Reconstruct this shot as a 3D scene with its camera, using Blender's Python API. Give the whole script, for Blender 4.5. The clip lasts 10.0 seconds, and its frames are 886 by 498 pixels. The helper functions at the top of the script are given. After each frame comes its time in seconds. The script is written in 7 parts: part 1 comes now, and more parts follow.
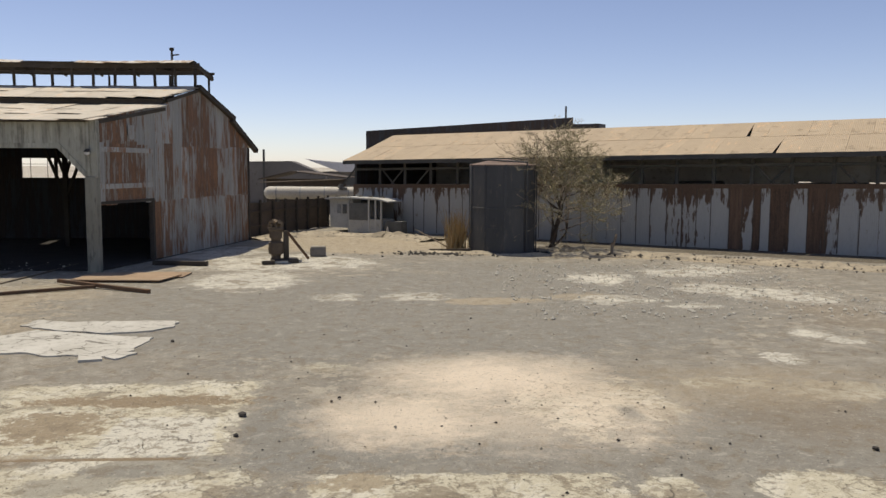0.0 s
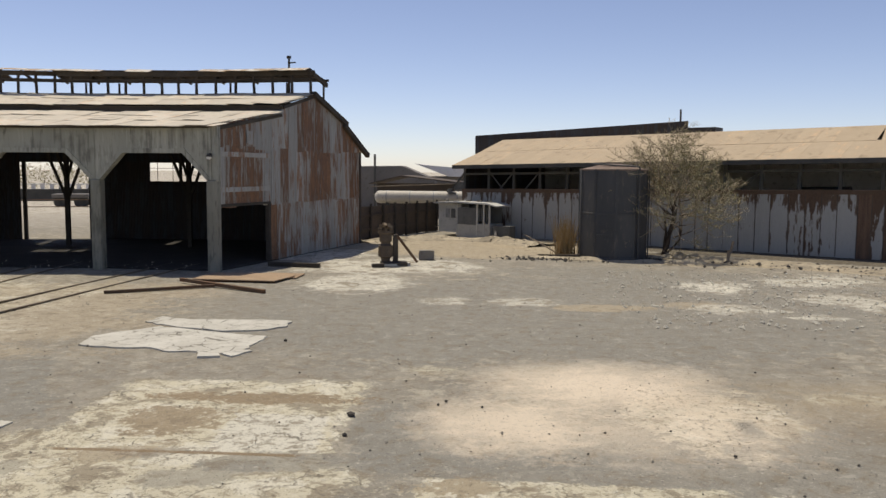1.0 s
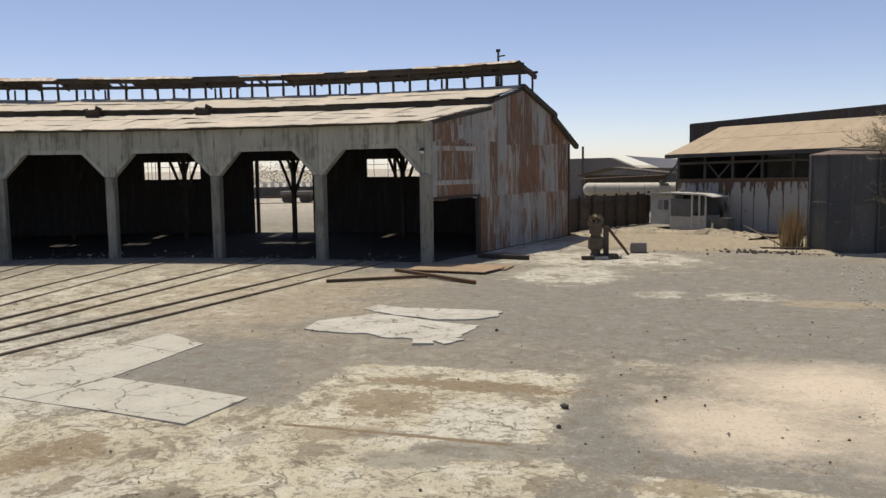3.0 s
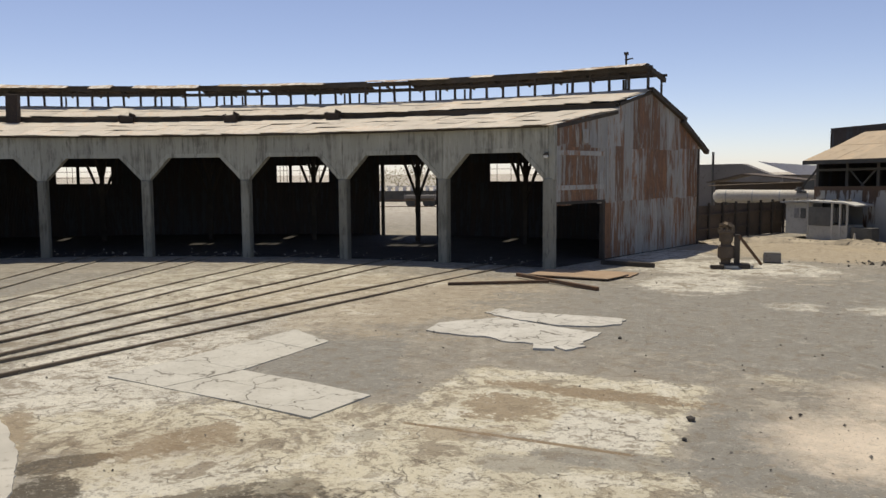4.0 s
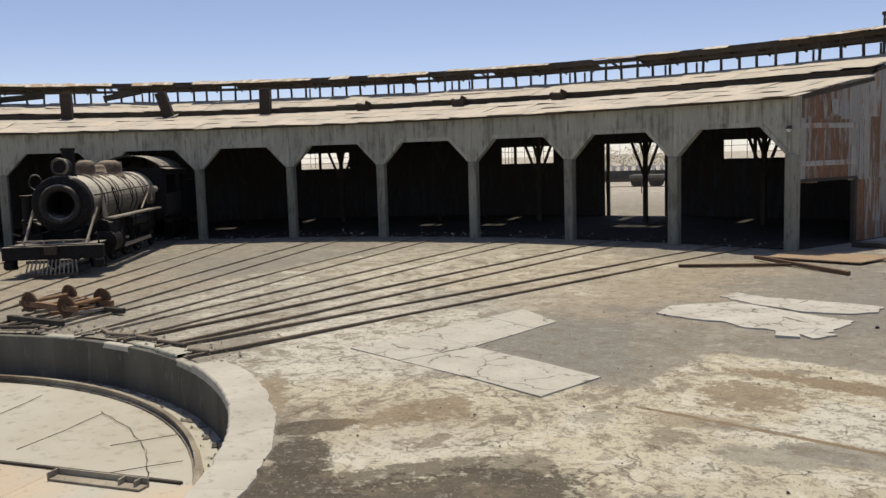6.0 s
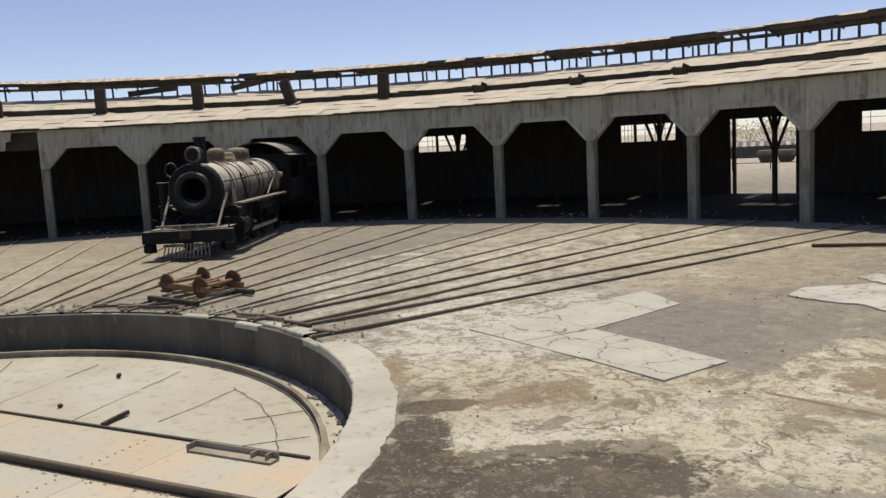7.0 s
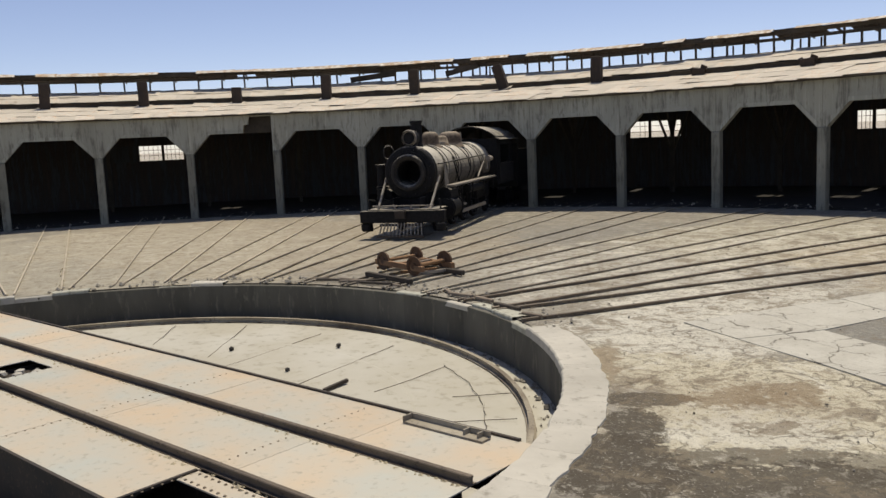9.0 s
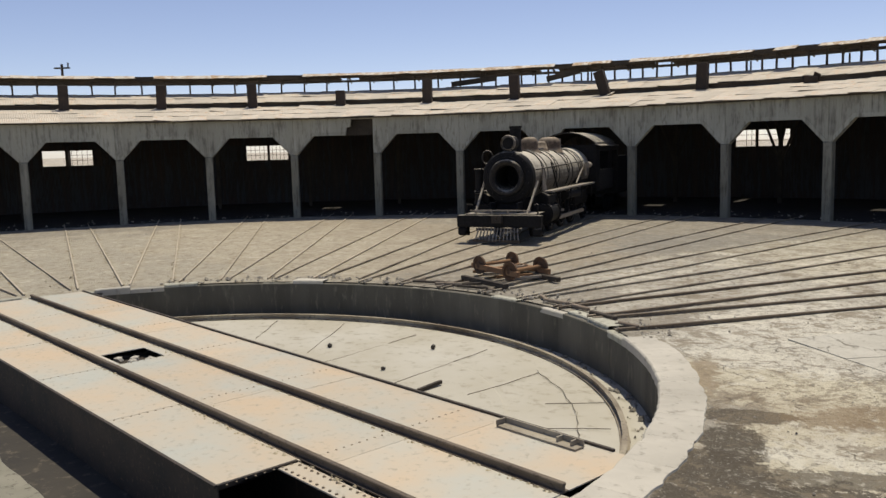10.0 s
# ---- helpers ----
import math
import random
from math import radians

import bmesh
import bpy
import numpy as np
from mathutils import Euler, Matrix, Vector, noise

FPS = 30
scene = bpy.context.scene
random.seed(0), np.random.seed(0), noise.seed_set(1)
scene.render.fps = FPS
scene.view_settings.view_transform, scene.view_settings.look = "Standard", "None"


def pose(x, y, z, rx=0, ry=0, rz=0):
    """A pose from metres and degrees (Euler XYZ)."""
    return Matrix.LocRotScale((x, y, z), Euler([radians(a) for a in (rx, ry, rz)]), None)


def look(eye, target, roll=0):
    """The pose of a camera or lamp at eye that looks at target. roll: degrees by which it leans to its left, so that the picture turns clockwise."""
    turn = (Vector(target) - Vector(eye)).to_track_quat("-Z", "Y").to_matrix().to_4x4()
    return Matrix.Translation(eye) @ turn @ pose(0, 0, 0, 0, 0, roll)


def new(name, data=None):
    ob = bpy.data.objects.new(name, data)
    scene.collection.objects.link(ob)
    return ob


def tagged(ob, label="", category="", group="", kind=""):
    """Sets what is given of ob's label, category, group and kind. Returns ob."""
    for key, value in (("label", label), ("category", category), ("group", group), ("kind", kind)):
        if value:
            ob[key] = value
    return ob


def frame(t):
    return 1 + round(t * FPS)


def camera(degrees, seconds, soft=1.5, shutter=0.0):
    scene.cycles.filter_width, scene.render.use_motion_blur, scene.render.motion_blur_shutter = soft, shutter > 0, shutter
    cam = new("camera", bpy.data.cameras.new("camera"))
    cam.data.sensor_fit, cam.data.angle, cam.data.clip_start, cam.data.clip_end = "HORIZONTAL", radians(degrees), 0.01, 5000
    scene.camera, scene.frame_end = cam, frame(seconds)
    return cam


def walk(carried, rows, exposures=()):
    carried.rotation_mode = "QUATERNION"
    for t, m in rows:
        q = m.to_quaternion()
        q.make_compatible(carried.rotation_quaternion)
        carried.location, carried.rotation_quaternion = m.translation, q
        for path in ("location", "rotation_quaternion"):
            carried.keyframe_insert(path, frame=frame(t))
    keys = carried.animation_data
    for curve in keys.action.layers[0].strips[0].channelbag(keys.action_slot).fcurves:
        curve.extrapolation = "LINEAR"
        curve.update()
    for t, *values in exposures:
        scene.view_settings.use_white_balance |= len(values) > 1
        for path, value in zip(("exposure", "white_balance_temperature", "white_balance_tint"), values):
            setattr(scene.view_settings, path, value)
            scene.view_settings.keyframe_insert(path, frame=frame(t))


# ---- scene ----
cam = camera(55.90, 10.0)
PATH = [
    (0, (0.277, -0.186, 3.536), (0.675, 9.759, 2.560), 0.33),
    (0.5, (0.274, -0.150, 3.521), (-0.019, 9.805, 2.618), 1.06),
    (1, (0.253, -0.094, 3.516), (-0.633, 9.824, 2.591), 0.40),
    (1.5, (0.211, -0.012, 3.468), (-1.074, 9.854, 2.462), 0.17),
    (2, (0.159, 0.065, 3.438), (-1.745, 9.830, 2.424), -0.75),
    (2.5, (0.117, 0.114, 3.418), (-2.468, 9.722, 2.414), -1.05),
    (4, (0.056, 0.131, 3.364), (-4.550, 8.961, 2.462), -0.42),
    (4.5, (0.022, 0.114, 3.371), (-5.144, 8.628, 2.470), -0.80),
    (5, (0.001, 0.092, 3.356), (-5.655, 8.274, 2.322), -1.29),
    (5.5, (-0.049, 0.100, 3.336), (-6.299, 7.838, 2.302), -1.16),
    (7, (-0.099, 0.095, 3.344), (-7.798, 6.354, 2.103), -3.04),
    (7.5, (-0.146, 0.061, 3.343), (-8.372, 5.605, 2.080), -2.46),
    (8, (-0.205, 0.031, 3.338), (-8.758, 5.048, 2.049), -2.19),
    (8.5, (-0.233, -0.003, 3.335), (-9.052, 4.521, 2.006), -2.56),
    (9, (-0.231, -0.032, 3.344), (-9.205, 4.184, 2.043), -2.58),
    (9.5, (-0.214, -0.073, 3.345), (-9.365, 3.767, 2.114), -1.79),
    (10, (-0.144, -0.131, 3.379), (-9.547, 3.048, 2.164), -1.56),
]
walk(cam, [(t, look(eye, target, roll)) for t, eye, target, roll in PATH], [(0, 0.05, 7500, 22), (10, 0.05, 7500, 22)])

# ---- sun, sky ----
SUN_EL, SUN_AZ = radians(71), radians(46)      # height; turned from +y towards -x
sun_way = Vector((-math.sin(SUN_AZ) * math.cos(SUN_EL), math.cos(SUN_AZ) * math.cos(SUN_EL), math.sin(SUN_EL)))
world = bpy.data.worlds.new("sky")
scene.world = world
world.use_nodes = True
wn = world.node_tree
sky = wn.nodes.new("ShaderNodeTexSky")
sky.sky_type, sky.sun_disc = "NISHITA", False
sky.sun_elevation, sky.sun_rotation = SUN_EL, -SUN_AZ
sky.altitude, sky.air_density, sky.dust_density, sky.ozone_density = 1500, 0.75, 1.1, 2.6
wn.nodes["Background"].inputs["Strength"].default_value = 0.132
wn.links.new(sky.outputs[0], wn.nodes["Background"].inputs["Color"])
sun = new("sun", bpy.data.lights.new("sun", "SUN"))
sun.data.energy, sun.data.angle, sun.data.color = 3.6, radians(0.55), (0.925, 0.985, 0.87)
sun.matrix_world = look(sun_way * 60, (0, 0, 0))

# ---- the plan: turntable centre, ring of bays ----
CX, CY = -14.183, -0.975
RIM = 8.43                 # inner edge of the pit wall
BAYS = 17
GAUGE = 1.067
EAVE, CAP = 5.0, 3.12
DEPTH = 12.45              # front posts to back wall


def ring_angle(k):
    u = (k - 6) / 6
    return radians(-7.35 + 8.298 * k - 0.594 * u * u)


def ring_radius(k):
    u = (k - 6) / 6
    return 29.19 + 0.39 * u + 0.28 * u * u


def polar(r, a, z=0.0):
    return Vector((CX - r * math.sin(a), CY + r * math.cos(a), z))


def ring(k, out=0.0, z=0.0):
    """A place in the ring of bays: k posts along, out metres behind the row of front posts."""
    return polar(ring_radius(k) + out, ring_angle(k), z)


# ---- building helpers ----
def part(name, bm, material, parent=None, label="", m=None, smooth=False):
    """Links a bmesh as one mesh object under a thing or a part; m: its place in the parent."""
    me = bpy.data.meshes.new(name)
    bmesh.ops.recalc_face_normals(bm, faces=bm.faces)
    bm.to_mesh(me)
    bm.free()
    if smooth:
        me.polygons.foreach_set("use_smooth", [True] * len(me.polygons))
    me.materials.append(material)
    ob = new(name, me)
    ob.parent = parent
    if m is not None:
        ob.matrix_basis = m
    if label:
        ob["label"] = label
    return ob


def thing(name, label, category, m=None, group="", kind=""):
    ob = new(name)
    ob.empty_display_size = 0.2
    if m is not None:
        ob.matrix_basis = m
    return tagged(ob, label, category, group, kind)


def alone(name, bm, material, label, category, m=None, group="", kind="", smooth=False):
    return tagged(part(name, bm, material, None, "", m, smooth), label, category, group, kind)


def box(bm, c, s, m=None, bevel=0.0):
    """A box with centre c and size s."""
    made = bmesh.ops.create_cube(bm, size=1.0, matrix=Matrix.LocRotScale(c, None, s))
    vs = made["verts"]
    if m is not None:
        bmesh.ops.transform(bm, matrix=m, verts=vs)
    if bevel:
        es = list({e for v in vs for e in v.link_edges})
        bmesh.ops.bevel(bm, geom=es, offset=bevel, segments=1, affect="EDGES")
    return bm


def beam(bm, p, q, w, h=None, bevel=0.0):
    """A bar of section w (level) by h from p to q."""
    p, q = Vector(p), Vector(q)
    h = w if h is None else h
    d = (q - p).normalized()
    side = d.cross((0, 0, 1))
    side = Vector((1, 0, 0)) if side.length < 1e-4 else side.normalized()
    up = side.cross(d)
    m = Matrix((side, d, up)).transposed().to_4x4()
    m.translation = (p + q) / 2
    return box(bm, (0, 0, 0), (w, (q - p).length, h), m, bevel)


def rod(bm, p, q, r, r2=None, n=10, caps=True):
    p, q = Vector(p), Vector(q)
    d = q - p
    m = Matrix.Translation((p + q) / 2) @ d.to_track_quat("Z", "Y").to_matrix().to_4x4()
    bmesh.ops.create_cone(bm, cap_ends=caps, segments=n, radius1=r, radius2=r if r2 is None else r2, depth=d.length, matrix=m)
    return bm


def prism(bm, pts, a, b):
    """A flat outline of (x, z) pairs, drawn out from y = a to y = b."""
    f = [bm.verts.new((x, a, z)) for x, z in pts]
    g = [bm.verts.new((x, b, z)) for x, z in pts]
    n = len(pts)
    bm.faces.new(f)
    bm.faces.new(g[::-1])
    for i in range(n):
        bm.faces.new((f[i], g[i], g[(i + 1) % n], f[(i + 1) % n]))
    return bm


def slab(bm, pts, z0, z1):
    """A level outline of (x, y) pairs between two heights."""
    f = [bm.verts.new((x, y, z0)) for x, y in pts]
    g = [bm.verts.new((x, y, z1)) for x, y in pts]
    n = len(pts)
    bm.faces.new(f[::-1])
    bm.faces.new(g)
    for i in range(n):
        bm.faces.new((f[i], f[(i + 1) % n], g[(i + 1) % n], g[i]))
    return bm


def quad_plate(bm, a, b, c, d, t):
    """A plate of thickness t on four corners; its underside hangs below them."""
    top = [bm.verts.new(p) for p in (a, b, c, d)]
    low = [bm.verts.new(Vector(p) - Vector((0, 0, t))) for p in (a, b, c, d)]
    bm.faces.new(top)
    bm.faces.new(low[::-1])
    for i in range(4):
        bm.faces.new((top[i], low[i], low[(i + 1) % 4], top[(i + 1) % 4]))
    return bm


def lathe(bm, prof, n=24, m=None, a0=0.0, a1=2 * math.pi):
    """A profile of (r, z) pairs turned about z."""
    whole = abs(a1 - a0 - 2 * math.pi) < 1e-6
    rows = []
    for i in range(n if whole else n + 1):
        a = a0 + (a1 - a0) * i / n
        rows.append([bm.verts.new((r * math.cos(a), r * math.sin(a), z)) for r, z in prof])
    for i in range(n):
        r0, r1 = rows[i], rows[(i + 1) % len(rows)]
        for j in range(len(prof) - 1):
            bm.faces.new((r0[j], r1[j], r1[j + 1], r0[j + 1]))
    if m is not None:
        bmesh.ops.transform(bm, matrix=m, verts=[v for row in rows for v in row])
    return bm


def facing(p, q, up=0.0):
    """A frame at p with x towards q (level), z up."""
    p, q = Vector(p), Vector(q)
    d = q - p
    return Matrix.Translation(p + Vector((0, 0, up))) @ Matrix.Rotation(math.atan2(d.y, d.x), 4, "Z")

# ---- materials ----
def ramp(nt, fac, stops):
    n = nt.nodes.new("ShaderNodeValToRGB")
    while len(n.color_ramp.elements) < len(stops):
        n.color_ramp.elements.new(0.5)
    for e, (p, c) in zip(n.color_ramp.elements, stops):
        e.position, e.color = p, (*c, 1) if len(c) == 3 else (c[0], c[0], c[0], 1)
    nt.links.new(fac, n.inputs[0])
    return n.outputs[0]


def grain(nt, co, scale, detail=4, rough=0.55, stretch=(1, 1, 1), warp=0.0):
    mp = nt.nodes.new("ShaderNodeMapping")
    mp.inputs["Scale"].default_value = stretch
    nt.links.new(co, mp.inputs[0])
    n = nt.nodes.new("ShaderNodeTexNoise")
    n.inputs["Scale"].default_value, n.inputs["Detail"].default_value, n.inputs["Roughness"].default_value = scale, detail, rough
    n.inputs["Distortion"].default_value = warp
    nt.links.new(mp.outputs[0], n.inputs["Vector"])
    return n.outputs["Fac"]


def mix(nt, fac, a, b, mode="MIX"):
    n = nt.nodes.new("ShaderNodeMix")
    n.data_type, n.blend_type = "RGBA", mode
    for sock, v in ((n.inputs[0], fac), (n.inputs[6], a), (n.inputs[7], b)):
        if isinstance(v, bpy.types.NodeSocket):
            nt.links.new(v, sock)
        elif isinstance(v, tuple):
            sock.default_value = (*v, 1)
        else:
            sock.default_value = v
    return n.outputs[2]


def calc(nt, op, a, b=0.0, c=0.0):
    n = nt.nodes.new("ShaderNodeMath")
    n.operation = op
    for sock, v in zip(n.inputs, (a, b, c)):
        if isinstance(v, bpy.types.NodeSocket):
            nt.links.new(v, sock)
        else:
            sock.default_value = v
    return n.outputs[0]


def blank(name, rough=0.8, metal=0.0, local=False):
    m = bpy.data.materials.new(name)
    m.use_nodes = True
    nt = m.node_tree
    bs = nt.nodes["Principled BSDF"]
    bs.inputs["Roughness"].default_value, bs.inputs["Metallic"].default_value = rough, metal
    bs.inputs["Specular IOR Level"].default_value = 0.3
    if local:
        co = nt.nodes.new("ShaderNodeTexCoord").outputs["Object"]
    else:
        co = nt.nodes.new("ShaderNodeNewGeometry").outputs["Position"]
    return m, nt, bs, co


def bump(nt, bs, height, strength, dist):
    n = nt.nodes.new("ShaderNodeBump")
    n.inputs["Strength"].default_value, n.inputs["Distance"].default_value = strength, dist
    nt.links.new(height, n.inputs["Height"])
    nt.links.new(n.outputs[0], bs.inputs["Normal"])


def worn(name, a, b, spot, big=0.6, fine=14, rough=0.85, metal=0.0, relief=0.01, spots=(0.56, 0.7), stretch=(1, 1, 1), local=False, tint=0.12, runs=None):
    """Two tones at a large scale, specks of a third at a fine one, each object a little lighter or darker."""
    m, nt, bs, co = blank(name, rough, metal, local)
    n1 = grain(nt, co, big, 5, 0.6, stretch)
    n2 = grain(nt, co, fine, 5, 0.65, stretch)
    col = mix(nt, ramp(nt, n1, [(0.35, (0,)), (0.65, (1,))]), a, b)
    col = mix(nt, ramp(nt, n2, [(spots[0], (0,)), (spots[1], (1,))]), col, spot)
    if runs:
        n3 = grain(nt, co, 2.4, 6, 0.7, (2.2, 2.2, 0.2))
        n4 = grain(nt, co, 1.1, 4, 0.6)
        col = mix(nt, ramp(nt, calc(nt, "MULTIPLY_ADD", n4, 0.6, n3), [(0.82, (0,)), (0.98, (0.75,))]), col, runs)
        col = mix(nt, ramp(nt, n3, [(0.33, (0.45,)), (0.43, (0,))]), col, tuple(min(0.75, c * 1.35) for c in a))
    rnd = nt.nodes.new("ShaderNodeObjectInfo").outputs["Random"]
    lev = calc(nt, "MULTIPLY_ADD", rnd, 2 * tint, 1 - tint)
    hs = nt.nodes.new("ShaderNodeHueSaturation")
    nt.links.new(lev, hs.inputs["Value"])
    nt.links.new(col, hs.inputs["Color"])
    nt.links.new(hs.outputs[0], bs.inputs["Base Color"])
    bump(nt, bs, calc(nt, "ADD", n2, calc(nt, "MULTIPLY", n1, 0.6)), 0.6, relief)
    return m


def corrugated(name, zinc, rust, amount=0.5, pitch=0.076, rough=0.55, metal=0.0, axis=0, dust=None, vary=0.24):
    """Ribbed sheet in its own frame: ribs across x (axis 0) or y, rust runs along the ribs, sheet by sheet."""
    m, nt, bs, co = blank(name, rough, metal, True)
    long = (3.4, 1, 0.3) if axis == 0 else (0.3, 3.4, 1)
    rnd = nt.nodes.new("ShaderNodeObjectInfo").outputs["Random"]
    shift = nt.nodes.new("ShaderNodeVectorMath")
    shift.operation = "MULTIPLY_ADD"
    comb = nt.nodes.new("ShaderNodeCombineXYZ")
    for i in range(3):
        nt.links.new(rnd, comb.inputs[i])
    nt.links.new(comb.outputs[0], shift.inputs[0])
    shift.inputs[1].default_value = (37, 53, 71)
    nt.links.new(co, shift.inputs[2])
    v = shift.outputs[0]
    n1 = grain(nt, v, 1.3, 5, 0.62, long)
    n2 = grain(nt, v, 7, 6, 0.75, long)
    n3 = grain(nt, v, 45, 3, 0.6)
    lev = calc(nt, "ADD", calc(nt, "MULTIPLY_ADD", n2, 0.9, calc(nt, "MULTIPLY", n1, 1.1)), calc(nt, "MULTIPLY_ADD", rnd, 0.14, -0.57))
    fac = ramp(nt, lev, [(0.70 - amount * 0.6, (0,)), (0.79 - amount * 0.6, (1,))])
    rusty = mix(nt, ramp(nt, calc(nt, "MULTIPLY_ADD", n3, 0.5, calc(nt, "MULTIPLY", n1, 0.5)), [(0.38, (0,)), (0.62, (1,))]), tuple(c * 0.5 for c in rust), (rust[0] * 1.55, rust[1] * 1.4, rust[2] * 1.3))
    clean = mix(nt, n2, tuple(c * 0.8 for c in zinc), tuple(min(1, c * 1.15) for c in zinc))
    col = mix(nt, fac, clean, rusty)
    if dust:
        n4 = grain(nt, v, 1.7, 5, 0.6)
        col = mix(nt, ramp(nt, n4, [(0.42, (0,)), (0.68, (0.8,))]), col, dust)
        n5 = grain(nt, v, 0.9, 9, 0.75, (1, 1, 1), 0.5)
        col = mix(nt, ramp(nt, n5, [(0.56, (0,)), (0.62, (0.55,))]), col, tuple(c * 0.55 for c in rust))
    hs = nt.nodes.new("ShaderNodeHueSaturation")
    nt.links.new(calc(nt, "MULTIPLY_ADD", rnd, vary, 0.97 - vary / 2), hs.inputs["Value"])
    nt.links.new(col, hs.inputs["Color"])
    nt.links.new(hs.outputs[0], bs.inputs["Base Color"])
    w = nt.nodes.new("ShaderNodeTexWave")
    w.wave_type, w.bands_direction, w.wave_profile = "BANDS", "XYZ"[axis], "SIN"
    w.inputs["Scale"].default_value = 0.314 / pitch
    nt.links.new(co, w.inputs["Vector"])
    bump(nt, bs, calc(nt, "MULTIPLY_ADD", n3, 0.15, w.outputs["Fac"]), 0.7, 0.018)
    return m


def dusted_top_lit(name, iron, dust, low, high, rough=0.75):
    """Dark iron with dust and light from above painted in: paler where it faces up, blotched and streaked."""
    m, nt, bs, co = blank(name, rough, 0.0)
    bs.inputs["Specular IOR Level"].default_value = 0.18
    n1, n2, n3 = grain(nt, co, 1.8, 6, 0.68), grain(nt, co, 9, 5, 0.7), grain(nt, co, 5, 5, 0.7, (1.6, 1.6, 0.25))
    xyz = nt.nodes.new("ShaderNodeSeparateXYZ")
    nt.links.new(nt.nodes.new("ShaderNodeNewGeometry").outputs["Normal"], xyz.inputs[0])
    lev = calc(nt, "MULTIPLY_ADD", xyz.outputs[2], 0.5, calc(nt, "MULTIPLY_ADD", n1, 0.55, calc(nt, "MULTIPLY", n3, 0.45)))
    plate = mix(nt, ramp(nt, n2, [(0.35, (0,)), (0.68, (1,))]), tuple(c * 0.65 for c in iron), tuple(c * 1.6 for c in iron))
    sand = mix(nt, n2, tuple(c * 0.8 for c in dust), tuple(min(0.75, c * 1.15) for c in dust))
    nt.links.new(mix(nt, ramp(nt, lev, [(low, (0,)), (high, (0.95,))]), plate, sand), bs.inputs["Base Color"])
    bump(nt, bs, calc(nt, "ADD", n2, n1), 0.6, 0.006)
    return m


M_CONC = worn("weathered_concrete", (0.45, 0.437, 0.355), (0.36, 0.348, 0.28), (0.20, 0.19, 0.15), 0.8, 6, 0.9, relief=0.006, stretch=(1, 1, 0.22), tint=0.08, runs=(0.16, 0.15, 0.118))
# stained concrete, darkened as well for the shade the columns stand in
M_COLUMN = worn("shaded_stained_column_concrete", (0.29, 0.28, 0.225), (0.22, 0.21, 0.165), (0.13, 0.12, 0.095), 1.2, 7, 0.9, relief=0.006, stretch=(1, 1, 0.25), tint=0.08, runs=(0.10, 0.095, 0.072))
M_CONC_LIGHT = worn("pale_concrete", (0.53, 0.495, 0.42), (0.44, 0.41, 0.345), (0.31, 0.285, 0.235), 0.9, 6, 0.92, relief=0.008, tint=0.07)
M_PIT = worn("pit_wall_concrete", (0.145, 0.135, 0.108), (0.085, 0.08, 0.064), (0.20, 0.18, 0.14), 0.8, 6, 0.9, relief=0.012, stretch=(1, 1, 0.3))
M_PITFLOOR = worn("pit_floor_concrete", (0.53, 0.505, 0.43), (0.46, 0.425, 0.34), (0.33, 0.30, 0.235), 0.5, 4, 0.93, relief=0.006, spots=(0.55, 0.72))
M_STEEL_RUST = worn("rusty_steel", (0.10, 0.07, 0.05), (0.16, 0.085, 0.045), (0.05, 0.04, 0.035), 1.5, 22, 0.75, 0.2, relief=0.004)
M_RAIL_DUSTY = worn("dusty_rail_steel", (0.44, 0.39, 0.30), (0.17, 0.135, 0.10), (0.12, 0.09, 0.07), 0.55, 12, 0.75, 0.1, relief=0.003)
# rails of the far bays: dust plus sun on their tops, painted pale
M_RAIL_PALE = worn("sunlit_dusty_rail_steel", (0.50, 0.43, 0.33), (0.40, 0.34, 0.255), (0.20, 0.16, 0.12), 1.4, 12, 0.75, 0.1, relief=0.003)
M_RAIL = worn("old_rail_steel", (0.17, 0.13, 0.095), (0.27, 0.22, 0.16), (0.09, 0.07, 0.054), 0.6, 14, 0.65, 0.25, relief=0.003)
M_RAIL_BRIDGE = worn("brown_bridge_rail_steel", (0.10, 0.075, 0.055), (0.17, 0.135, 0.10), (0.06, 0.047, 0.037), 0.6, 14, 0.7, 0.2, relief=0.003)
M_DARKTIMBER = worn("tarred_timber", (0.055, 0.045, 0.035), (0.085, 0.07, 0.055), (0.03, 0.026, 0.022), 1.4, 16, 0.9, relief=0.006)
M_TIMBER = worn("grey_weathered_timber", (0.20, 0.155, 0.115), (0.27, 0.22, 0.165), (0.11, 0.085, 0.065), 1.2, 18, 0.88, relief=0.006)


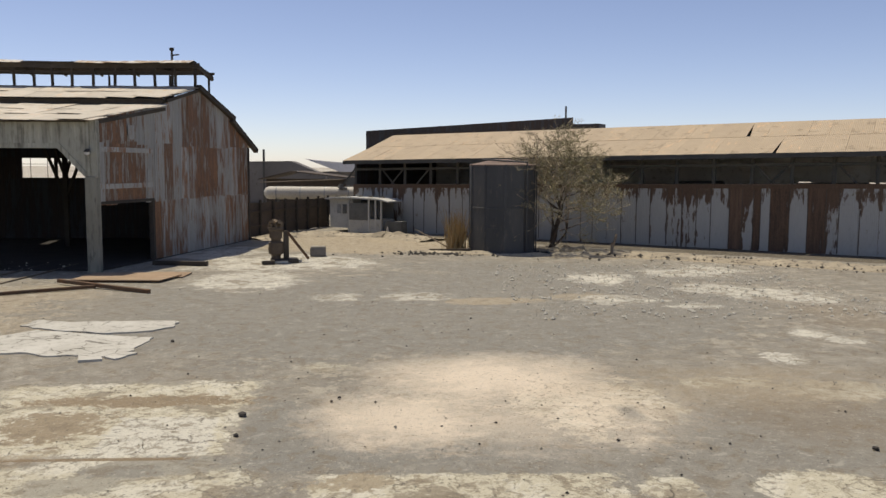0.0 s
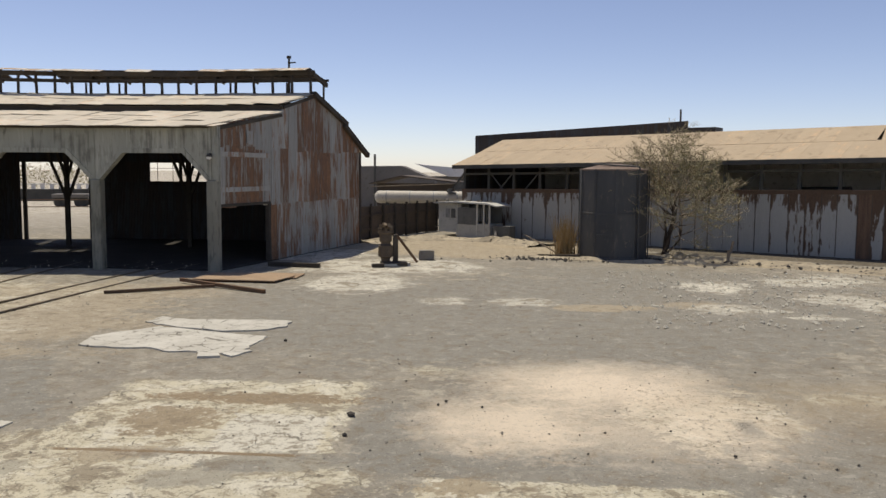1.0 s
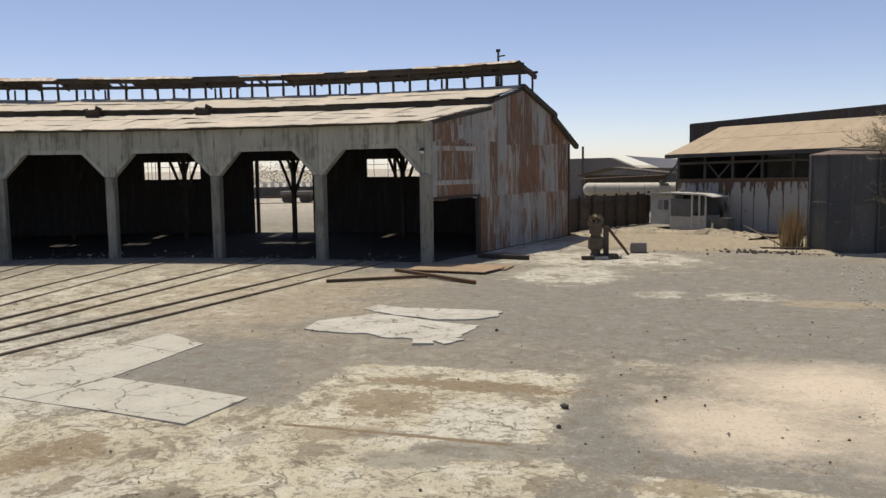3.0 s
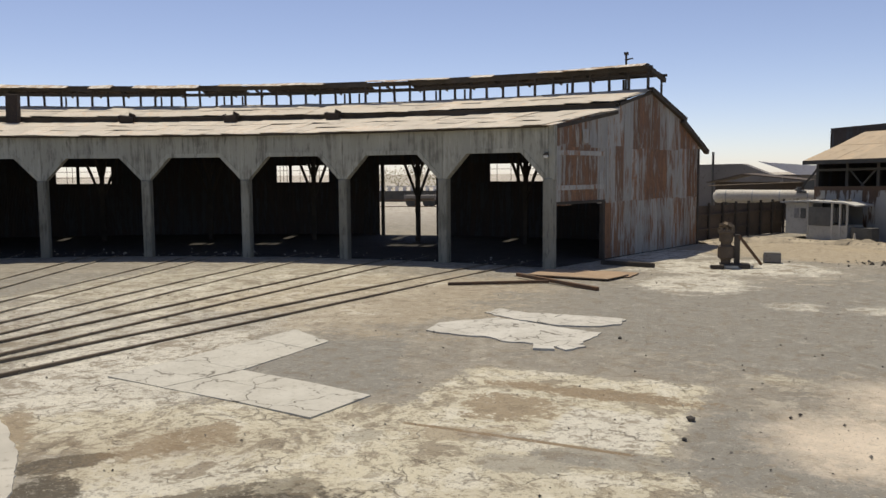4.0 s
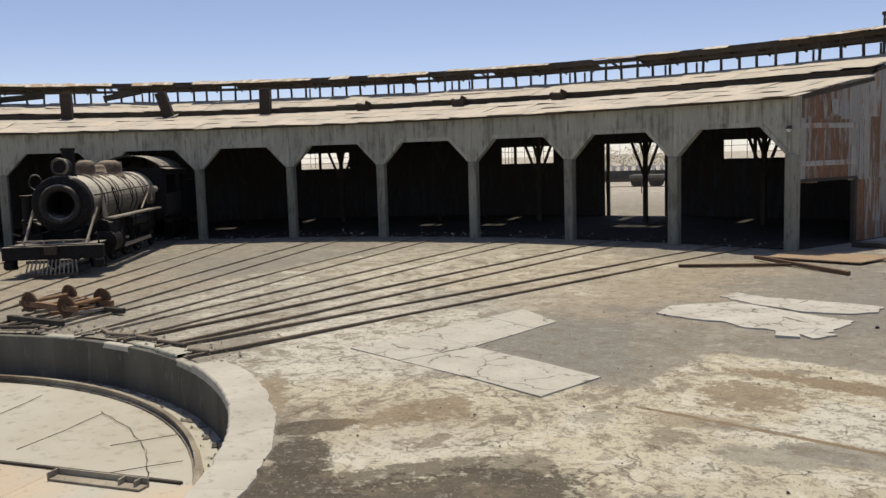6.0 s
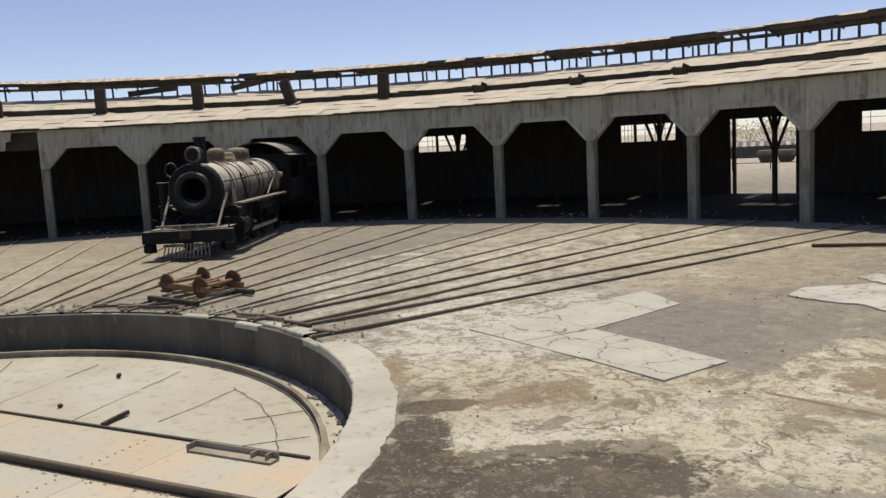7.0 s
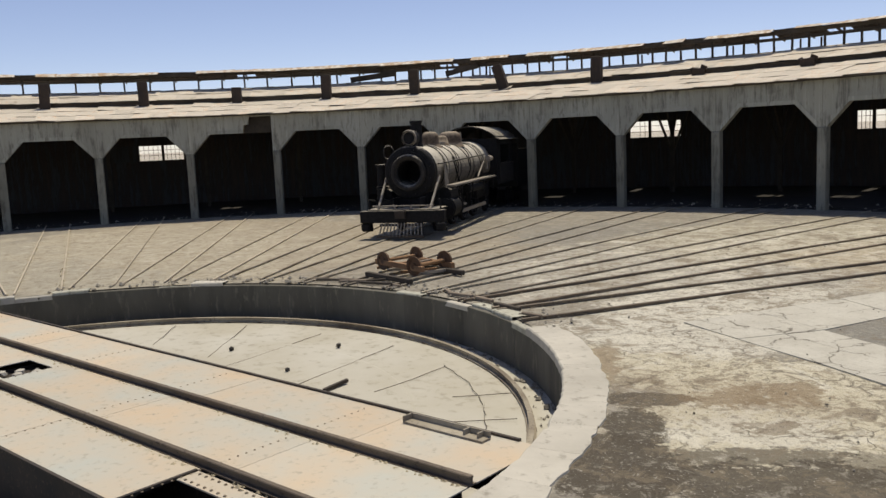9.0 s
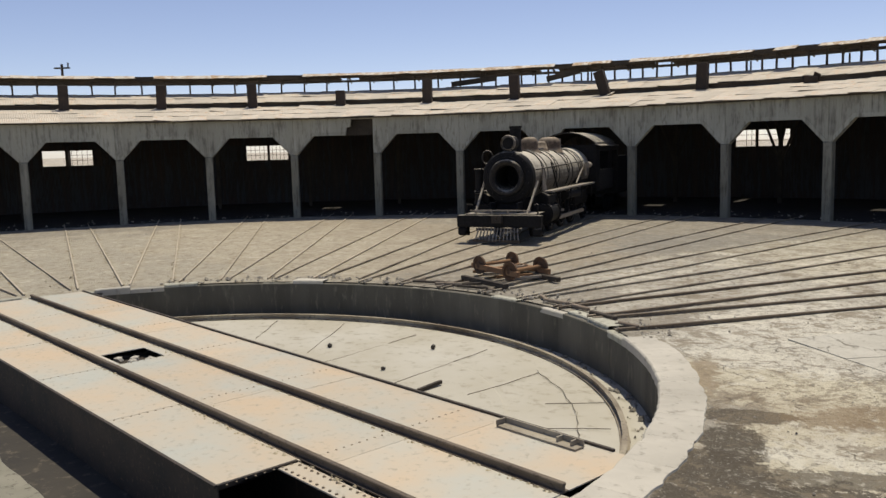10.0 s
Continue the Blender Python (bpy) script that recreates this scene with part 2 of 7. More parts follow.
def sheet_iron(name, zinc, dark, bright, cover, pitch=0.076):
    """Upright ribbed sheet in its own frame: fine rust streaks down the ribs over weathered zinc; cover: share of rust."""
    m, nt, bs, co = blank(name, 0.7, 0.0, True)
    rnd = nt.nodes.new("ShaderNodeObjectInfo").outputs["Random"]
    comb = nt.nodes.new("ShaderNodeCombineXYZ")
    for i in range(3):
        nt.links.new(rnd, comb.inputs[i])
    shift = nt.nodes.new("ShaderNodeVectorMath")
    shift.operation = "MULTIPLY_ADD"
    nt.links.new(comb.outputs[0], shift.inputs[0])
    shift.inputs[1].default_value = (37, 53, 71)
    nt.links.new(co, shift.inputs[2])
    v = shift.outputs[0]
    n1 = grain(nt, v, 1.5, 7, 0.68, (2.6, 1, 0.5))
    n2 = grain(nt, v, 3.2, 5, 0.7, (3.2, 1, 0.14))
    n3 = grain(nt, v, 26, 4, 0.7, (1, 1, 0.6))
    lev = calc(nt, "MULTIPLY_ADD", n1, 0.55, calc(nt, "MULTIPLY_ADD", n2, 0.38, calc(nt, "MULTIPLY", n3, 0.12)))
    lev = calc(nt, "MULTIPLY_ADD", rnd, 0.05, lev)
    edge = 0.55 + 0.3 * (0.5 - cover)
    fac = ramp(nt, lev, [(edge - 0.035, (0.04,)), (edge + 0.02, (0.96,))])
    rust = mix(nt, ramp(nt, calc(nt, "MULTIPLY_ADD", n3, 0.35, calc(nt, "MULTIPLY_ADD", n2, 0.3, calc(nt, "MULTIPLY", n1, 0.35))), [(0.43, (0,)), (0.57, (1,))]), dark, bright)
    clean = mix(nt, ramp(nt, n2, [(0.3, (0,)), (0.7, (1,))]), tuple(c * 0.72 for c in zinc), tuple(min(0.8, c * 1.18) for c in zinc))
    hs = nt.nodes.new("ShaderNodeHueSaturation")
    nt.links.new(calc(nt, "MULTIPLY_ADD", rnd, 0.3, 0.85), hs.inputs["Value"])
    nt.links.new(mix(nt, fac, clean, rust), hs.inputs["Color"])
    nt.links.new(hs.outputs[0], bs.inputs["Base Color"])
    w = nt.nodes.new("ShaderNodeTexWave")
    w.wave_type, w.bands_direction, w.wave_profile = "BANDS", "X", "SIN"
    w.inputs["Scale"].default_value = 0.314 / pitch
    nt.links.new(co, w.inputs["Vector"])
    bump(nt, bs, calc(nt, "MULTIPLY_ADD", n3, 0.3, w.outputs["Fac"]), 0.7, 0.018)
    return m


RUST_DARK, RUST_BRIGHT = (0.075, 0.038, 0.024), (0.30, 0.145, 0.07)
M_SHEET_WALL = sheet_iron("zinc_wall_sheet", (0.41, 0.40, 0.36), RUST_DARK, RUST_BRIGHT, 0.3)
M_SHEET_MIX = sheet_iron("part_rusted_wall_sheet", (0.40, 0.385, 0.34), RUST_DARK, RUST_BRIGHT, 0.46)
M_SHEET_RUST = sheet_iron("rusted_wall_sheet", (0.40, 0.375, 0.32), RUST_DARK, RUST_BRIGHT, 0.62)
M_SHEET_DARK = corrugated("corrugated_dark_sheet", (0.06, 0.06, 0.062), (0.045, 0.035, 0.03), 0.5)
M_ROOF = corrugated("dusty_roof_sheet", (0.60, 0.535, 0.435), (0.47, 0.38, 0.28), 0.2, axis=0, rough=0.85, dust=(0.65, 0.575, 0.47), vary=0.2)
M_ROOF_TAN = corrugated("tan_roof_sheet", (0.47, 0.365, 0.25), (0.43, 0.33, 0.22), 0.15, axis=0, rough=0.85, dust=(0.49, 0.385, 0.265), vary=0.09)


def streaked(name, zinc, rust, amount):
    """Upright sheet in its own frame: rust creeping from its laps and its top edge, running down."""
    m, nt, bs, co = blank(name, 0.6, 0.0, True)
    rnd = nt.nodes.new("ShaderNodeObjectInfo").outputs["Random"]
    comb = nt.nodes.new("ShaderNodeCombineXYZ")
    for i in range(3):
        nt.links.new(rnd, comb.inputs[i])
    shift = nt.nodes.new("ShaderNodeVectorMath")
    shift.operation = "MULTIPLY_ADD"
    nt.links.new(comb.outputs[0], shift.inputs[0])
    shift.inputs[1].default_value = (37, 53, 71)
    nt.links.new(co, shift.inputs[2])
    v = shift.outputs[0]
    xyz = nt.nodes.new("ShaderNodeSeparateXYZ")
    nt.links.new(co, xyz.inputs[0])
    n1 = grain(nt, v, 2.2, 6, 0.7, (2.6, 1, 0.5))
    n2 = grain(nt, v, 14, 4, 0.7, (1, 1, 0.4))
    lap = ramp(nt, calc(nt, "ABSOLUTE", calc(nt, "SUBTRACT", xyz.outputs[0], 0.38)), [(0.26, (0,)), (0.40, (1,))])
    top = ramp(nt, calc(nt, "MULTIPLY", xyz.outputs[2], 0.3), [(0.52, (0,)), (0.72, (1,))])
    lev = calc(nt, "MULTIPLY_ADD", lap, 0.16, calc(nt, "MULTIPLY_ADD", top, 0.2, n1))
    lev = calc(nt, "ADD", lev, calc(nt, "MULTIPLY_ADD", rnd, 0.12, amount - 0.06))
    rusty = mix(nt, n2, tuple(c * 0.5 for c in rust), tuple(c * 1.4 for c in rust))
    clean = mix(nt, n1, tuple(c * 0.85 for c in zinc), tuple(c * 1.12 for c in zinc))
    clean = mix(nt, ramp(nt, n2, [(0.55, (0,)), (0.75, (0.4,))]), clean, tuple(c * 0.6 for c in zinc))
    nt.links.new(mix(nt, ramp(nt, lev, [(0.70, (0,)), (0.755, (1,))]), clean, rusty), bs.inputs["Base Color"])
    w = nt.nodes.new("ShaderNodeTexWave")
    w.wave_type, w.bands_direction, w.wave_profile = "BANDS", "X", "SIN"
    w.inputs["Scale"].default_value = 0.314 / 0.076
    nt.links.new(co, w.inputs["Vector"])
    bump(nt, bs, calc(nt, "MULTIPLY_ADD", n2, 0.2, w.outputs["Fac"]), 0.6, 0.015)
    return m


def cracked(name, a, b, spot, size=1.3, width=0.02):
    """Old paving: mottled, with a wandering net of cracks."""
    m, nt, bs, co = blank(name, 0.93)
    n1 = grain(nt, co, 1.1, 6, 0.68)
    n2 = grain(nt, co, 9, 5, 0.7)
    col = mix(nt, ramp(nt, n1, [(0.38, (0,)), (0.62, (1,))]), a, b)
    col = mix(nt, ramp(nt, n2, [(0.55, (0,)), (0.68, (0.8,))]), col, spot)
    nz = nt.nodes.new("ShaderNodeTexNoise")
    nz.inputs["Scale"].default_value, nz.inputs["Detail"].default_value = 1.7, 6
    nt.links.new(co, nz.inputs["Vector"])
    wob = nt.nodes.new("ShaderNodeVectorMath")
    wob.operation = "MULTIPLY_ADD"
    nt.links.new(nz.outputs["Color"], wob.inputs[0])
    wob.inputs[1].default_value = (0.9, 0.9, 0)
    nt.links.new(co, wob.inputs[2])
    vo = nt.nodes.new("ShaderNodeTexVoronoi")
    vo.feature = "DISTANCE_TO_EDGE"
    vo.inputs["Scale"].default_value = size
    nt.links.new(wob.outputs[0], vo.inputs["Vector"])
    crack = calc(nt, "MULTIPLY", ramp(nt, vo.outputs["Distance"], [(width * 0.3, (1,)), (width, (0,))]), ramp(nt, n1, [(0.45, (0,)), (0.55, (0.85,))]))
    col = mix(nt, crack, col, (0.13, 0.115, 0.09))
    nt.links.new(col, bs.inputs["Base Color"])
    bump(nt, bs, calc(nt, "SUBTRACT", calc(nt, "ADD", n2, n1), crack), 0.7, 0.02)
    return m

# ---- ground with the turntable pit ----
def across(nt, co, a, b, c):
    n = nt.nodes.new("ShaderNodeVectorMath")
    n.operation = "DOT_PRODUCT"
    n.inputs[1].default_value = (a, b, 0)
    nt.links.new(co, n.inputs[0])
    return calc(nt, "ADD", n.outputs["Value"], c)


def place_mask(nt, co, x, y, rx, ry, turn, ragged, torn, rough, fine, blur=0.0):
    """1 inside a ragged patch about (x, y) with half sizes rx, ry, 0 outside; torn, rough, fine: fraying at three scales."""
    ca, sa = math.cos(radians(turn)), math.sin(radians(turn))
    u, v = across(nt, co, ca / rx, sa / rx, -(ca * x + sa * y) / rx), across(nt, co, -sa / ry, ca / ry, (sa * x - ca * y) / ry)
    if ragged < 0.15:       # a cast slab: straight sides
        out = calc(nt, "MAXIMUM", calc(nt, "ABSOLUTE", u), calc(nt, "ABSOLUTE", v))
    else:
        out = calc(nt, "SQRT", calc(nt, "MULTIPLY_ADD", u, u, calc(nt, "MULTIPLY", v, v)))
    size = min(1.0, 1.6 / math.sqrt(rx * ry))
    d = calc(nt, "MULTIPLY_ADD", torn, ragged * 4, out)
    d = calc(nt, "MULTIPLY_ADD", rough, ragged * 5 * max(0.5, size), d)
    d = calc(nt, "MULTIPLY_ADD", fine, ragged * 4.2, d)
    edge = nt.nodes.new("ShaderNodeMapRange")
    soft = 0.04 + 0.3 * max(0.0, ragged - 0.14) + blur
    for i, v in ((1, 1.0 - soft), (2, 1.0 + 0.5 * soft), (3, 1.0), (4, 0.0)):
        edge.inputs[i].default_value = v
    nt.links.new(d, edge.inputs[0])
    return edge.outputs[0]


def ground_material(name, patches, powder):
    m, nt, bs, co = blank(name, 0.95)
    big = grain(nt, co, 0.13, 5, 0.6)
    mid = grain(nt, co, 0.85, 8, 0.72)
    torn = calc(nt, "SUBTRACT", grain(nt, co, 0.5, 4, 0.6), 0.5)
    streak = grain(nt, co, 1.9, 8, 0.74)
    rough = calc(nt, "SUBTRACT", streak, 0.5)
    fine = grain(nt, co, 7, 6, 0.75)
    fray = calc(nt, "SUBTRACT", fine, 0.5)
    grit = grain(nt, co, 30, 3, 0.7)
    mott = grain(nt, co, 3.1, 7, 0.75, (1, 1, 1), 0.6)
    col = mix(nt, ramp(nt, mid, [(0.36, (0,)), (0.64, (1,))]), (0.225, 0.203, 0.165), (0.315, 0.284, 0.228))
    crust = calc(nt, "MULTIPLY", ramp(nt, streak, [(0.525, (0,)), (0.565, (1,))]), ramp(nt, big, [(0.40, (0,)), (0.58, (1,))]))
    col = mix(nt, calc(nt, "MULTIPLY", crust, 0.7), col, (0.46, 0.41, 0.32))
    flat = nt.nodes.new("ShaderNodeVectorMath")
    nt.links.new(co, flat.inputs[0])
    for (x, y, rx, ry, turn, rag, colour, top) in patches:
        k = calc(nt, "MULTIPLY", place_mask(nt, flat.outputs[0], x, y, rx, ry, turn, rag * (1.5 if colour == BROWN and rag > 0.15 else 1.0), torn, rough, fray), top)
        col = mix(nt, k, col, colour)
    # haze painted in: from about 54 m out the ground colour pales
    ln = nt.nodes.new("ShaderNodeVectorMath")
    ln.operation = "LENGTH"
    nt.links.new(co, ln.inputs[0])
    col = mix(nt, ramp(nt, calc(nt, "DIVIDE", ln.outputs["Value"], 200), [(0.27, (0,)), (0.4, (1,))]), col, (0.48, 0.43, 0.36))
    grey = nt.nodes.new("ShaderNodeRGBToBW")
    nt.links.new(col, grey.inputs[0])
    pale = ramp(nt, grey.outputs[0], [(0.34, (0,)), (0.42, (1,))])
    # the pale crust has worn through in ragged blotches, with smaller chips between them
    worn_ = grain(nt, co, 0.95, 12, 0.74, (1, 1, 1), 0.5)
    chips = grain(nt, co, 4.2, 8, 0.74, (1, 1, 1), 0.4)
    col = mix(nt, calc(nt, "MULTIPLY", pale, ramp(nt, worn_, [(0.545, (0,)), (0.572, (0.8,))])), col, (0.25, 0.205, 0.145))
    col = mix(nt, calc(nt, "MULTIPLY", pale, ramp(nt, chips, [(0.56, (0,)), (0.60, (0.7,))])), col, (0.27, 0.235, 0.175))
    col = mix(nt, calc(nt, "MULTIPLY", pale, ramp(nt, worn_, [(0.43, (0.7,)), (0.47, (0,))])), col, (0.66, 0.62, 0.51))
    # dust and dirt lying over everything in blotches
    col = mix(nt, ramp(nt, mott, [(0.525, (0,)), (0.59, (0.6,))]), col, (0.215, 0.172, 0.118))
    col = mix(nt, ramp(nt, mott, [(0.37, (0.35,)), (0.43, (0,))]), col, (0.50, 0.46, 0.375))
    # cracks in the old concrete
    nz = nt.nodes.new("ShaderNodeTexNoise")
    nz.inputs["Scale"].default_value, nz.inputs["Detail"].default_value = 1.3, 7
    nt.links.new(co, nz.inputs["Vector"])
    wob = nt.nodes.new("ShaderNodeVectorMath")
    wob.operation = "MULTIPLY_ADD"
    nt.links.new(nz.outputs["Color"], wob.inputs[0])
    wob.inputs[1].default_value = (1.5, 1.5, 0)
    nt.links.new(co, wob.inputs[2])
    vo = nt.nodes.new("ShaderNodeTexVoronoi")
    vo.feature = "DISTANCE_TO_EDGE"
    vo.inputs["Scale"].default_value = 0.95
    nt.links.new(wob.outputs[0], vo.inputs["Vector"])
    crack = calc(nt, "MULTIPLY", ramp(nt, vo.outputs["Distance"], [(0.003, (1,)), (0.015, (0,))]), calc(nt, "MULTIPLY", pale, ramp(nt, mid, [(0.44, (0,)), (0.54, (0.7,))])))
    col = mix(nt, crack, col, (0.15, 0.125, 0.095))
    # powdery dust blown over it, thin at its edges
    for (x, y, rx, ry, turn, rag, colour, top) in powder:
        k = calc(nt, "MULTIPLY", place_mask(nt, flat.outputs[0], x, y, rx, ry, turn, rag * 0.6, torn, rough, fray, 0.55), top)
        col = mix(nt, k, col, colour)
    # specks
    col = mix(nt, ramp(nt, fine, [(0.59, (0,)), (0.68, (0.6,))]), col, (0.54, 0.50, 0.41))
    col = mix(nt, calc(nt, "MULTIPLY", ramp(nt, fine, [(0.37, (1,)), (0.45, (0,))]), calc(nt, "MULTIPLY_ADD", pale, 0.45, 0.25)), col, (0.17, 0.148, 0.115))
    col = mix(nt, ramp(nt, grit, [(0.30, (0.9,)), (0.38, (0,))]), col, (0.07, 0.062, 0.055))
    col = mix(nt, ramp(nt, grit, [(0.64, (0,)), (0.70, (0.8,))]), col, (0.60, 0.56, 0.48))
    nt.links.new(col, bs.inputs["Base Color"])
    h = calc(nt, "ADD", calc(nt, "MULTIPLY", fine, 0.6), calc(nt, "ADD", calc(nt, "MULTIPLY", grit, 0.4), calc(nt, "MULTIPLY", streak, 0.8)))
    h = calc(nt, "SUBTRACT", h, calc(nt, "MULTIPLY", crack, 0.5))
    bump(nt, bs, h, 0.9, 0.06)
    return m


SAND, CREAM, ASPH, BROWN, PINK, WHITE, STAIN_SHADE = (0.42, 0.34, 0.23), (0.58, 0.525, 0.39), (0.24, 0.226, 0.192), (0.24, 0.17, 0.10), (0.74, 0.62, 0.475), (0.62, 0.585, 0.49), (0.085, 0.07, 0.05)
# patches: centre, half sizes, turn, raggedness, colour, strength
GROUND_FAR = [
    (-1.5, 38.5, 6.5, 4.5, 0, 0.25, SAND, 0.75),
    (10.9, 32.4, 15, 0.9, -32, 0.3, SAND, 0.8),
    # dark soil along the long shed, with its wall's shade painted in
    (13.1, 35.5, 15, 1.7, -32, 0.2, STAIN_SHADE, 0.85),
    (6.8, 33.2, 3.2, 1.0, -15, 0.3, SAND, 0.8),
    (6, 28.2, 7, 2.4, -18, 0.25, ASPH, 0.7),
    (5.0, 9.9, 6.5, 1.9, 0, 0.25, ASPH, 0.6),
    (-22.4, 17.5, 3.2, 6.0, -35, 0.3, ASPH, 0.55),
    (-31.0, 6.5, 12, 6.5, 20, 0.3, SAND, 0.4),
    (-30.0, 0.0, 10, 9.0, 0, 0.4, CREAM, 0.3),
    (-15.5, 16.0, 4.5, 8.0, -10, 0.45, WHITE, 0.5),
    (-17.5, 20.0, 5.5, 5.5, 0, 0.45, CREAM, 0.55),
    (-11.5, 20.0, 5.0, 5.0, 0, 0.45, SAND, 0.55),
    (-12.2, 11.2, 1.8, 2.6, 0, 0.25, WHITE, 0.85),
]
GROUND_YARD = [
    (0.6, 21.4, 9.2, 6.6, 7, 0.20, ASPH, 0.75),
    (-0.2, 9.8, 3.10, 0.40, 6, 0.30, ASPH, 0.70),
    (2.6, 11.8, 0.81, 1.30, 6, 0.50, CREAM, 0.65),
    (3.8, 12.2, 0.54, 1.28, 7, 0.50, CREAM, 0.60),
    (5.5, 13.3, 0.81, 0.40, 7, 0.50, CREAM, 0.55),
    (0.9, 8.6, 1.75, 0.60, -1, 0.14, CREAM, 0.90),
    (3.2, 8.7, 0.35, 0.43, -1, 0.30, CREAM, 0.85),
    (5.0, 8.7, 0.80, 0.55, -1, 0.25, CREAM, 0.90),
    (-0.3, 9.0, 0.57, 0.24, 6, 0.45, BROWN, 0.60),
]
GROUND_NEAR = [
    (-6.7, 7.9, 2.64, 2.65, 31, 0.25, CREAM, 0.90),
    (-4.0, 8.4, 2.45, 1.20, 20, 0.30, CREAM, 0.85),
    (-9.6, 7.6, 1.4, 1.7, 40, 0.30, CREAM, 0.85),
    (-11.2, 9.3, 2.2, 1.7, 10, 0.30, WHITE, 0.85),
    (-4.05, 11.6, 1.98, 1.77, 3, 0.13, CREAM, 0.95),
    (-3.9, 12.3, 1.75, 0.34, 2, 0.40, BROWN, 0.85),
    (-4.7, 11.2, 0.75, 0.75, 6, 0.50, BROWN, 0.75),
    (-3.0, 10.7, 0.70, 0.80, 4, 0.14, WHITE, 0.90),
    (-1.4, 10.8, 0.62, 1.52, 6, 0.25, ASPH, 0.85),
    (-2.7, 9.5, 0.89, 0.32, 6, 0.45, ASPH, 0.70),
    (-4.0, 9.75, 1.60, 0.05, 1, 0.08, BROWN, 0.90),
    (-8.7, 12.1, 1.53, 2.09, 29, 0.14, ASPH, 0.90),
]
GROUND_STAINS = [
    (-8.4, 6.5, 0.75, 0.36, 55, 0.30, STAIN_SHADE, 0.90),
    (-7.7, 5.8, 0.36, 0.70, 55, 0.30, STAIN_SHADE, 0.95),
    (-6.8, 4.9, 0.60, 1.05, 56, 0.35, STAIN_SHADE, 0.95),
    (-5.5, 6.0, 1.40, 0.68, 57, 0.40, STAIN_SHADE, 0.92),
    (-6.8, 6.9, 0.95, 0.50, 56, 0.55, WHITE, 0.65),
    (-7.9, 7.5, 1.00, 0.40, 70, 0.50, BROWN, 0.60),
    (-6.3, 6.2, 0.85, 0.30, 57, 0.50, STAIN_SHADE, 0.75),
    (-9.0, 7.8, 0.70, 0.52, 54, 0.50, CREAM, 0.70),
    (-10.0, 7.1, 0.20, 1.20, 53, 0.40, BROWN, 0.70),
    (-5.4, 7.0, 0.38, 0.49, 31, 0.35, STAIN_SHADE, 0.60),
    (-3.4, 9.0, 0.76, 0.34, 31, 0.45, ASPH, 0.60),
    (-5.8, 9.0, 0.29, 0.24, 30, 0.50, ASPH, 0.50),
    (-4.7, 9.6, 0.72, 0.28, 30, 0.50, BROWN, 0.50),
]
GROUND_DUST = [
    (1.6, 13.7, 1.92, 1.54, -1, 0.50, PINK, 0.90),
    (0.2, 11.5, 1.28, 1.37, -1, 0.60, PINK, 0.75),
    (1.8, 11.2, 1.74, 1.18, -1, 0.70, PINK, 0.50),
    (3.3, 11.8, 1.17, 1.46, -1, 0.60, PINK, 0.50),
    (3.5, 11.6, 0.16, 0.33, 6, 0.20, ASPH, 0.70),
    (6.1, 11.8, 1.60, 1.77, -1, 0.70, BROWN, 0.35),
    (5.5, 12.8, 2.38, 0.86, -1, 0.70, SAND, 0.40),
    (6.1, 13.9, 2.48, 0.56, -1, 0.70, SAND, 0.35),
    (-7.7, 7.8, 0.52, 0.59, 54, 0.70, BROWN, 0.45),
    (-8.1, 7.2, 1.48, 0.92, 31, 0.70, BROWN, 0.30),
]
GROUND_STREAKS = [
    (-1.8, 22.4, 0.70, 0.60, 8, 0.50, WHITE, 0.50),
    (0.4, 22.5, 0.92, 0.69, 8, 0.50, WHITE, 0.60),
    (2.5, 21.8, 1.34, 0.54, 8, 0.50, SAND, 0.70),
    (5.0, 22.5, 1.22, 0.57, 8, 0.50, SAND, 0.60),
    (6.5, 26.6, 1.09, 1.04, 8, 0.50, WHITE, 0.80),
    (9.2, 27.8, 1.13, 1.11, 8, 0.50, WHITE, 0.70),
    (9.3, 24.2, 1.14, 0.94, 8, 0.50, WHITE, 0.70),
    (7.7, 21.0, 0.71, 0.48, 7, 0.50, WHITE, 0.60),
    (-4.7, 25.9, 1.78, 2.18, 8, 0.50, WHITE, 0.80),
    (-4.3, 30.8, 3.59, 2.27, 9, 0.50, WHITE, 0.85),
    (-7.9, 34.1, 2.11, 2.36, 9, 0.50, WHITE, 0.85),
    (-1.2, 14.4, 0.45, 0.34, 7, 0.50, CREAM, 0.55),
]
GROUND_STREAKS_FAR = [
    (7.3, 15.0, 0.45, 0.51, -1, 0.40, WHITE, 0.85),
    (9.0, 17.3, 0.40, 0.49, -1, 0.50, WHITE, 0.60),
    (9.4, 16.6, 0.38, 0.46, -1, 0.50, WHITE, 0.60),
    (10.6, 22.8, 1.30, 1.26, -0, 0.50, WHITE, 0.75),
    (6.0, 22.0, 1.24, 0.88, -0, 0.50, WHITE, 0.55),
    (6.3, 25.7, 0.76, 1.06, 0, 0.40, WHITE, 0.85),
    (10.7, 28.5, 1.21, 1.46, 0, 0.50, WHITE, 0.70),
    (10.9, 19.5, 0.97, 2.34, -0, 0.50, BROWN, 0.30),
    (7.2, 12.7, 1.11, 0.62, -1, 0.50, CREAM, 0.50),
    (11.3, 22.0, 0.79, 0.78, -0, 0.50, WHITE, 0.70),
]
PATCHES = GROUND_FAR + GROUND_YARD + GROUND_NEAR + GROUND_STAINS + GROUND_STREAKS + GROUND_STREAKS_FAR
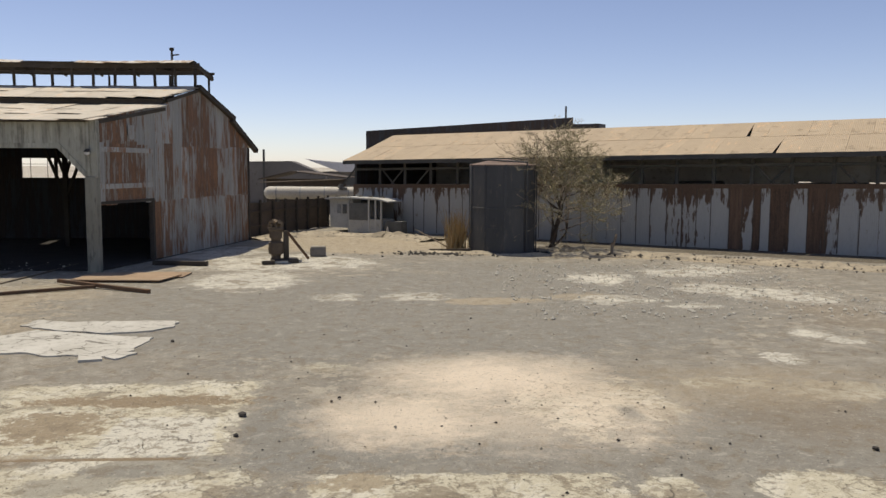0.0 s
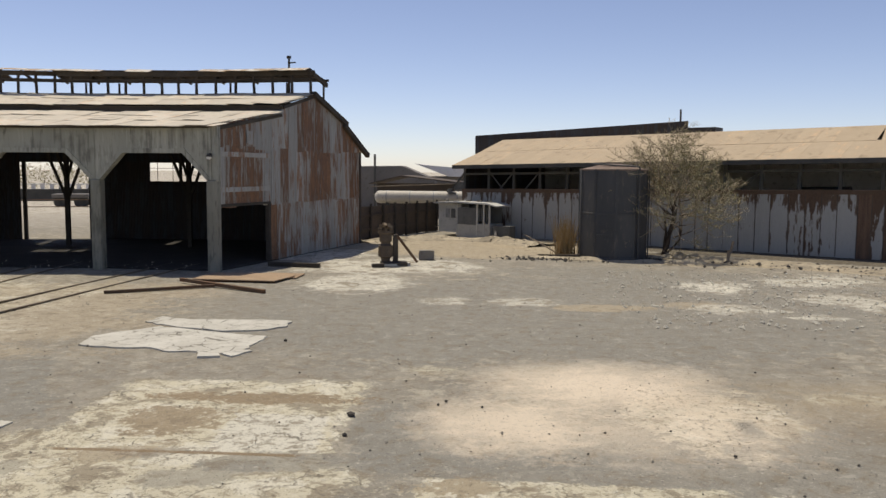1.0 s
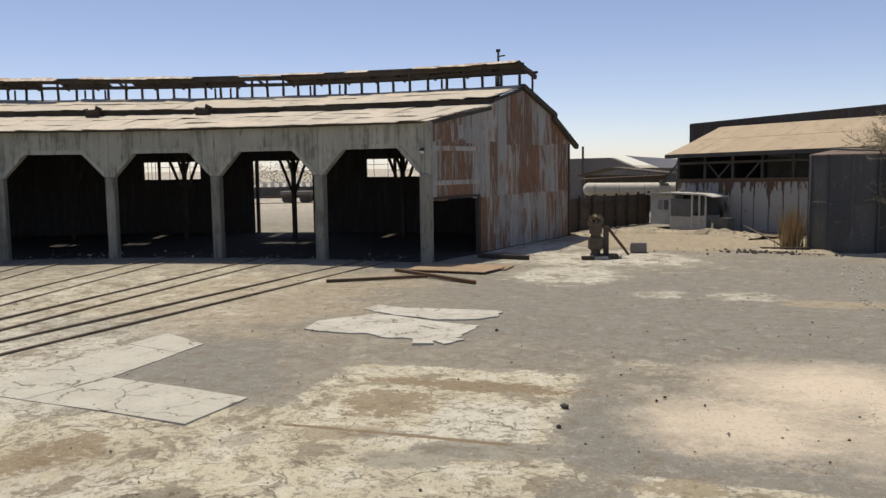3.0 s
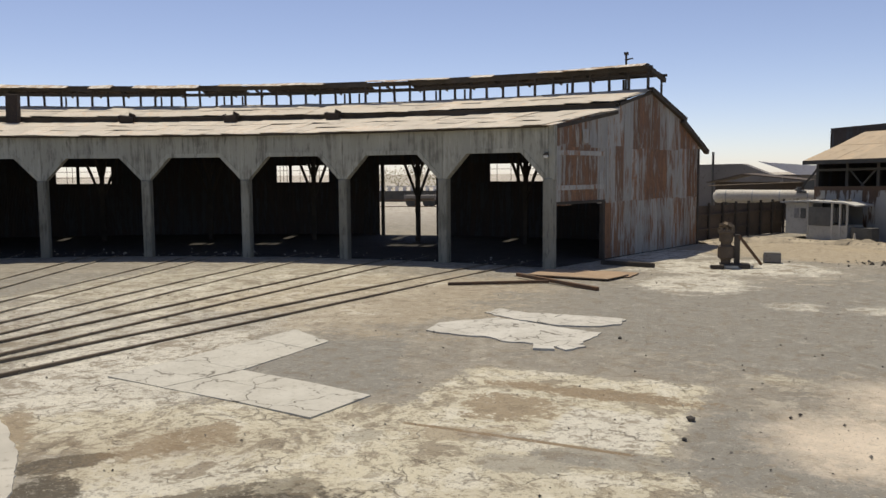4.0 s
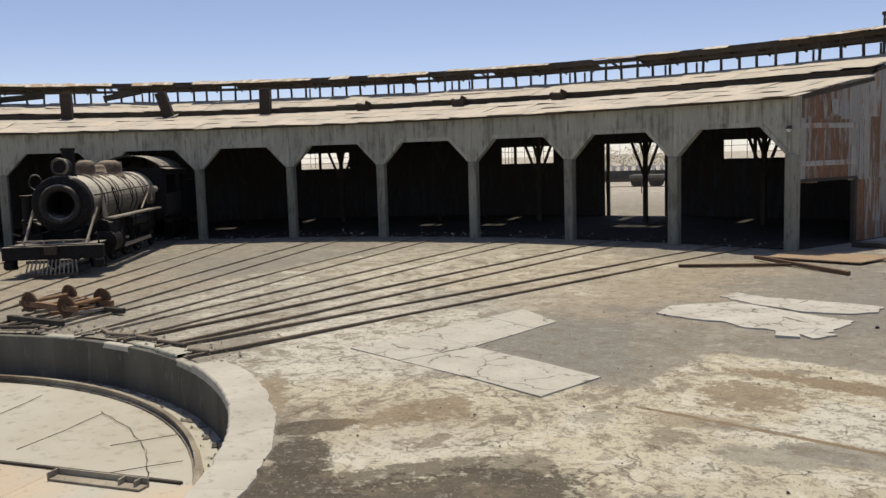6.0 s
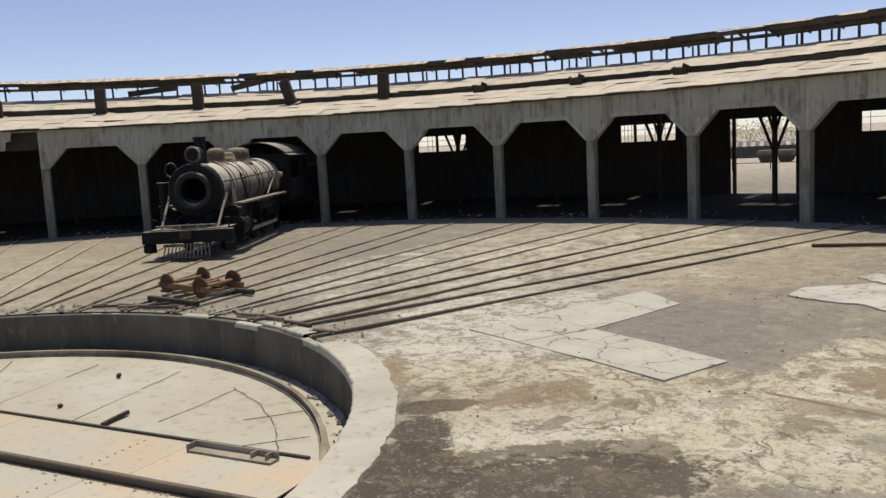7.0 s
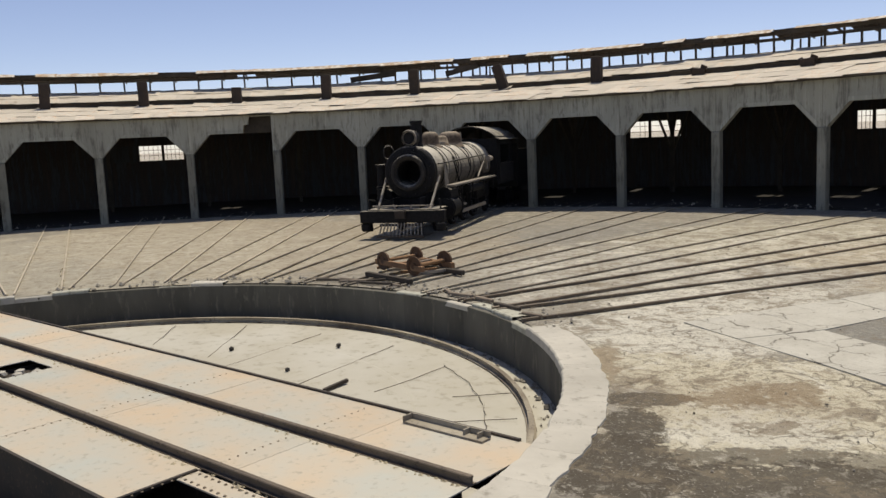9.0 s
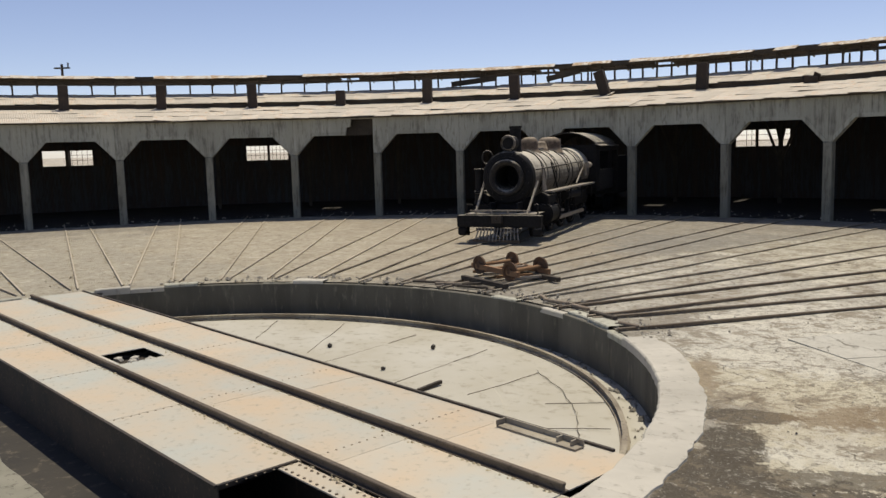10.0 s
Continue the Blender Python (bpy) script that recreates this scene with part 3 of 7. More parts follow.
M_PITSHADE = worn("shaded_pit_floor", (0.034, 0.031, 0.027), (0.055, 0.048, 0.038), (0.11, 0.094, 0.07), 0.6, 6, 0.85, relief=0.01)
M_PITGREY = worn("grey_pit_floor", (0.20, 0.195, 0.15), (0.28, 0.265, 0.21), (0.10, 0.092, 0.072), 1.1, 9, 0.9, relief=0.01)
M_GROUND = ground_material("dusty_yard_ground", PATCHES, GROUND_DUST)
COPE = 9.0


def ground_sheet():
    bm = bmesh.new()
    n = 128
    radii = [RIM + 0.16, 8.9, 9.6, 10.3, 11, 12, 13, 14, 15, 16.5, 18, 20, 22, 25, 28, 32, 36, 60, 150, 600, 2600]
    rows = []
    for r in radii:
        row = []
        for i in range(n):
            p = polar(r, 2 * math.pi * i / n)
            if 9.5 < r < 40:
                p.z = 0.016 * (noise.noise(p * 0.35) + 0.5 * noise.noise(p * 1.1)) - 0.012
            row.append(bm.verts.new(p))
        rows.append(row)
    for a, b in zip(rows, rows[1:]):
        for i in range(n):
            bm.faces.new((a[i], a[(i + 1) % n], b[(i + 1) % n], b[i]))
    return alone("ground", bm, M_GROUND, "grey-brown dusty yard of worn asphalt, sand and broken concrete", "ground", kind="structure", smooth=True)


def coping(r, w, z, a0, a1):
    """A length of coping whose outer edge and lip have crumbled unevenly."""
    bm = bmesh.new()
    rows = []
    for i in range(9):
        a = a0 + (a1 - a0) * i / 8
        fray = 0.10 * noise.noise((a * 7, 1, 0)) + 0.04 * noise.noise((a * 31, 2, 0)) + 0.03 * noise.noise((a * 90, 3, 0))
        chip = max(0.0, 0.07 * noise.noise((a * 24, 4, 0)) + 0.035 * noise.noise((a * 80, 5, 0)))
        ends = [(r + chip * 0.6, -0.12), (r + chip, z - chip * 0.5), (r + 0.02 + chip, z + 0.02 - chip * 0.4), (r + max(0.12, w + fray), z + 0.008), (r + max(0.12, w + fray) + 0.03, -0.12)]
        rows.append([bm.verts.new((-q * math.sin(a - math.pi / 2), q * math.cos(a - math.pi / 2), h)) for q, h in ends])
    for p, q in zip(rows, rows[1:]):
        for j in range(4):
            bm.faces.new((p[j], p[j + 1], q[j + 1], q[j]))
    return bm


def turntable_pit():
    at = pose(CX, CY, 0)
    pit = thing("turntable_pit", "round concrete turntable pit with a pale floor sunk in the yard", "pit", at, kind="structure")
    rnd = random.Random(5)
    # wall in poured lengths, each a little out of line
    n = 26
    for i in range(n):
        a0, a1 = 2 * math.pi * i / n, 2 * math.pi * (i + 1) / n
        r = RIM + rnd.uniform(-0.003, 0.003)
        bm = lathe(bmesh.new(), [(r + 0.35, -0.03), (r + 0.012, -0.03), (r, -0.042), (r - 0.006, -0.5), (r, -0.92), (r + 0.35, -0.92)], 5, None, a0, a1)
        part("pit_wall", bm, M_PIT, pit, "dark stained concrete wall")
    part("pit_floor", lathe(bmesh.new(), [(0.0, -0.81), (6.2, -0.82), (6.25, -0.84), (RIM + 0.05, -0.87)], 96), M_PITFLOOR, pit, "dusty pale concrete floor with straight joints")
    # bridge's shadow on the floor, painted as a black strip along it
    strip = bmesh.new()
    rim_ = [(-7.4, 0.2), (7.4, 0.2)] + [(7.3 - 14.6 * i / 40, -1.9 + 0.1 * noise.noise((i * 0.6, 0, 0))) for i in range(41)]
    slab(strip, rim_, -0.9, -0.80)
    part("oily_floor_strip", strip, M_PITSHADE, pit, "strip of floor painted black as the bridge's shadow", Matrix.Rotation(radians(23.7), 4, "Z"))
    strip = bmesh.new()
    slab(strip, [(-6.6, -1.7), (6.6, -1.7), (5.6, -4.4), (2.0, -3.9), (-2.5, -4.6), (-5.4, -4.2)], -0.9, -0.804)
    part("dirty_floor_strip", strip, M_PITGREY, pit, "greyer floor beside the black strip", Matrix.Rotation(radians(23.7), 4, "Z"))
    # coping: whole and broad on the yard's near side, broken ledges where the tracks come in
    for i in range(64):
        a0, a1 = 2 * math.pi * i / 64 + 0.0002, 2 * math.pi * (i + 1) / 64 - 0.0002
        am = math.degrees((a0 + a1) / 2 - math.pi / 2)
        am = (am + 180) % 360 - 180
        tracked = -14 < am < 150
        w = rnd.uniform(0.22, 0.42) if tracked else COPE - RIM + 0.03 + 0.05 * noise.noise((i * 0.7, 0, 0))
        if tracked and rnd.random() < 0.2:
            continue
        z = rnd.uniform(-0.05, 0.035) if tracked else 0.015
        r = RIM - 0.02 + (rnd.uniform(-0.02, 0.12) if tracked else 0)
        bm = coping(r, w, z, a0, a1)
        part("coping_block", bm, M_CONC_LIGHT if not tracked or rnd.random() < 0.45 else M_CONC, pit, "pale worn concrete coping")
    rail = [(7.90, -0.85), (7.90, -0.83), (7.95, -0.82), (7.95, -0.76), (7.93, -0.73), (8.01, -0.73), (7.99, -0.76), (7.99, -0.82), (8.04, -0.83), (8.04, -0.85)]
    part("ring_rail", lathe(bmesh.new(), rail, 96), M_RAIL_DUSTY, pit, "rusty circular rail")
    # chairs under the ring rail
    me = None
    for i in range(60):
        m = Matrix.Rotation(2 * math.pi * i / 60, 4, "Z") @ Matrix.Translation((7.97, 0, -0.845))
        if me is None:
            me = part("rail_chair", box(bmesh.new(), (0, 0, 0), (0.15, 0.12, 0.02)), M_STEEL_RUST, pit, "", m).data
        else:
            o = new("rail_chair", me)
            o.parent, o.matrix_basis = pit, m
    # joints in the floor: spokes, a ring joint and short cracks, as bearing from the centre and reach
    def joint(ends):
        bm = bmesh.new()
        pts = [Vector((-r * math.sin(radians(a)), r * math.cos(radians(a)), -0.812 - (0.018 if r > 6.2 else 0.0))) for a, r in ends]
        for p, q in zip(pts, pts[1:]):
            prev = p
            n = max(2, int((q - p).length / 0.45))
            for i in range(1, n + 1):
                at_ = p.lerp(q, i / n) + Vector((rnd.uniform(-0.03, 0.03), rnd.uniform(-0.03, 0.03), 0))
                beam(bm, prev, at_, 0.008, 0.01)
                prev = at_
        part("floor_joint", bm, M_BLACKDIRT, pit, "cracked dirt-filled joint")
    for a0, r0, a1, r1 in ((40.5, 4.7, 49.0, 7.5), (1, 4.6, 14, 7.3), (-11, 5.7, -2.4, 7.3), (61, 5.6, 63, 7.6), (-17, 6.9, -17.5, 7.85), (28, 3.4, 31, 7.2), (-28, 5.4, -27, 7.8)):
        joint(((a0, r0), (a1, r1)))
    joint([(a, 7.32) for a in range(-33, 0, 4)])
    for a in (-190, -160, -130, -100):
        joint(((a, 2.0), (a, 7.5)))
    return pit


M_BLACKDIRT = worn("dirt_filled_joint", (0.10, 0.085, 0.065), (0.15, 0.125, 0.095), (0.06, 0.05, 0.04), 2, 20, 0.95)
ground_sheet()
turntable_pit()

# ---- roundhouse ----
END_WAY = Vector((0.217, 0.976, 0))          # the end wall runs back from the first post


def back_place(k, out, z):
    """As ring(), but at the first post along the end wall."""
    if k <= 0:
        p = ring(0) + END_WAY * out + (ring(0) - ring(1)) * max(0.0, -k)
        return Vector((p.x, p.y, z))
    if k < 1:
        return back_place(0, out, z).lerp(ring(1, out, z), k)
    return ring(k, out, z)


def sheet(name, a, b, c, d, t, m, parent, label=""):
    """A plate on four corners, in a frame of its own: x from a to b, y towards d, top face up."""
    a, b, c, d = (Vector(v) for v in (a, b, c, d))
    x = (b - a).normalized()
    nrm = x.cross(d - a).normalized()
    f = Matrix((x, nrm.cross(x), nrm)).transposed().to_4x4()
    f.translation = a
    inv = f.inverted()
    bm = bmesh.new()
    quad_plate(bm, *(inv @ v for v in (a, b, c, d)), t)
    return part(name, bm, m, parent, label, f)


def shared(name, me, parent, m, label=""):
    ob = new(name, me)
    ob.parent, ob.matrix_basis = parent, m
    if label:
        ob["label"] = label
    return ob


def bays_frame(k, out=0.0, z=0.0):
    return Matrix.Translation(back_place(k, out, z)) @ Matrix.Rotation(ring_angle(k), 4, "Z")


def sheeted_slope(house, name, k, o0, z0, o1, z1, cols, rows, rnd, m, lift=0.014, gap=0.0, label=""):
    """One bay of a roof slope: a dark backing deck, added to stop light leaks, with loose sheets on it."""
    deck = sheet(name, back_place(k, o0, z0 - 0.06), back_place(k + 1, o0, z0 - 0.06), back_place(k + 1, o1, z1 - 0.06), back_place(k, o1, z1 - 0.06), 0.03, M_DARKTIMBER, house, label)
    inv = deck.matrix_basis.inverted()
    for j in range(rows):
        for i in range(cols):
            if rnd.random() < gap:
                continue
            a, b = k + i / cols - 0.004, k + (i + 1) / cols + 0.008
            u0, u1 = j / rows - (0.03 if j else 0.0), (j + 1) / rows
            if j == 0:
                u0 -= rnd.uniform(0.0, 0.05)
            h = lift + rnd.uniform(0, 0.03) + 0.012 * j
            tilt = rnd.uniform(-0.015, 0.035)
            pts = []
            for kk_, u, e in ((a, u0, 0), (b, u0, tilt), (b, u1, tilt), (a, u1, 0)):
                p = back_place(kk_, o0 + (o1 - o0) * u, z0 + (z1 - z0) * u + h + e + rnd.uniform(-0.015, 0.02))
                pts.append(inv @ p)
            sheet("roof_sheet", *pts, 0.012, m, deck)
    return deck


def header_wall(house, k):
    p, q = ring(k), ring(k + 1)
    L = (q - p).length
    hw = 0.18
    a, b = 0.245 * L, 0.755 * L
    low = CAP + 0.04
    if k == 9:      # a broken header beside its post
        out = [(0, EAVE), (0, CAP), (hw, low), (hw, 4.88), (0.3 * L, 4.86), (0.31 * L, 4.5), (0.36 * L, 4.47), (0.37 * L, 4.08), (b, 4.08), (L - hw, low), (L, CAP), (L, EAVE)]
        lip = [(0.37 * L, 4.08), (b, 4.08), (L - hw, low), (L - hw + 0.1, low + 0.09), (b + 0.07, 4.24), (0.37 * L, 4.24)]
    else:
        out = [(0, EAVE), (0, CAP), (hw, low), (a, 4.08), (b, 4.08), (L - hw, low), (L, CAP), (L, EAVE)]
        lip = [(hw, low), (a, 4.08), (b, 4.08), (L - hw, low), (L - hw + 0.1, low + 0.09), (b + 0.07, 4.24), (a - 0.07, 4.24), (hw - 0.1, low + 0.09)]
    f = facing(p, q)
    w = part("header_wall", prism(bmesh.new(), out, -0.13, 0.13), M_CONC, house, "weathered concrete header with angled haunches", f)
    part("arch_lip", prism(bmesh.new(), lip, 0.13, 0.165), M_CONC, w)
    for x in (0.0, L * 0.5):
        if k not in (9,) or x == 0:
            part("pilaster_joint", box(bmesh.new(), (x + 0.01, 0.134, (CAP + EAVE) / 2 if x == 0 else 4.62), (0.014, 0.012, EAVE - CAP if x == 0 else 0.74)), M_COLUMN, w)
    x0 = 0.37 * L if k == 9 else -0.01
    # added dark board: keeps the hole as black as the shaded inside
    if k == 9:
        part("lintel_beam", box(bmesh.new(), (0.22 * L, -0.35, 4.55), (0.44 * L, 0.12, 0.95)), M_DARKTIMBER, w, "dark board added to blacken the hole in the broken header")
    part("eave_board", box(bmesh.new(), ((x0 + L) / 2, 0.2, 4.985), (L + 0.01 - x0, 0.12, 0.06)), M_TIMBER, w)


def roof_stack(house, k, tall, tilt, rnd):
    """Square smoke stack of sheet iron standing on the front slope."""
    st = part("roof_chimney", box(bmesh.new(), (0, 0, tall / 2 - 0.25), (0.5, 0.5, tall + 0.5), bevel=0.015), M_STACK, house, "rust-brown square sheet-iron smoke stack", bays_frame(k, 4.2, 5.8) @ pose(0, 0, 0, rnd.uniform(-2, 2), tilt, 0))
    part("stack_flashing", box(bmesh.new(), (0, 0.02, -0.02), (0.8, 0.85, 0.05), Matrix.Rotation(radians(10), 4, "X")), M_ROOF, st)


def broken_vent(house, k, rnd):
    bm = bmesh.new()
    box(bm, (0, 0, 0.08), (0.55, 0.5, 0.34), pose(0, 0, 0, 8, rnd.uniform(-8, 8), 10))
    box(bm, (0.15, 0, 0.3), (0.3, 0.03, 0.35), pose(0, 0, 0, 20, 25, 0))
    box(bm, (-0.2, 0.05, 0.25), (0.2, 0.03, 0.3), pose(0, 0, 0, -15, -20, 20))
    part("broken_vent", bm, M_STACK, house, "collapsed sheet-iron smoke vent", bays_frame(k, 4.2, 5.85))


def end_wall(house, rnd):
    e = facing(back_place(0, 0, 0), back_place(0, 12.55, 0))

    def roofline(s):
        pts = [(0.0, 5.02), (4.75, 5.86), (7.55, 6.72), (10.75, 5.7), (12.6, 4.75)]
        for (s0, z0), (s1, z1) in zip(pts, pts[1:]):
            if s <= s1:
                return z0 + (z1 - z0) * (s - s0) / (s1 - s0)
        return 4.7
    frame_bm = prism(bmesh.new(), [(0.2, 2.25), (3.75, 2.25), (3.75, 0), (12.55, 0), (12.55, 4.7), (10.75, 5.62), (7.55, 6.64), (4.75, 5.8), (0.2, 4.95)], 0.01, 0.05)
    wall = part("end_wall", frame_bm, M_DARKTIMBER, house, "patched corrugated iron gable wall", e)
    part("door_jamb", box(bmesh.new(), (3.72, 0.0, 1.12), (0.14, 0.16, 2.25)), M_DARKTIMBER, wall)
    part("door_lintel", box(bmesh.new(), (2.0, 0.0, 2.27), (3.6, 0.14, 0.1)), M_DARKTIMBER, wall)
    # three tiers of sheets: G zinc, M part rusted, R rusted
    for z0, z1, s0, s1, tier in ((0.0, 2.24, 3.8, 12.5, "RMMMGMGMGGMMM"), (2.2, 4.38, 0.2, 12.5, "RRRRRGGRGGMRRRMGGRR"), (4.3, None, 0.2, 12.5, "RRRMGGGGGRRRRMGMRRM")):
        s = s0
        for i, code in enumerate(tier):
            m = {"G": M_SHEET_WALL, "M": M_SHEET_MIX, "R": M_SHEET_RUST}[code]
            w = (s1 - s) / (len(tier) - i) * (rnd.uniform(0.86, 1.14) if i < len(tier) - 1 else 1.0)
            top0, top1 = (z1, z1) if z1 else (roofline(s), roofline(s + w))
            low = z0 + rnd.uniform(-0.03, 0.03) if z0 else 0.02
            d = -rnd.uniform(0.0, 0.022)
            bm = prism(bmesh.new(), [(s - 0.02, low), (s + w + 0.03, low), (s + w + 0.03, top1), (s - 0.02, top0)], d - 0.008, d)
            part("wall_sheet", bm, m, wall, {"G": "grey zinc sheet", "M": "part-rusted zinc sheet", "R": "rust-brown sheet"}[code])
            s += w
    for z in (4.07, 2.82):
        part("batten_strip", box(bmesh.new(), (2.05, -0.04, z), (3.5, 0.02, 0.17)), M_SHEET_WALL, wall, "dented zinc strip")
    part("patch_sheet", box(bmesh.new(), (2.35, -0.05, 4.7), (0.4, 0.008, 0.5)), M_SHEET_WALL, wall, "small zinc patch")
    for sx, za, zb in ((0.5, 2.25, 4.3), (3.55, 2.25, 3.4)):
        part("corner_strip", box(bmesh.new(), (sx, -0.036, (za + zb) / 2), (0.3, 0.012, zb - za)), M_SHEET_WALL, wall, "grey zinc strip")
    for (s0, z0), (s1, z1) in (((7.5, 6.86), (10.9, 5.76)), ((10.6, 5.7), (13.4, 4.36))):
        bm = bmesh.new()
        beam(bm, (s0, -0.09, z0 - 0.1), (s1, -0.09, z1 - 0.1), 0.2, 0.2 if s0 > 7 else 0.1)
        part("barge_board", bm, M_DARKTIMBER, wall)
    part("corner_post", box(bmesh.new(), (12.55, 0, 2.2), (0.14, 0.14, 4.4)), M_DARKTIMBER, wall)


def inside_frame(house, k, rnd):
    """Timber post with raking braces and tie beam inside the shed, on one post line."""
    f = bays_frame(k, 8.4)
    bm = bmesh.new()
    beam(bm, (0, 0, 0), (0, 0, 5.9), 0.19)
    post = part("inner_post", bm, M_DARKTIMBER, house, "dark timber post with raking braces", f)
    for s in (-1, 1) if k < 8 else ():
        bm = bmesh.new()
        beam(bm, (0, 0, 2.1), (s * 0.95, 0, 4.55), 0.11)
        part("brace", bm, M_DARKTIMBER, post)
        bm = bmesh.new()
        beam(bm, (0, 0, 3.0), (0, s * 1.4, 4.7), 0.1)
        part("brace", bm, M_DARKTIMBER, post)
    bm = bmesh.new()
    beam(bm, (0, -8.2, 4.75), (0, 3.9, 4.75), 0.16, 0.22)
    part("tie_beam", bm, M_DARKTIMBER, post)
    if k < BAYS:
        p, q = back_place(k, 8.4, 4.55), back_place(k + 1, 8.4, 4.55)
        bm = bmesh.new()
        beam(bm, p, q, 0.16, 0.22)
        part("purlin", bm, M_DARKTIMBER, house)


def back_wall(house, k, rnd):
    p, q = back_place(k, DEPTH, 0), back_place(k + 1, DEPTH, 0)
    L = (q - p).length
    f = facing(p, q)
    glazed = {1: (0.07, 0.57, 0.32), 3: (0.08, 0.57, 0.44), 5: (0.10, 0.58, 0.39), 10: (0.28, 0.72, 0.485), 12: (0.28, 0.75, 0.525)}
    lo, hi = (2.88, 3.9) if k < 9 else (2.78, 3.8)
    if k == 2:      # the doors are gone: an opening from the floor up
        pieces = ((0, 0.07 * L, 0, 4.4), (0.6 * L, L, 0, 4.4), (0.07 * L, 0.6 * L, 3.84, 4.4))
    elif k in glazed:
        x0, x1, xm = (u * L for u in glazed[k])
        pieces = ((0, L, 0, lo), (0, L, hi, 4.4), (0, x0, lo, hi), (x1, L, lo, hi))
    else:
        pieces = ((0, L, 0, 4.4),)
    # near-black sheet colour carries the deep shade inside the shed
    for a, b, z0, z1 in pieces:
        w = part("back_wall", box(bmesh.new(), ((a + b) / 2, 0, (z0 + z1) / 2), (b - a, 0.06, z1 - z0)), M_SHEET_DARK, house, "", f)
    if k == 2:
        part("door_jamb", box(bmesh.new(), (L * 0.565, 0.05, 1.95), (0.16, 0.16, 3.9)), M_DARKTIMBER, w)
    if k in glazed:
        win = part("window", prism(prism(bmesh.new(), [(x0, lo), (x1, lo), (x1, lo + 0.05), (x0, lo + 0.05)], -0.05, 0.05), [(x0, hi - 0.05), (x1, hi - 0.05), (x1, hi), (x0, hi)], -0.05, 0.05), M_DARKTIMBER, w, "pane-less window with thin glazing bars")
        part("mullion", box(bmesh.new(), (xm, 0, (lo + hi) / 2), (0.16, 0.06, hi - lo - 0.1)), M_DARKTIMBER, win)
        for a, b in ((x0, xm), (xm, x1)):
            if k == 12 and b == x1:
                continue
            n = 5 if k > 5 else 4
            for i in range(1, n):
                if k > 5 or rnd.random() < 0.8:
                    part("glazing_bar", box(bmesh.new(), (a + (b - a) * i / n, 0, (lo + hi) / 2), (0.022, 0.03, hi - lo - 0.1)), M_DARKTIMBER, win)
            for u in (0.36, 0.68):
                if k > 5 or rnd.random() < 0.6:
                    part("glazing_bar", box(bmesh.new(), ((a + b) / 2, 0, lo + (hi - lo) * u), (b - a, 0.026, 0.022)), M_DARKTIMBER, win)


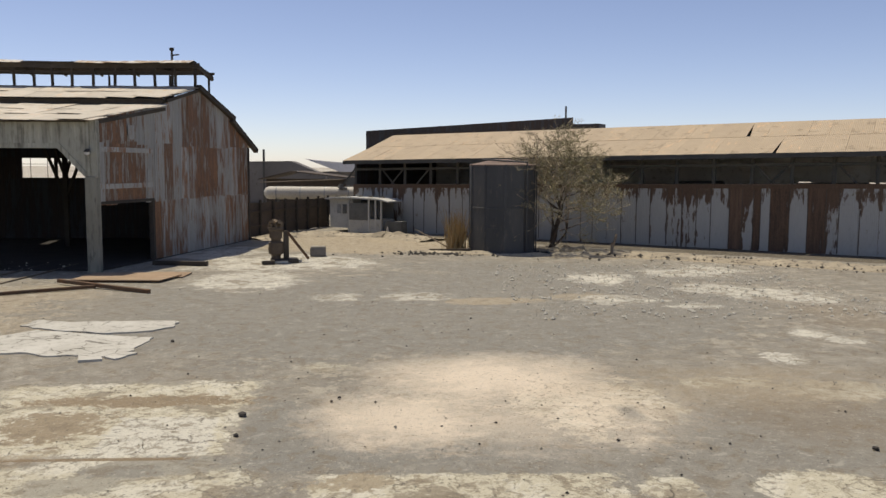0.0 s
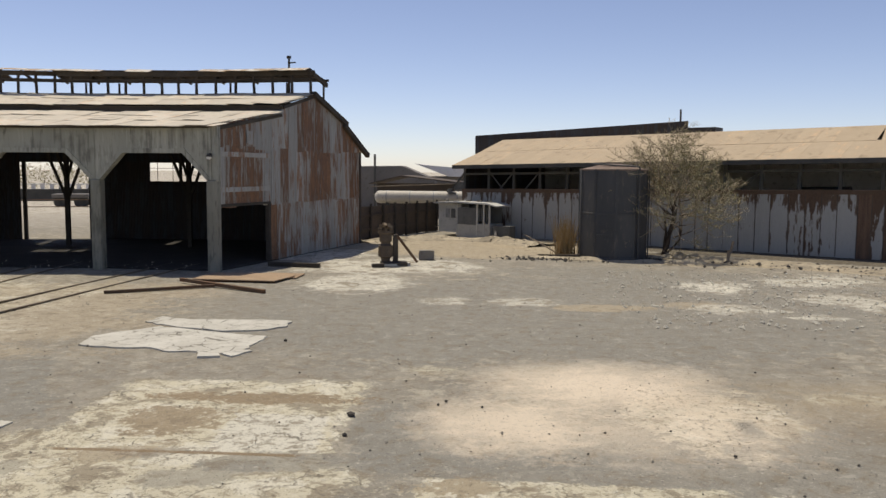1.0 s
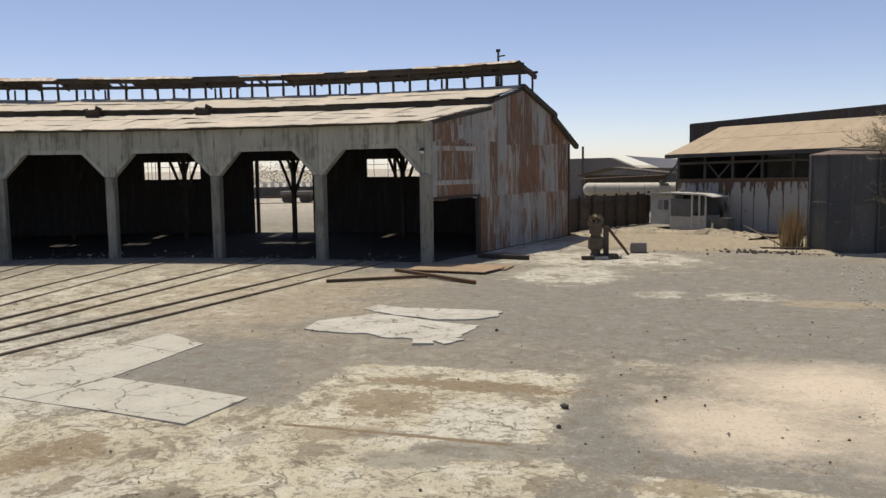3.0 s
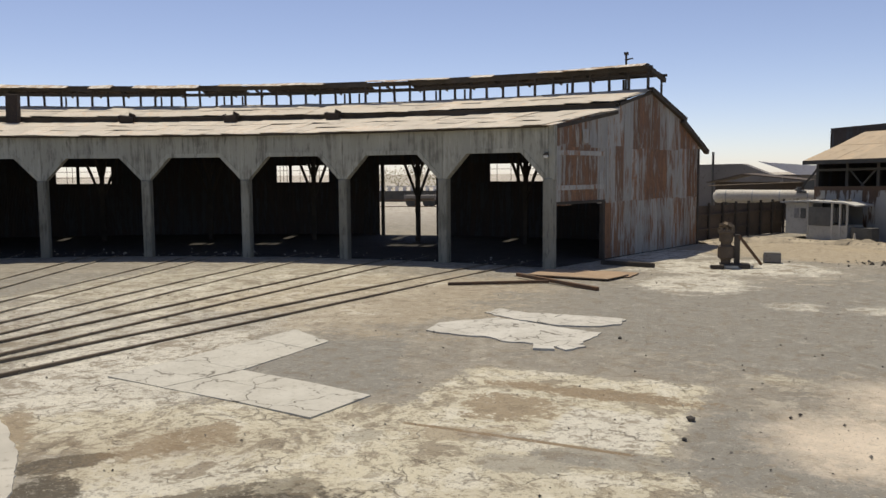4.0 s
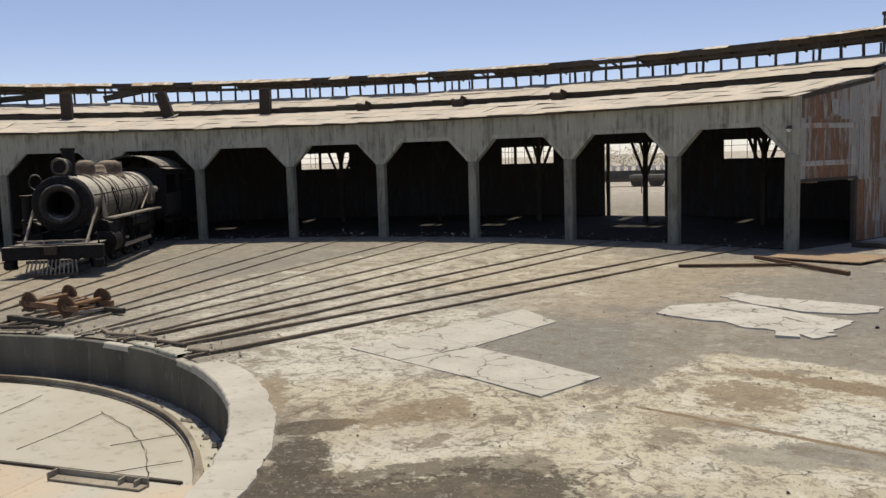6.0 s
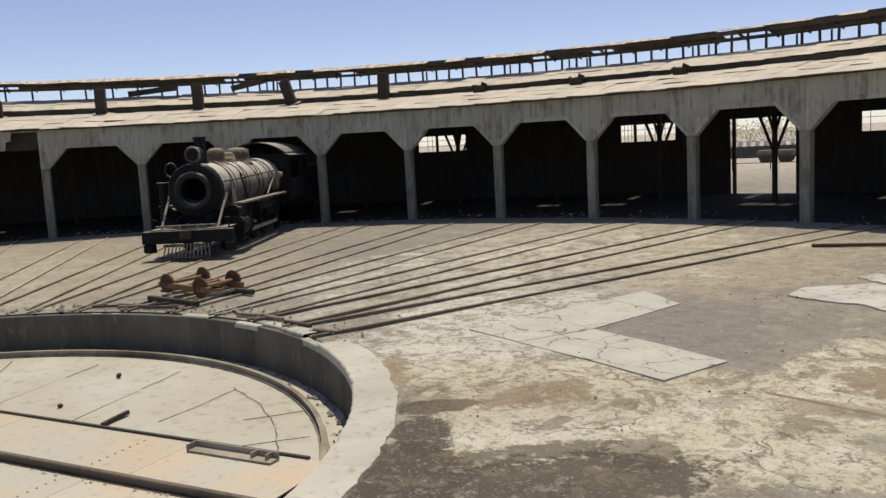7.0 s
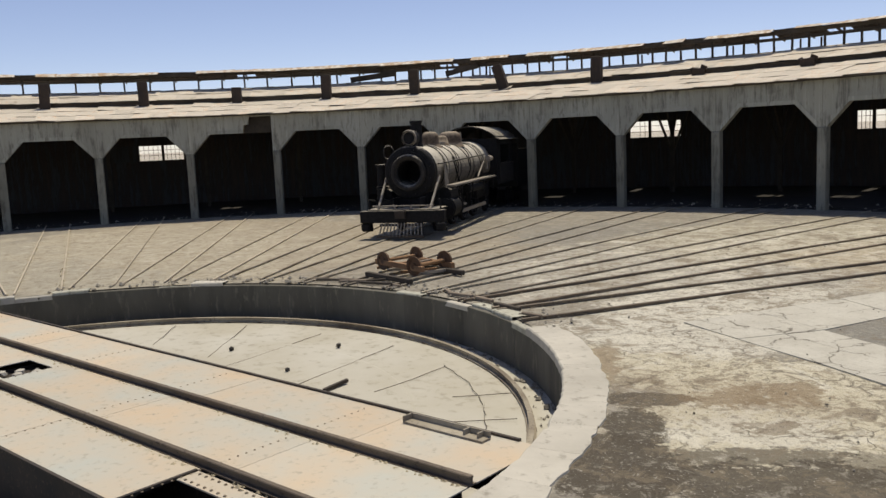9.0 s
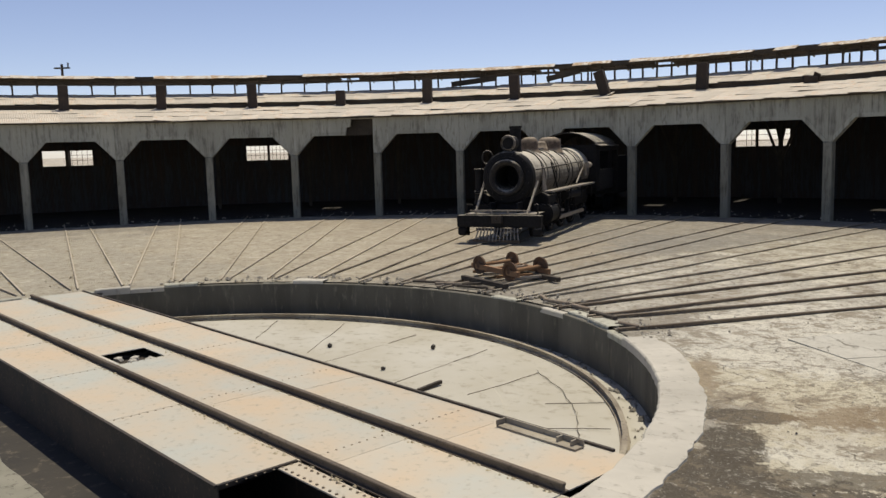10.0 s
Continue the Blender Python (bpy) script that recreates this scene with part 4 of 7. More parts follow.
def roundhouse():
    rnd = random.Random(11)
    house = thing("roundhouse", "long curved locomotive shed with concrete arches and a dusty sheet-iron roof", "shed", pose(0, 0, 0))
    col = None
    for k in range(BAYS + 1):
        m = bays_frame(k)
        if col is None:
            col = part("column", box(bmesh.new(), (0, 0, CAP / 2), (0.36, 0.4, CAP + 0.1), bevel=0.035), M_COLUMN, house, "chamfered concrete column", m).data
        else:
            shared("column", col, house, m, "chamfered concrete column")
    for k in range(BAYS):
        header_wall(house, k)
        sheeted_slope(house, "front_roof", k, -0.35, 4.98, 4.75, 5.8, 5, 3, rnd, M_ROOF, label="lower front slope of dusty sheets")
        sheeted_slope(house, "upper_roof", k, 4.62, 6.08, 7.5, 6.74, 5, 2, rnd, M_ROOF, label="upper front slope of dusty sheets")
        for name, o0, z0, o1, z1 in (("back_roof", 8.5, 6.32, 10.75, 5.7), ("back_eave_roof", 10.6, 5.62, 13.3, 4.4)):
            for i in range(3):
                if name == "back_eave_roof" and i == 1 and k in (1, 2, 3, 5):
                    for u0, u1 in ((1 / 3, 0.44), (0.5, 2 / 3)):
                        sheet(name, back_place(k + u0, o0, z0), back_place(k + u1, o0, z0), back_place(k + u1, o1, z1), back_place(k + u0, o1, z1), 0.03, M_ROOF, house)
                    continue
                sheet(name, back_place(k + i / 3, o0, z0), back_place(k + (i + 1) / 3, o0, z0), back_place(k + (i + 1) / 3, o1, z1), back_place(k + i / 3, o1, z1), 0.03, M_ROOF, house)
        # dark board added in the open roof slot, to block the sky behind it
        sheet("riser_board", back_place(k, 4.70, 5.74), back_place(k + 1, 4.70, 5.74), back_place(k + 1, 4.72, 6.03), back_place(k, 4.72, 6.03), 0.03, M_DARKTIMBER, house)
        back_wall(house, k, rnd)
        if k:
            inside_frame(house, k, rnd)
    end_wall(house, rnd)
    # torn sheets hanging over the gable
    for o0, z0, o1, z1, n in ((-0.35, 4.98, 4.75, 5.8, 7), (4.62, 6.08, 7.5, 6.74, 4)):
        for i in range(n):
            u0, u1 = i / n - 0.01, (i + 1) / n + 0.01
            far = -rnd.uniform(0.015, 0.07)
            pts = [back_place(k_, o0 + (o1 - o0) * u, z0 + (z1 - z0) * u + 0.03 + rnd.uniform(-0.03, 0.03)) for k_, u in ((far, u0), (0.03, u0), (0.03, u1), (far * rnd.uniform(0.6, 1.3), u1))]
            sheet("roof_sheet", *pts, 0.012, M_ROOF, house, "torn roof sheet over the gable")
        bm = bmesh.new()
        beam(bm, back_place(-0.012, o0 + 0.3, z0 - 0.08), back_place(-0.012, o1, z1 - 0.12), 0.08, 0.12)
        part("rafter", bm, M_DARKTIMBER, house)
    part("end_pilaster", box(bmesh.new(), (-0.11, 0.0, (CAP + EAVE) / 2), (0.22, 0.262, EAVE - CAP), bevel=0.012), M_CONC, house, "weathered concrete corner pilaster", facing(ring(0), ring(1)))
    # floor inside, bay by bay: soot and the shed's deep shade in one black
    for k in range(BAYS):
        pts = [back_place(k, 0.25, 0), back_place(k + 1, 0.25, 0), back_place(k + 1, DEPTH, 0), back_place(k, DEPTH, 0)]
        part("shed_floor", slab(bmesh.new(), [(p.x, p.y) for p in pts], -0.05, 0.03), M_SOOT_SHADE, house, "earth floor, sooty and painted black for indoor shade")
    # open monitor along the ridge, some of its sheets fallen
    fallen = ((2, 1), (3, 2), (4, 0), (9, 2))
    me = mb = None
    for k in range(BAYS):
        n = 4 if k > 7 else 7
        for i in range(n):
            a = k + (i + rnd.uniform(-0.06, 0.06)) / n
            m = bays_frame(a, 7.45, 6.65)
            if me is None:
                me = part("monitor_post", box(bmesh.new(), (0, 0, 0.52), (0.09, 0.1, 1.04)), M_DARKTIMBER, house, "", m).data
                mb = part("monitor_post", box(bmesh.new(), (0, 0, 0.48), (0.07, 0.08, 0.96)), M_DARKTIMBER, house, "", bays_frame(a, 8.7, 6.4)).data
            else:
                shared("monitor_post", me, house, m @ pose(0, 0, 0, 0, rnd.uniform(-2, 2), 0))
                if k < 8 and rnd.random() < 0.3:
                    shared("monitor_post", mb, house, bays_frame(a + rnd.uniform(-0.03, 0.03), 8.7, 6.4))
        for out, z, w, h in ((7.45, 7.36, 0.1, 0.09), (7.36, 7.62, 0.06, 0.2), (7.45, 6.74, 0.12, 0.08), (8.7, 7.43, 0.1, 0.1), (8.7, 6.42, 0.1, 0.1)):
            bm = bmesh.new()
            beam(bm, back_place(k - (0.02 if k else 0.05), out, z), back_place(k + 1, out, z), w, h)
            part("monitor_beam", bm, M_DARKTIMBER, house)
        n = 5
        for i in range(n):
            a, b = k + i / n, k + (i + 1) / n + 0.006
            worn_ = k < 5 or k in (6, 7, 8)
            low = 7.42 if k < 5 else 7.5
            if rnd.random() > (0.1 if worn_ else 0.03) and (k, i) not in fallen:
                j = [rnd.uniform(-0.012, 0.012) for _ in range(4)]
                sheet("monitor_sheet", back_place(a, 7.2, 7.76 + j[0]), back_place(b, 7.2, 7.76 + j[1]), back_place(b, 8.95, low + j[2]), back_place(a, 8.95, low + j[3]), 0.012, M_ROOF_UNDER, house)
            if rnd.random() > (0.4 if k < 2 else 0.12):
                w = rnd.uniform(0.25, 0.45) if k < 4 else rnd.uniform(0.5, 0.62)
                z = 7.8 - w * 0.32
                j = [rnd.uniform(-0.025, 0.025) for _ in range(4)]
                sheet("monitor_cap_sheet", back_place(a, 7.3 - w, z + j[0]), back_place(b, 7.3 - w, z + j[1]), back_place(b, 7.33, 7.81 + j[2]), back_place(a, 7.33, 7.81 + j[3]), 0.012, M_CAP, house)
            else:
                bm = bmesh.new()
                beam(bm, back_place(a, 7.3, 7.72), back_place(b, 7.3, 7.74), 0.08)
                part("monitor_rafter", bm, M_DARKTIMBER, house)
        for i in range(4):
            a = k + i / 4
            bm = bmesh.new()
            beam(bm, back_place(a, 7.25, 7.7), back_place(a, 8.95, 7.38), 0.07, 0.1)
            part("monitor_rafter", bm, M_DARKTIMBER, house)
    bm = bmesh.new()
    beam(bm, back_place(0, 7.25, 7.72), back_place(0, 8.98, 7.24), 0.12, 0.18)
    part("monitor_rafter", bm, M_DARKTIMBER, house)
    for k in range(5, BAYS):
        roof_stack(house, k + 0.53, 0.8 if k == 9 else 1.25, -17 if k == 6 else rnd.uniform(-1.5, 1.5), rnd)
    for k in (2, 3, 4):
        broken_vent(house, k + 0.5, rnd)
    # collapsed monitor boards above the engine's bays
    for a, b, z0, z1 in ((7.85, 8.35, 7.2, 6.95), (6.95, 7.3, 7.35, 7.0)):
        bm = bmesh.new()
        beam(bm, back_place(a, 7.35, z0), back_place(b, 7.35, z1), 0.05, 0.3)
        part("hanging_board", bm, M_DARKTIMBER, house)
    # mast with a short cross arm, and the lamp by the corner
    bm = rod(bmesh.new(), (0, 0, 0), (0, 0, 2.1), 0.06, 0.045, 8)
    beam(bm, (-0.05, 0, 1.85), (0.3, 0, 1.88), 0.05)
    box(bm, (0, 0, 2.1), (0.16, 0.1, 0.12))
    part("mast", bm, M_DARKTIMBER, house, "thin dark mast with a cross arm", bays_frame(0.165, 7.5, 6.2))
    lamp_at = Matrix.Translation((-10.19, 27.69, 3.98)) @ Matrix.Rotation(ring_angle(0), 4, "Z")
    bm = rod(bmesh.new(), (0, 0.02, 0.06), (0, -0.12, 0.06), 0.03, 0.03, 8)
    rod(bm, (0, -0.12, 0.08), (0, -0.13, -0.02), 0.045, 0.11, 12)
    part("lamp_bracket", bm, M_DARKTIMBER, house, "short black lamp bracket and shade", lamp_at)
    bm = lathe(bmesh.new(), [(0.0, -0.12), (0.05, -0.11), (0.085, -0.07), (0.09, -0.03), (0.08, -0.02), (0.0, -0.02)], 14)
    part("corner_lamp", bm, M_LAMP_WHITE, house, "small pale round lamp", lamp_at @ Matrix.Translation((0, -0.13, 0)))
    return house


M_SOOT_SHADE = worn("shaded_sooty_floor", (0.03, 0.027, 0.024), (0.05, 0.044, 0.038), (0.02, 0.018, 0.017), 0.9, 8, 0.95)
M_STACK = worn("stack_iron", (0.06, 0.044, 0.035), (0.045, 0.036, 0.03), (0.10, 0.065, 0.045), 1.5, 14, 0.8, 0.2)
# roof sheet darkened all over, for the shade on the monitor's underside
M_ROOF_UNDER = corrugated("shaded_roof_sheet", (0.085, 0.07, 0.058), (0.06, 0.045, 0.035), 0.6, axis=0, rough=0.85)
# bleached sheet, paled further for the sun a flatter cap would catch
M_CAP = corrugated("bleached_sunlit_cap_sheet", (0.70, 0.64, 0.54), (0.36, 0.27, 0.18), 0.36, axis=0, rough=0.8)
M_LAMP_WHITE = worn("white_lamp_enamel", (0.78, 0.78, 0.75), (0.68, 0.67, 0.63), (0.5, 0.48, 0.43), 3, 30, 0.35)
M_LAMP = worn("lamp_grey", (0.35, 0.35, 0.34), (0.25, 0.25, 0.24), (0.12, 0.12, 0.12), 3, 30, 0.5, 0.3)
roundhouse()

# ---- turntable bridge ----
M_DECK = worn("dusty_deck_plate", (0.445, 0.45, 0.395), (0.545, 0.43, 0.305), (0.30, 0.275, 0.22), 0.55, 9, 0.85, 0.0, relief=0.003, spots=(0.56, 0.78), tint=0.05)
M_PLATE_RIVET = worn("dusty_rivet", (0.30, 0.25, 0.18), (0.22, 0.17, 0.12), (0.12, 0.09, 0.065), 3, 20, 0.85)
M_IRON = worn("dark_dusty_iron", (0.045, 0.04, 0.035), (0.075, 0.058, 0.045), (0.13, 0.095, 0.068), 1.4, 16, 0.7, 0.3, relief=0.004, tint=0.15)


def turntable():
    rnd = random.Random(21)
    t = thing("turntable_bridge", "steel turntable bridge decked with dusty plates and two rails", "turntable", pose(CX, CY, 0, 0, 0, 23.7))
    xs = [-8.3, -5.6, -2.9, -0.2, 2.6, 5.57, 8.2]
    lanes = ((-1.12, -0.12), (0.02, 1.13), (1.27, 2.42))
    for j, (y0, y1) in enumerate(lanes):
        for i in range(6):
            if j == 0 and i == 5:
                continue
            x0, x1 = xs[i] + (0.35 * j if 0 < i else 0), xs[i + 1] + (0.35 * j if i < 5 else 0)
            z = rnd.uniform(-0.0015, 0.0015)
            if j == 1 and x0 < -0.7 < x1:
                # plate with the open hatch
                for bx0, bx1, by0, by1 in ((x0, -1.05, y0, y1), (-0.2, x1, y0, y1), (-1.05, -0.2, y0, 0.17), (-1.05, -0.2, 0.92, y1)):
                    bm = box(bmesh.new(), ((bx0 + bx1) / 2, (by0 + by1) / 2, z), (bx1 - bx0 - 0.002, by1 - by0, 0.014))
                    part("deck_plate", bm, M_DECK, t, "dusty plate beside the open hatch")
                continue
            part("deck_plate", box(bmesh.new(), ((x0 + x1) / 2, (y0 + y1) / 2, z), (x1 - x0 - 0.005, y1 - y0, 0.014)), M_DECK, t)
    for y in (-0.05, 1.2):
        bm = bmesh.new()
        box(bm, (-0.05, y, 0.085), (16.5, 0.065, 0.035), bevel=0.008)
        box(bm, (-0.05, y, 0.04), (16.5, 0.03, 0.07))
        box(bm, (-0.05, y, 0.004), (16.5, 0.13, 0.018))
        part("rail", bm, M_RAIL_BRIDGE, t, "rusty bridge rail")
    for y, d in ((-1.1, 0.78), (0.0, 0.72), (1.15, 0.72), (2.25, 0.5)):
        L = 13.7 if y < 0 else 16.2
        c = -1.3 if y < 0 else 0.0
        bm = bmesh.new()
        box(bm, (c, y, -0.03 - d / 2), (L, 0.02, d))
        for z in (-0.035, -0.03 - d):
            box(bm, (c, y + (0.13 if y < 0 else 0), z), (L, 0.26, 0.025))
        for i in range(int(L / 0.9) if y > 0 else 0):
            box(bm, (c - L / 2 + 0.4 + i * 0.9, y, -0.03 - d / 2), (0.02, 0.2, d - 0.04))
        part("girder", bm, M_IRON, t, "rusty riveted plate girder")
    # end of the walkway, its kerb angles and the flange beside the open framing
    part("flange", box(bmesh.new(), (6.9, -0.29, -0.005), (2.64, 0.26, 0.016)), M_DECK, t, "pale riveted flange")
    for p, q in (((-8.3, 2.42, 0.01), (7.9, 2.42, 0.01)), ((-8.3, -1.13, 0.0), (5.56, -1.13, 0.0)), ((5.58, -1.13, 0.01), (5.58, -0.17, 0.01))):
        bm = bmesh.new()
        beam(bm, p, q, 0.04, 0.05 if p[1] > 0 else 0.03)
        part("edge_angle", bm, M_IRON, t)
    for x in (-7, -4.2, -1.2, 1.8, 4.5, 7.2):
        part("cross_beam", box(bmesh.new(), (x, 0.75, -0.3), (0.14, 3.2, 0.4)), M_IRON, t)
    bm = bmesh.new()
    for x0 in xs[1:6]:
        for y in [y0 + 0.09 + 0.11 * i for y0, y1 in lanes for i in range(9)]:
            lathe(bm, [(0.014, 0.0), (0.01, 0.006), (0.0, 0.008)], 6, pose(x0 + 0.04, y, 0.008))
    for i in range(22):
        for y in (-0.38, -0.21):
            lathe(bm, [(0.02, 0.0), (0.013, 0.014), (0.0, 0.017)], 6, pose(5.7 + i * 0.115, y, 0.003))
    tagged(part("rivet", bm, M_PLATE_RIVET, t, "rows of small rivet heads"), kind="stuff")
    # stones seen in the hatch
    for x, y in ((-0.9, 0.4), (-0.75, 0.62), (-0.55, 0.5), (-0.45, 0.78)):
        stone("loose_stone", Vector(t.matrix_basis @ Vector((x, y, -0.08))), 0.09, rnd, M_CONC_LIGHT, "pale stone lying in the open hatch")
    part("hatch_plate", box(bmesh.new(), (-0.65, 0.55, -0.16), (1.1, 0.9, 0.02)), M_IRON, t, "dark plate under the open hatch")
    return t


def stone(name, at, r, rnd, m, label="small pale stone lying in the dust", flat=0.7):
    bm = bmesh.new()
    bmesh.ops.create_icosphere(bm, subdivisions=1, radius=r)
    for v in bm.verts:
        v.co *= rnd.uniform(0.72, 1.2)
        v.co.z *= flat
    return alone(name, bm, m, label, "stone", Matrix.Translation(at) @ Matrix.Rotation(rnd.uniform(0, 6), 4, "Z"), group="loose stones")


M_STONE = worn("grey_stone", (0.22, 0.20, 0.17), (0.30, 0.27, 0.22), (0.13, 0.12, 0.1), 4, 30, 0.9)
M_CINDER = worn("dark_cinder", (0.05, 0.045, 0.04), (0.075, 0.065, 0.055), (0.03, 0.03, 0.03), 5, 40, 0.9)
turntable()


# ---- tracks ----
def track(k):
    # rails stop at the coping; towards the far bays they swing a little off the radius
    lag = radians(0.2 * max(0.0, k - 8.2))
    a, b = polar(RIM + (0.55 if k > 7 else 0.12), ring_angle(k) - lag), polar(ring_radius(k) + 9.5, ring_angle(k) + lag * 0.4)
    tr = thing("track", "worn rusty rails let into the yard towards the shed", "track", facing(a, b), group="tracks round the turntable")
    L = (b - a).length
    near = k < 2
    h0, h1 = (0.05, 0.012) if near else (0.035, 0.012)
    for s in (-1, 1):
        y = s * GAUGE / 2
        bm = bmesh.new()
        beam(bm, (0, y, h0), (L * 0.5, y, h1 + 0.006), 0.056 if near else 0.05, 0.03, 0.008)
        beam(bm, (L * 0.5, y, h1 + 0.006), (L, y, h1), 0.05, 0.03, 0.008)
        beam(bm, (0, y, h0 - 0.06), (L, y, h1 - 0.06), 0.02, 0.1)
        beam(bm, (0, y, h0 - 0.13), (L, y, h1 - 0.13), 0.12, 0.04)
        part("rail", bm, M_RAIL if near else M_RAIL_PALE if k > 8 else M_RAIL_DUSTY, tr, "rusty worn rail sinking into the dust")


for k in range(BAYS):
    track(k + 0.48)


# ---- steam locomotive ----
# engine iron: sunlit tops are painted in together with the dust
M_BOILER = dusted_top_lit("dusty_top_lit_boiler_plate", (0.12, 0.105, 0.085), (0.60, 0.55, 0.45), 0.48, 0.82)
M_LOCO = dusted_top_lit("sooty_black_iron", (0.011, 0.0105, 0.0105), (0.36, 0.325, 0.265), 0.88, 1.1, 0.7)
M_SMOKE = dusted_top_lit("ash_grey_iron", (0.032, 0.029, 0.026), (0.42, 0.38, 0.31), 0.74, 1.0)
M_DOME = dusted_top_lit("rusty_dome_iron", (0.10, 0.072, 0.052), (0.36, 0.29, 0.21), 0.6, 1.0)
M_PALE = worn("bleached_iron", (0.33, 0.29, 0.235), (0.24, 0.205, 0.165), (0.11, 0.09, 0.07), 2, 16, 0.75)


def locomotive():
    th = ring_angle(6.48)
    front = polar(16.85, th)
    # x runs back along the engine, y to its left as it faces the pit
    m = Matrix.Translation(front) @ Matrix.Rotation(th + math.pi / 2 + radians(1.5), 4, "Z")
    e = thing("steam_locomotive", "derelict black steam locomotive with a dusty boiler and no smokebox door", "locomotive", m)
    along = Matrix.Rotation(math.pi / 2, 4, "Y")          # turns z into x
    zc, r = 2.24, 0.9
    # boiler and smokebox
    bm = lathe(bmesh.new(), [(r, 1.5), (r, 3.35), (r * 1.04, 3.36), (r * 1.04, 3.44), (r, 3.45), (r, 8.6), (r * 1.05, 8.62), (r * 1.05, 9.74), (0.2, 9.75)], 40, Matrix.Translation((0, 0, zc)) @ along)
    boiler = part("boiler", bm, M_BOILER, e, "grey boiler, dusty and painted sunlit on top, with bands and pipes", smooth=False)
    for x in (3.0, 5.0, 7.0, 8.4):
        bm = lathe(bmesh.new(), [(r + 0.0, x - 0.03), (r + 0.016, x - 0.025), (r + 0.016, x + 0.025), (r, x + 0.03)], 40, Matrix.Translation((0, 0, zc)) @ along)
        part("boiler_band", bm, M_LOCO, boiler)
    prof = [(r + 0.03, 1.75), (r + 0.03, 1.42), (r - 0.02, 1.36), (0.74, 1.33), (0.71, 1.3), (0.42, 1.3), (0.42, 2.6), (0.0, 2.62)]
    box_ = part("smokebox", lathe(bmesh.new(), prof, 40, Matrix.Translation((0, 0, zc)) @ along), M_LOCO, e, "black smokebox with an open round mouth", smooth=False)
    part("mouth_ring", lathe(bmesh.new(), [(0.64, 1.32), (0.635, 1.2), (0.6, 1.16), (0.54, 1.16), (0.49, 1.2), (0.42, 1.36)], 40, Matrix.Translation((0, 0, zc)) @ along), M_SMOKE, box_, "worn dusty ring round the mouth, painted paler on top for the sun")
    for i in range(12):
        a = 2 * math.pi * (i + 0.5) / 12
        c = Vector((1.35, 0.8 * math.cos(a), zc + 0.8 * math.sin(a)))
        part("stud", rod(bmesh.new(), c, c + Vector((-0.05, 0, 0)), 0.022, n=6), M_LOCO, box_)
    # hand wheel and pipe loop at the shoulder of the smokebox
    bm = bmesh.new()
    for i in range(16):
        a, b = 2 * math.pi * i / 16, 2 * math.pi * (i + 1) / 16
        rod(bm, (1.5, 0.78 + 0.2 * math.cos(a), 2.95 + 0.24 * math.sin(a)), (1.5, 0.78 + 0.2 * math.cos(b), 2.95 + 0.24 * math.sin(b)), 0.03, n=6)
    part("pipe_loop", bm, M_SMOKE, box_, "bent pipe loop")
    bm = bmesh.new()
    box(bm, (2.6, 0, 1.25), (2.2, 1.1, 0.5))
    part("saddle", bm, M_LOCO, box_)
    # chimney, headlight, domes
    bm = lathe(bmesh.new(), [(0.30, 3.02), (0.24, 3.12), (0.2, 3.25), (0.2, 3.95), (0.23, 3.97), (0.23, 4.05), (0.17, 4.05), (0.17, 3.3)], 28, Matrix.Translation((2.35, 0, 0)))
    part("chimney", bm, M_LOCO, e, "black straight chimney", smooth=False)
    lamp = part("headlight", rod(bmesh.new(), (1.5, 0, 3.44), (1.95, 0, 3.44), 0.26, n=24), M_LOCO, e, "round black headlight case")
    part("lamp_rim", lathe(bmesh.new(), [(0.27, 1.44), (0.29, 1.5), (0.27, 1.56), (0.22, 1.44), (0.2, 1.56)], 24, Matrix.Translation((0, 0, 3.44)) @ along), M_PALE, lamp)
    part("lamp_bracket", box(bmesh.new(), (1.72, 0, 3.14), (0.4, 0.36, 0.2)), M_LOCO, lamp)
    for x, rr, top in ((4.0, 0.33, 3.66), (6.7, 0.46, 3.66), (5.5, 0.26, 3.5)):
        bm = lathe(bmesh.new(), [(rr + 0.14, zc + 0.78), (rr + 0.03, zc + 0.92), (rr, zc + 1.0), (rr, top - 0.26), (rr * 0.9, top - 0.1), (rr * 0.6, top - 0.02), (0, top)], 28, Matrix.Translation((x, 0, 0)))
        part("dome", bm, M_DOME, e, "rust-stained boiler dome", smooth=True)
    for x, y in ((7.55, 0.15), (7.75, -0.15)):
        part("safety_valve", rod(bmesh.new(), (x, y, 3.05), (x, y, 3.6), 0.07, 0.05, 10), M_PALE, e)
    # pipes over the boiler
    rnd = random.Random(3)
    for i in range(6):
        x0 = 2.5 + i * 0.92
        bm = bmesh.new()
        prev = None
        for s in range(11):
            a = radians(-30 + s * 21) if i % 2 else radians(210 - s * 21)
            p = Vector((x0 + 0.09 * s + rnd.uniform(-0.03, 0.03), (r + 0.05) * math.cos(a), zc + (r + 0.05) * math.sin(a)))
            if prev is not None:
                rod(bm, prev, p, 0.017, n=6)
            prev = p
        part("pipe", bm, M_LOCO, boiler, "thin bent pipe")
    for s in (-1, 1):
        bm = bmesh.new()
        rod(bm, (1.7, s * 0.98, 2.5), (8.5, s * 0.98, 2.62), 0.025, n=8)
        part("handrail", bm, M_LOCO, boiler)
        # running board, braces, cylinders
        part("running_board", box(bmesh.new(), (5.6, s * 1.2, 1.68), (6.6, 0.34, 0.06)), M_PALE, e, "dusty bleached running board")
        bm = bmesh.new()
        beam(bm, (1.75, s * 1.0, 2.08), (0.6, s * 0.95, 1.0), 0.065)
        part("front_brace", bm, M_PALE, e, "bleached raking brace")
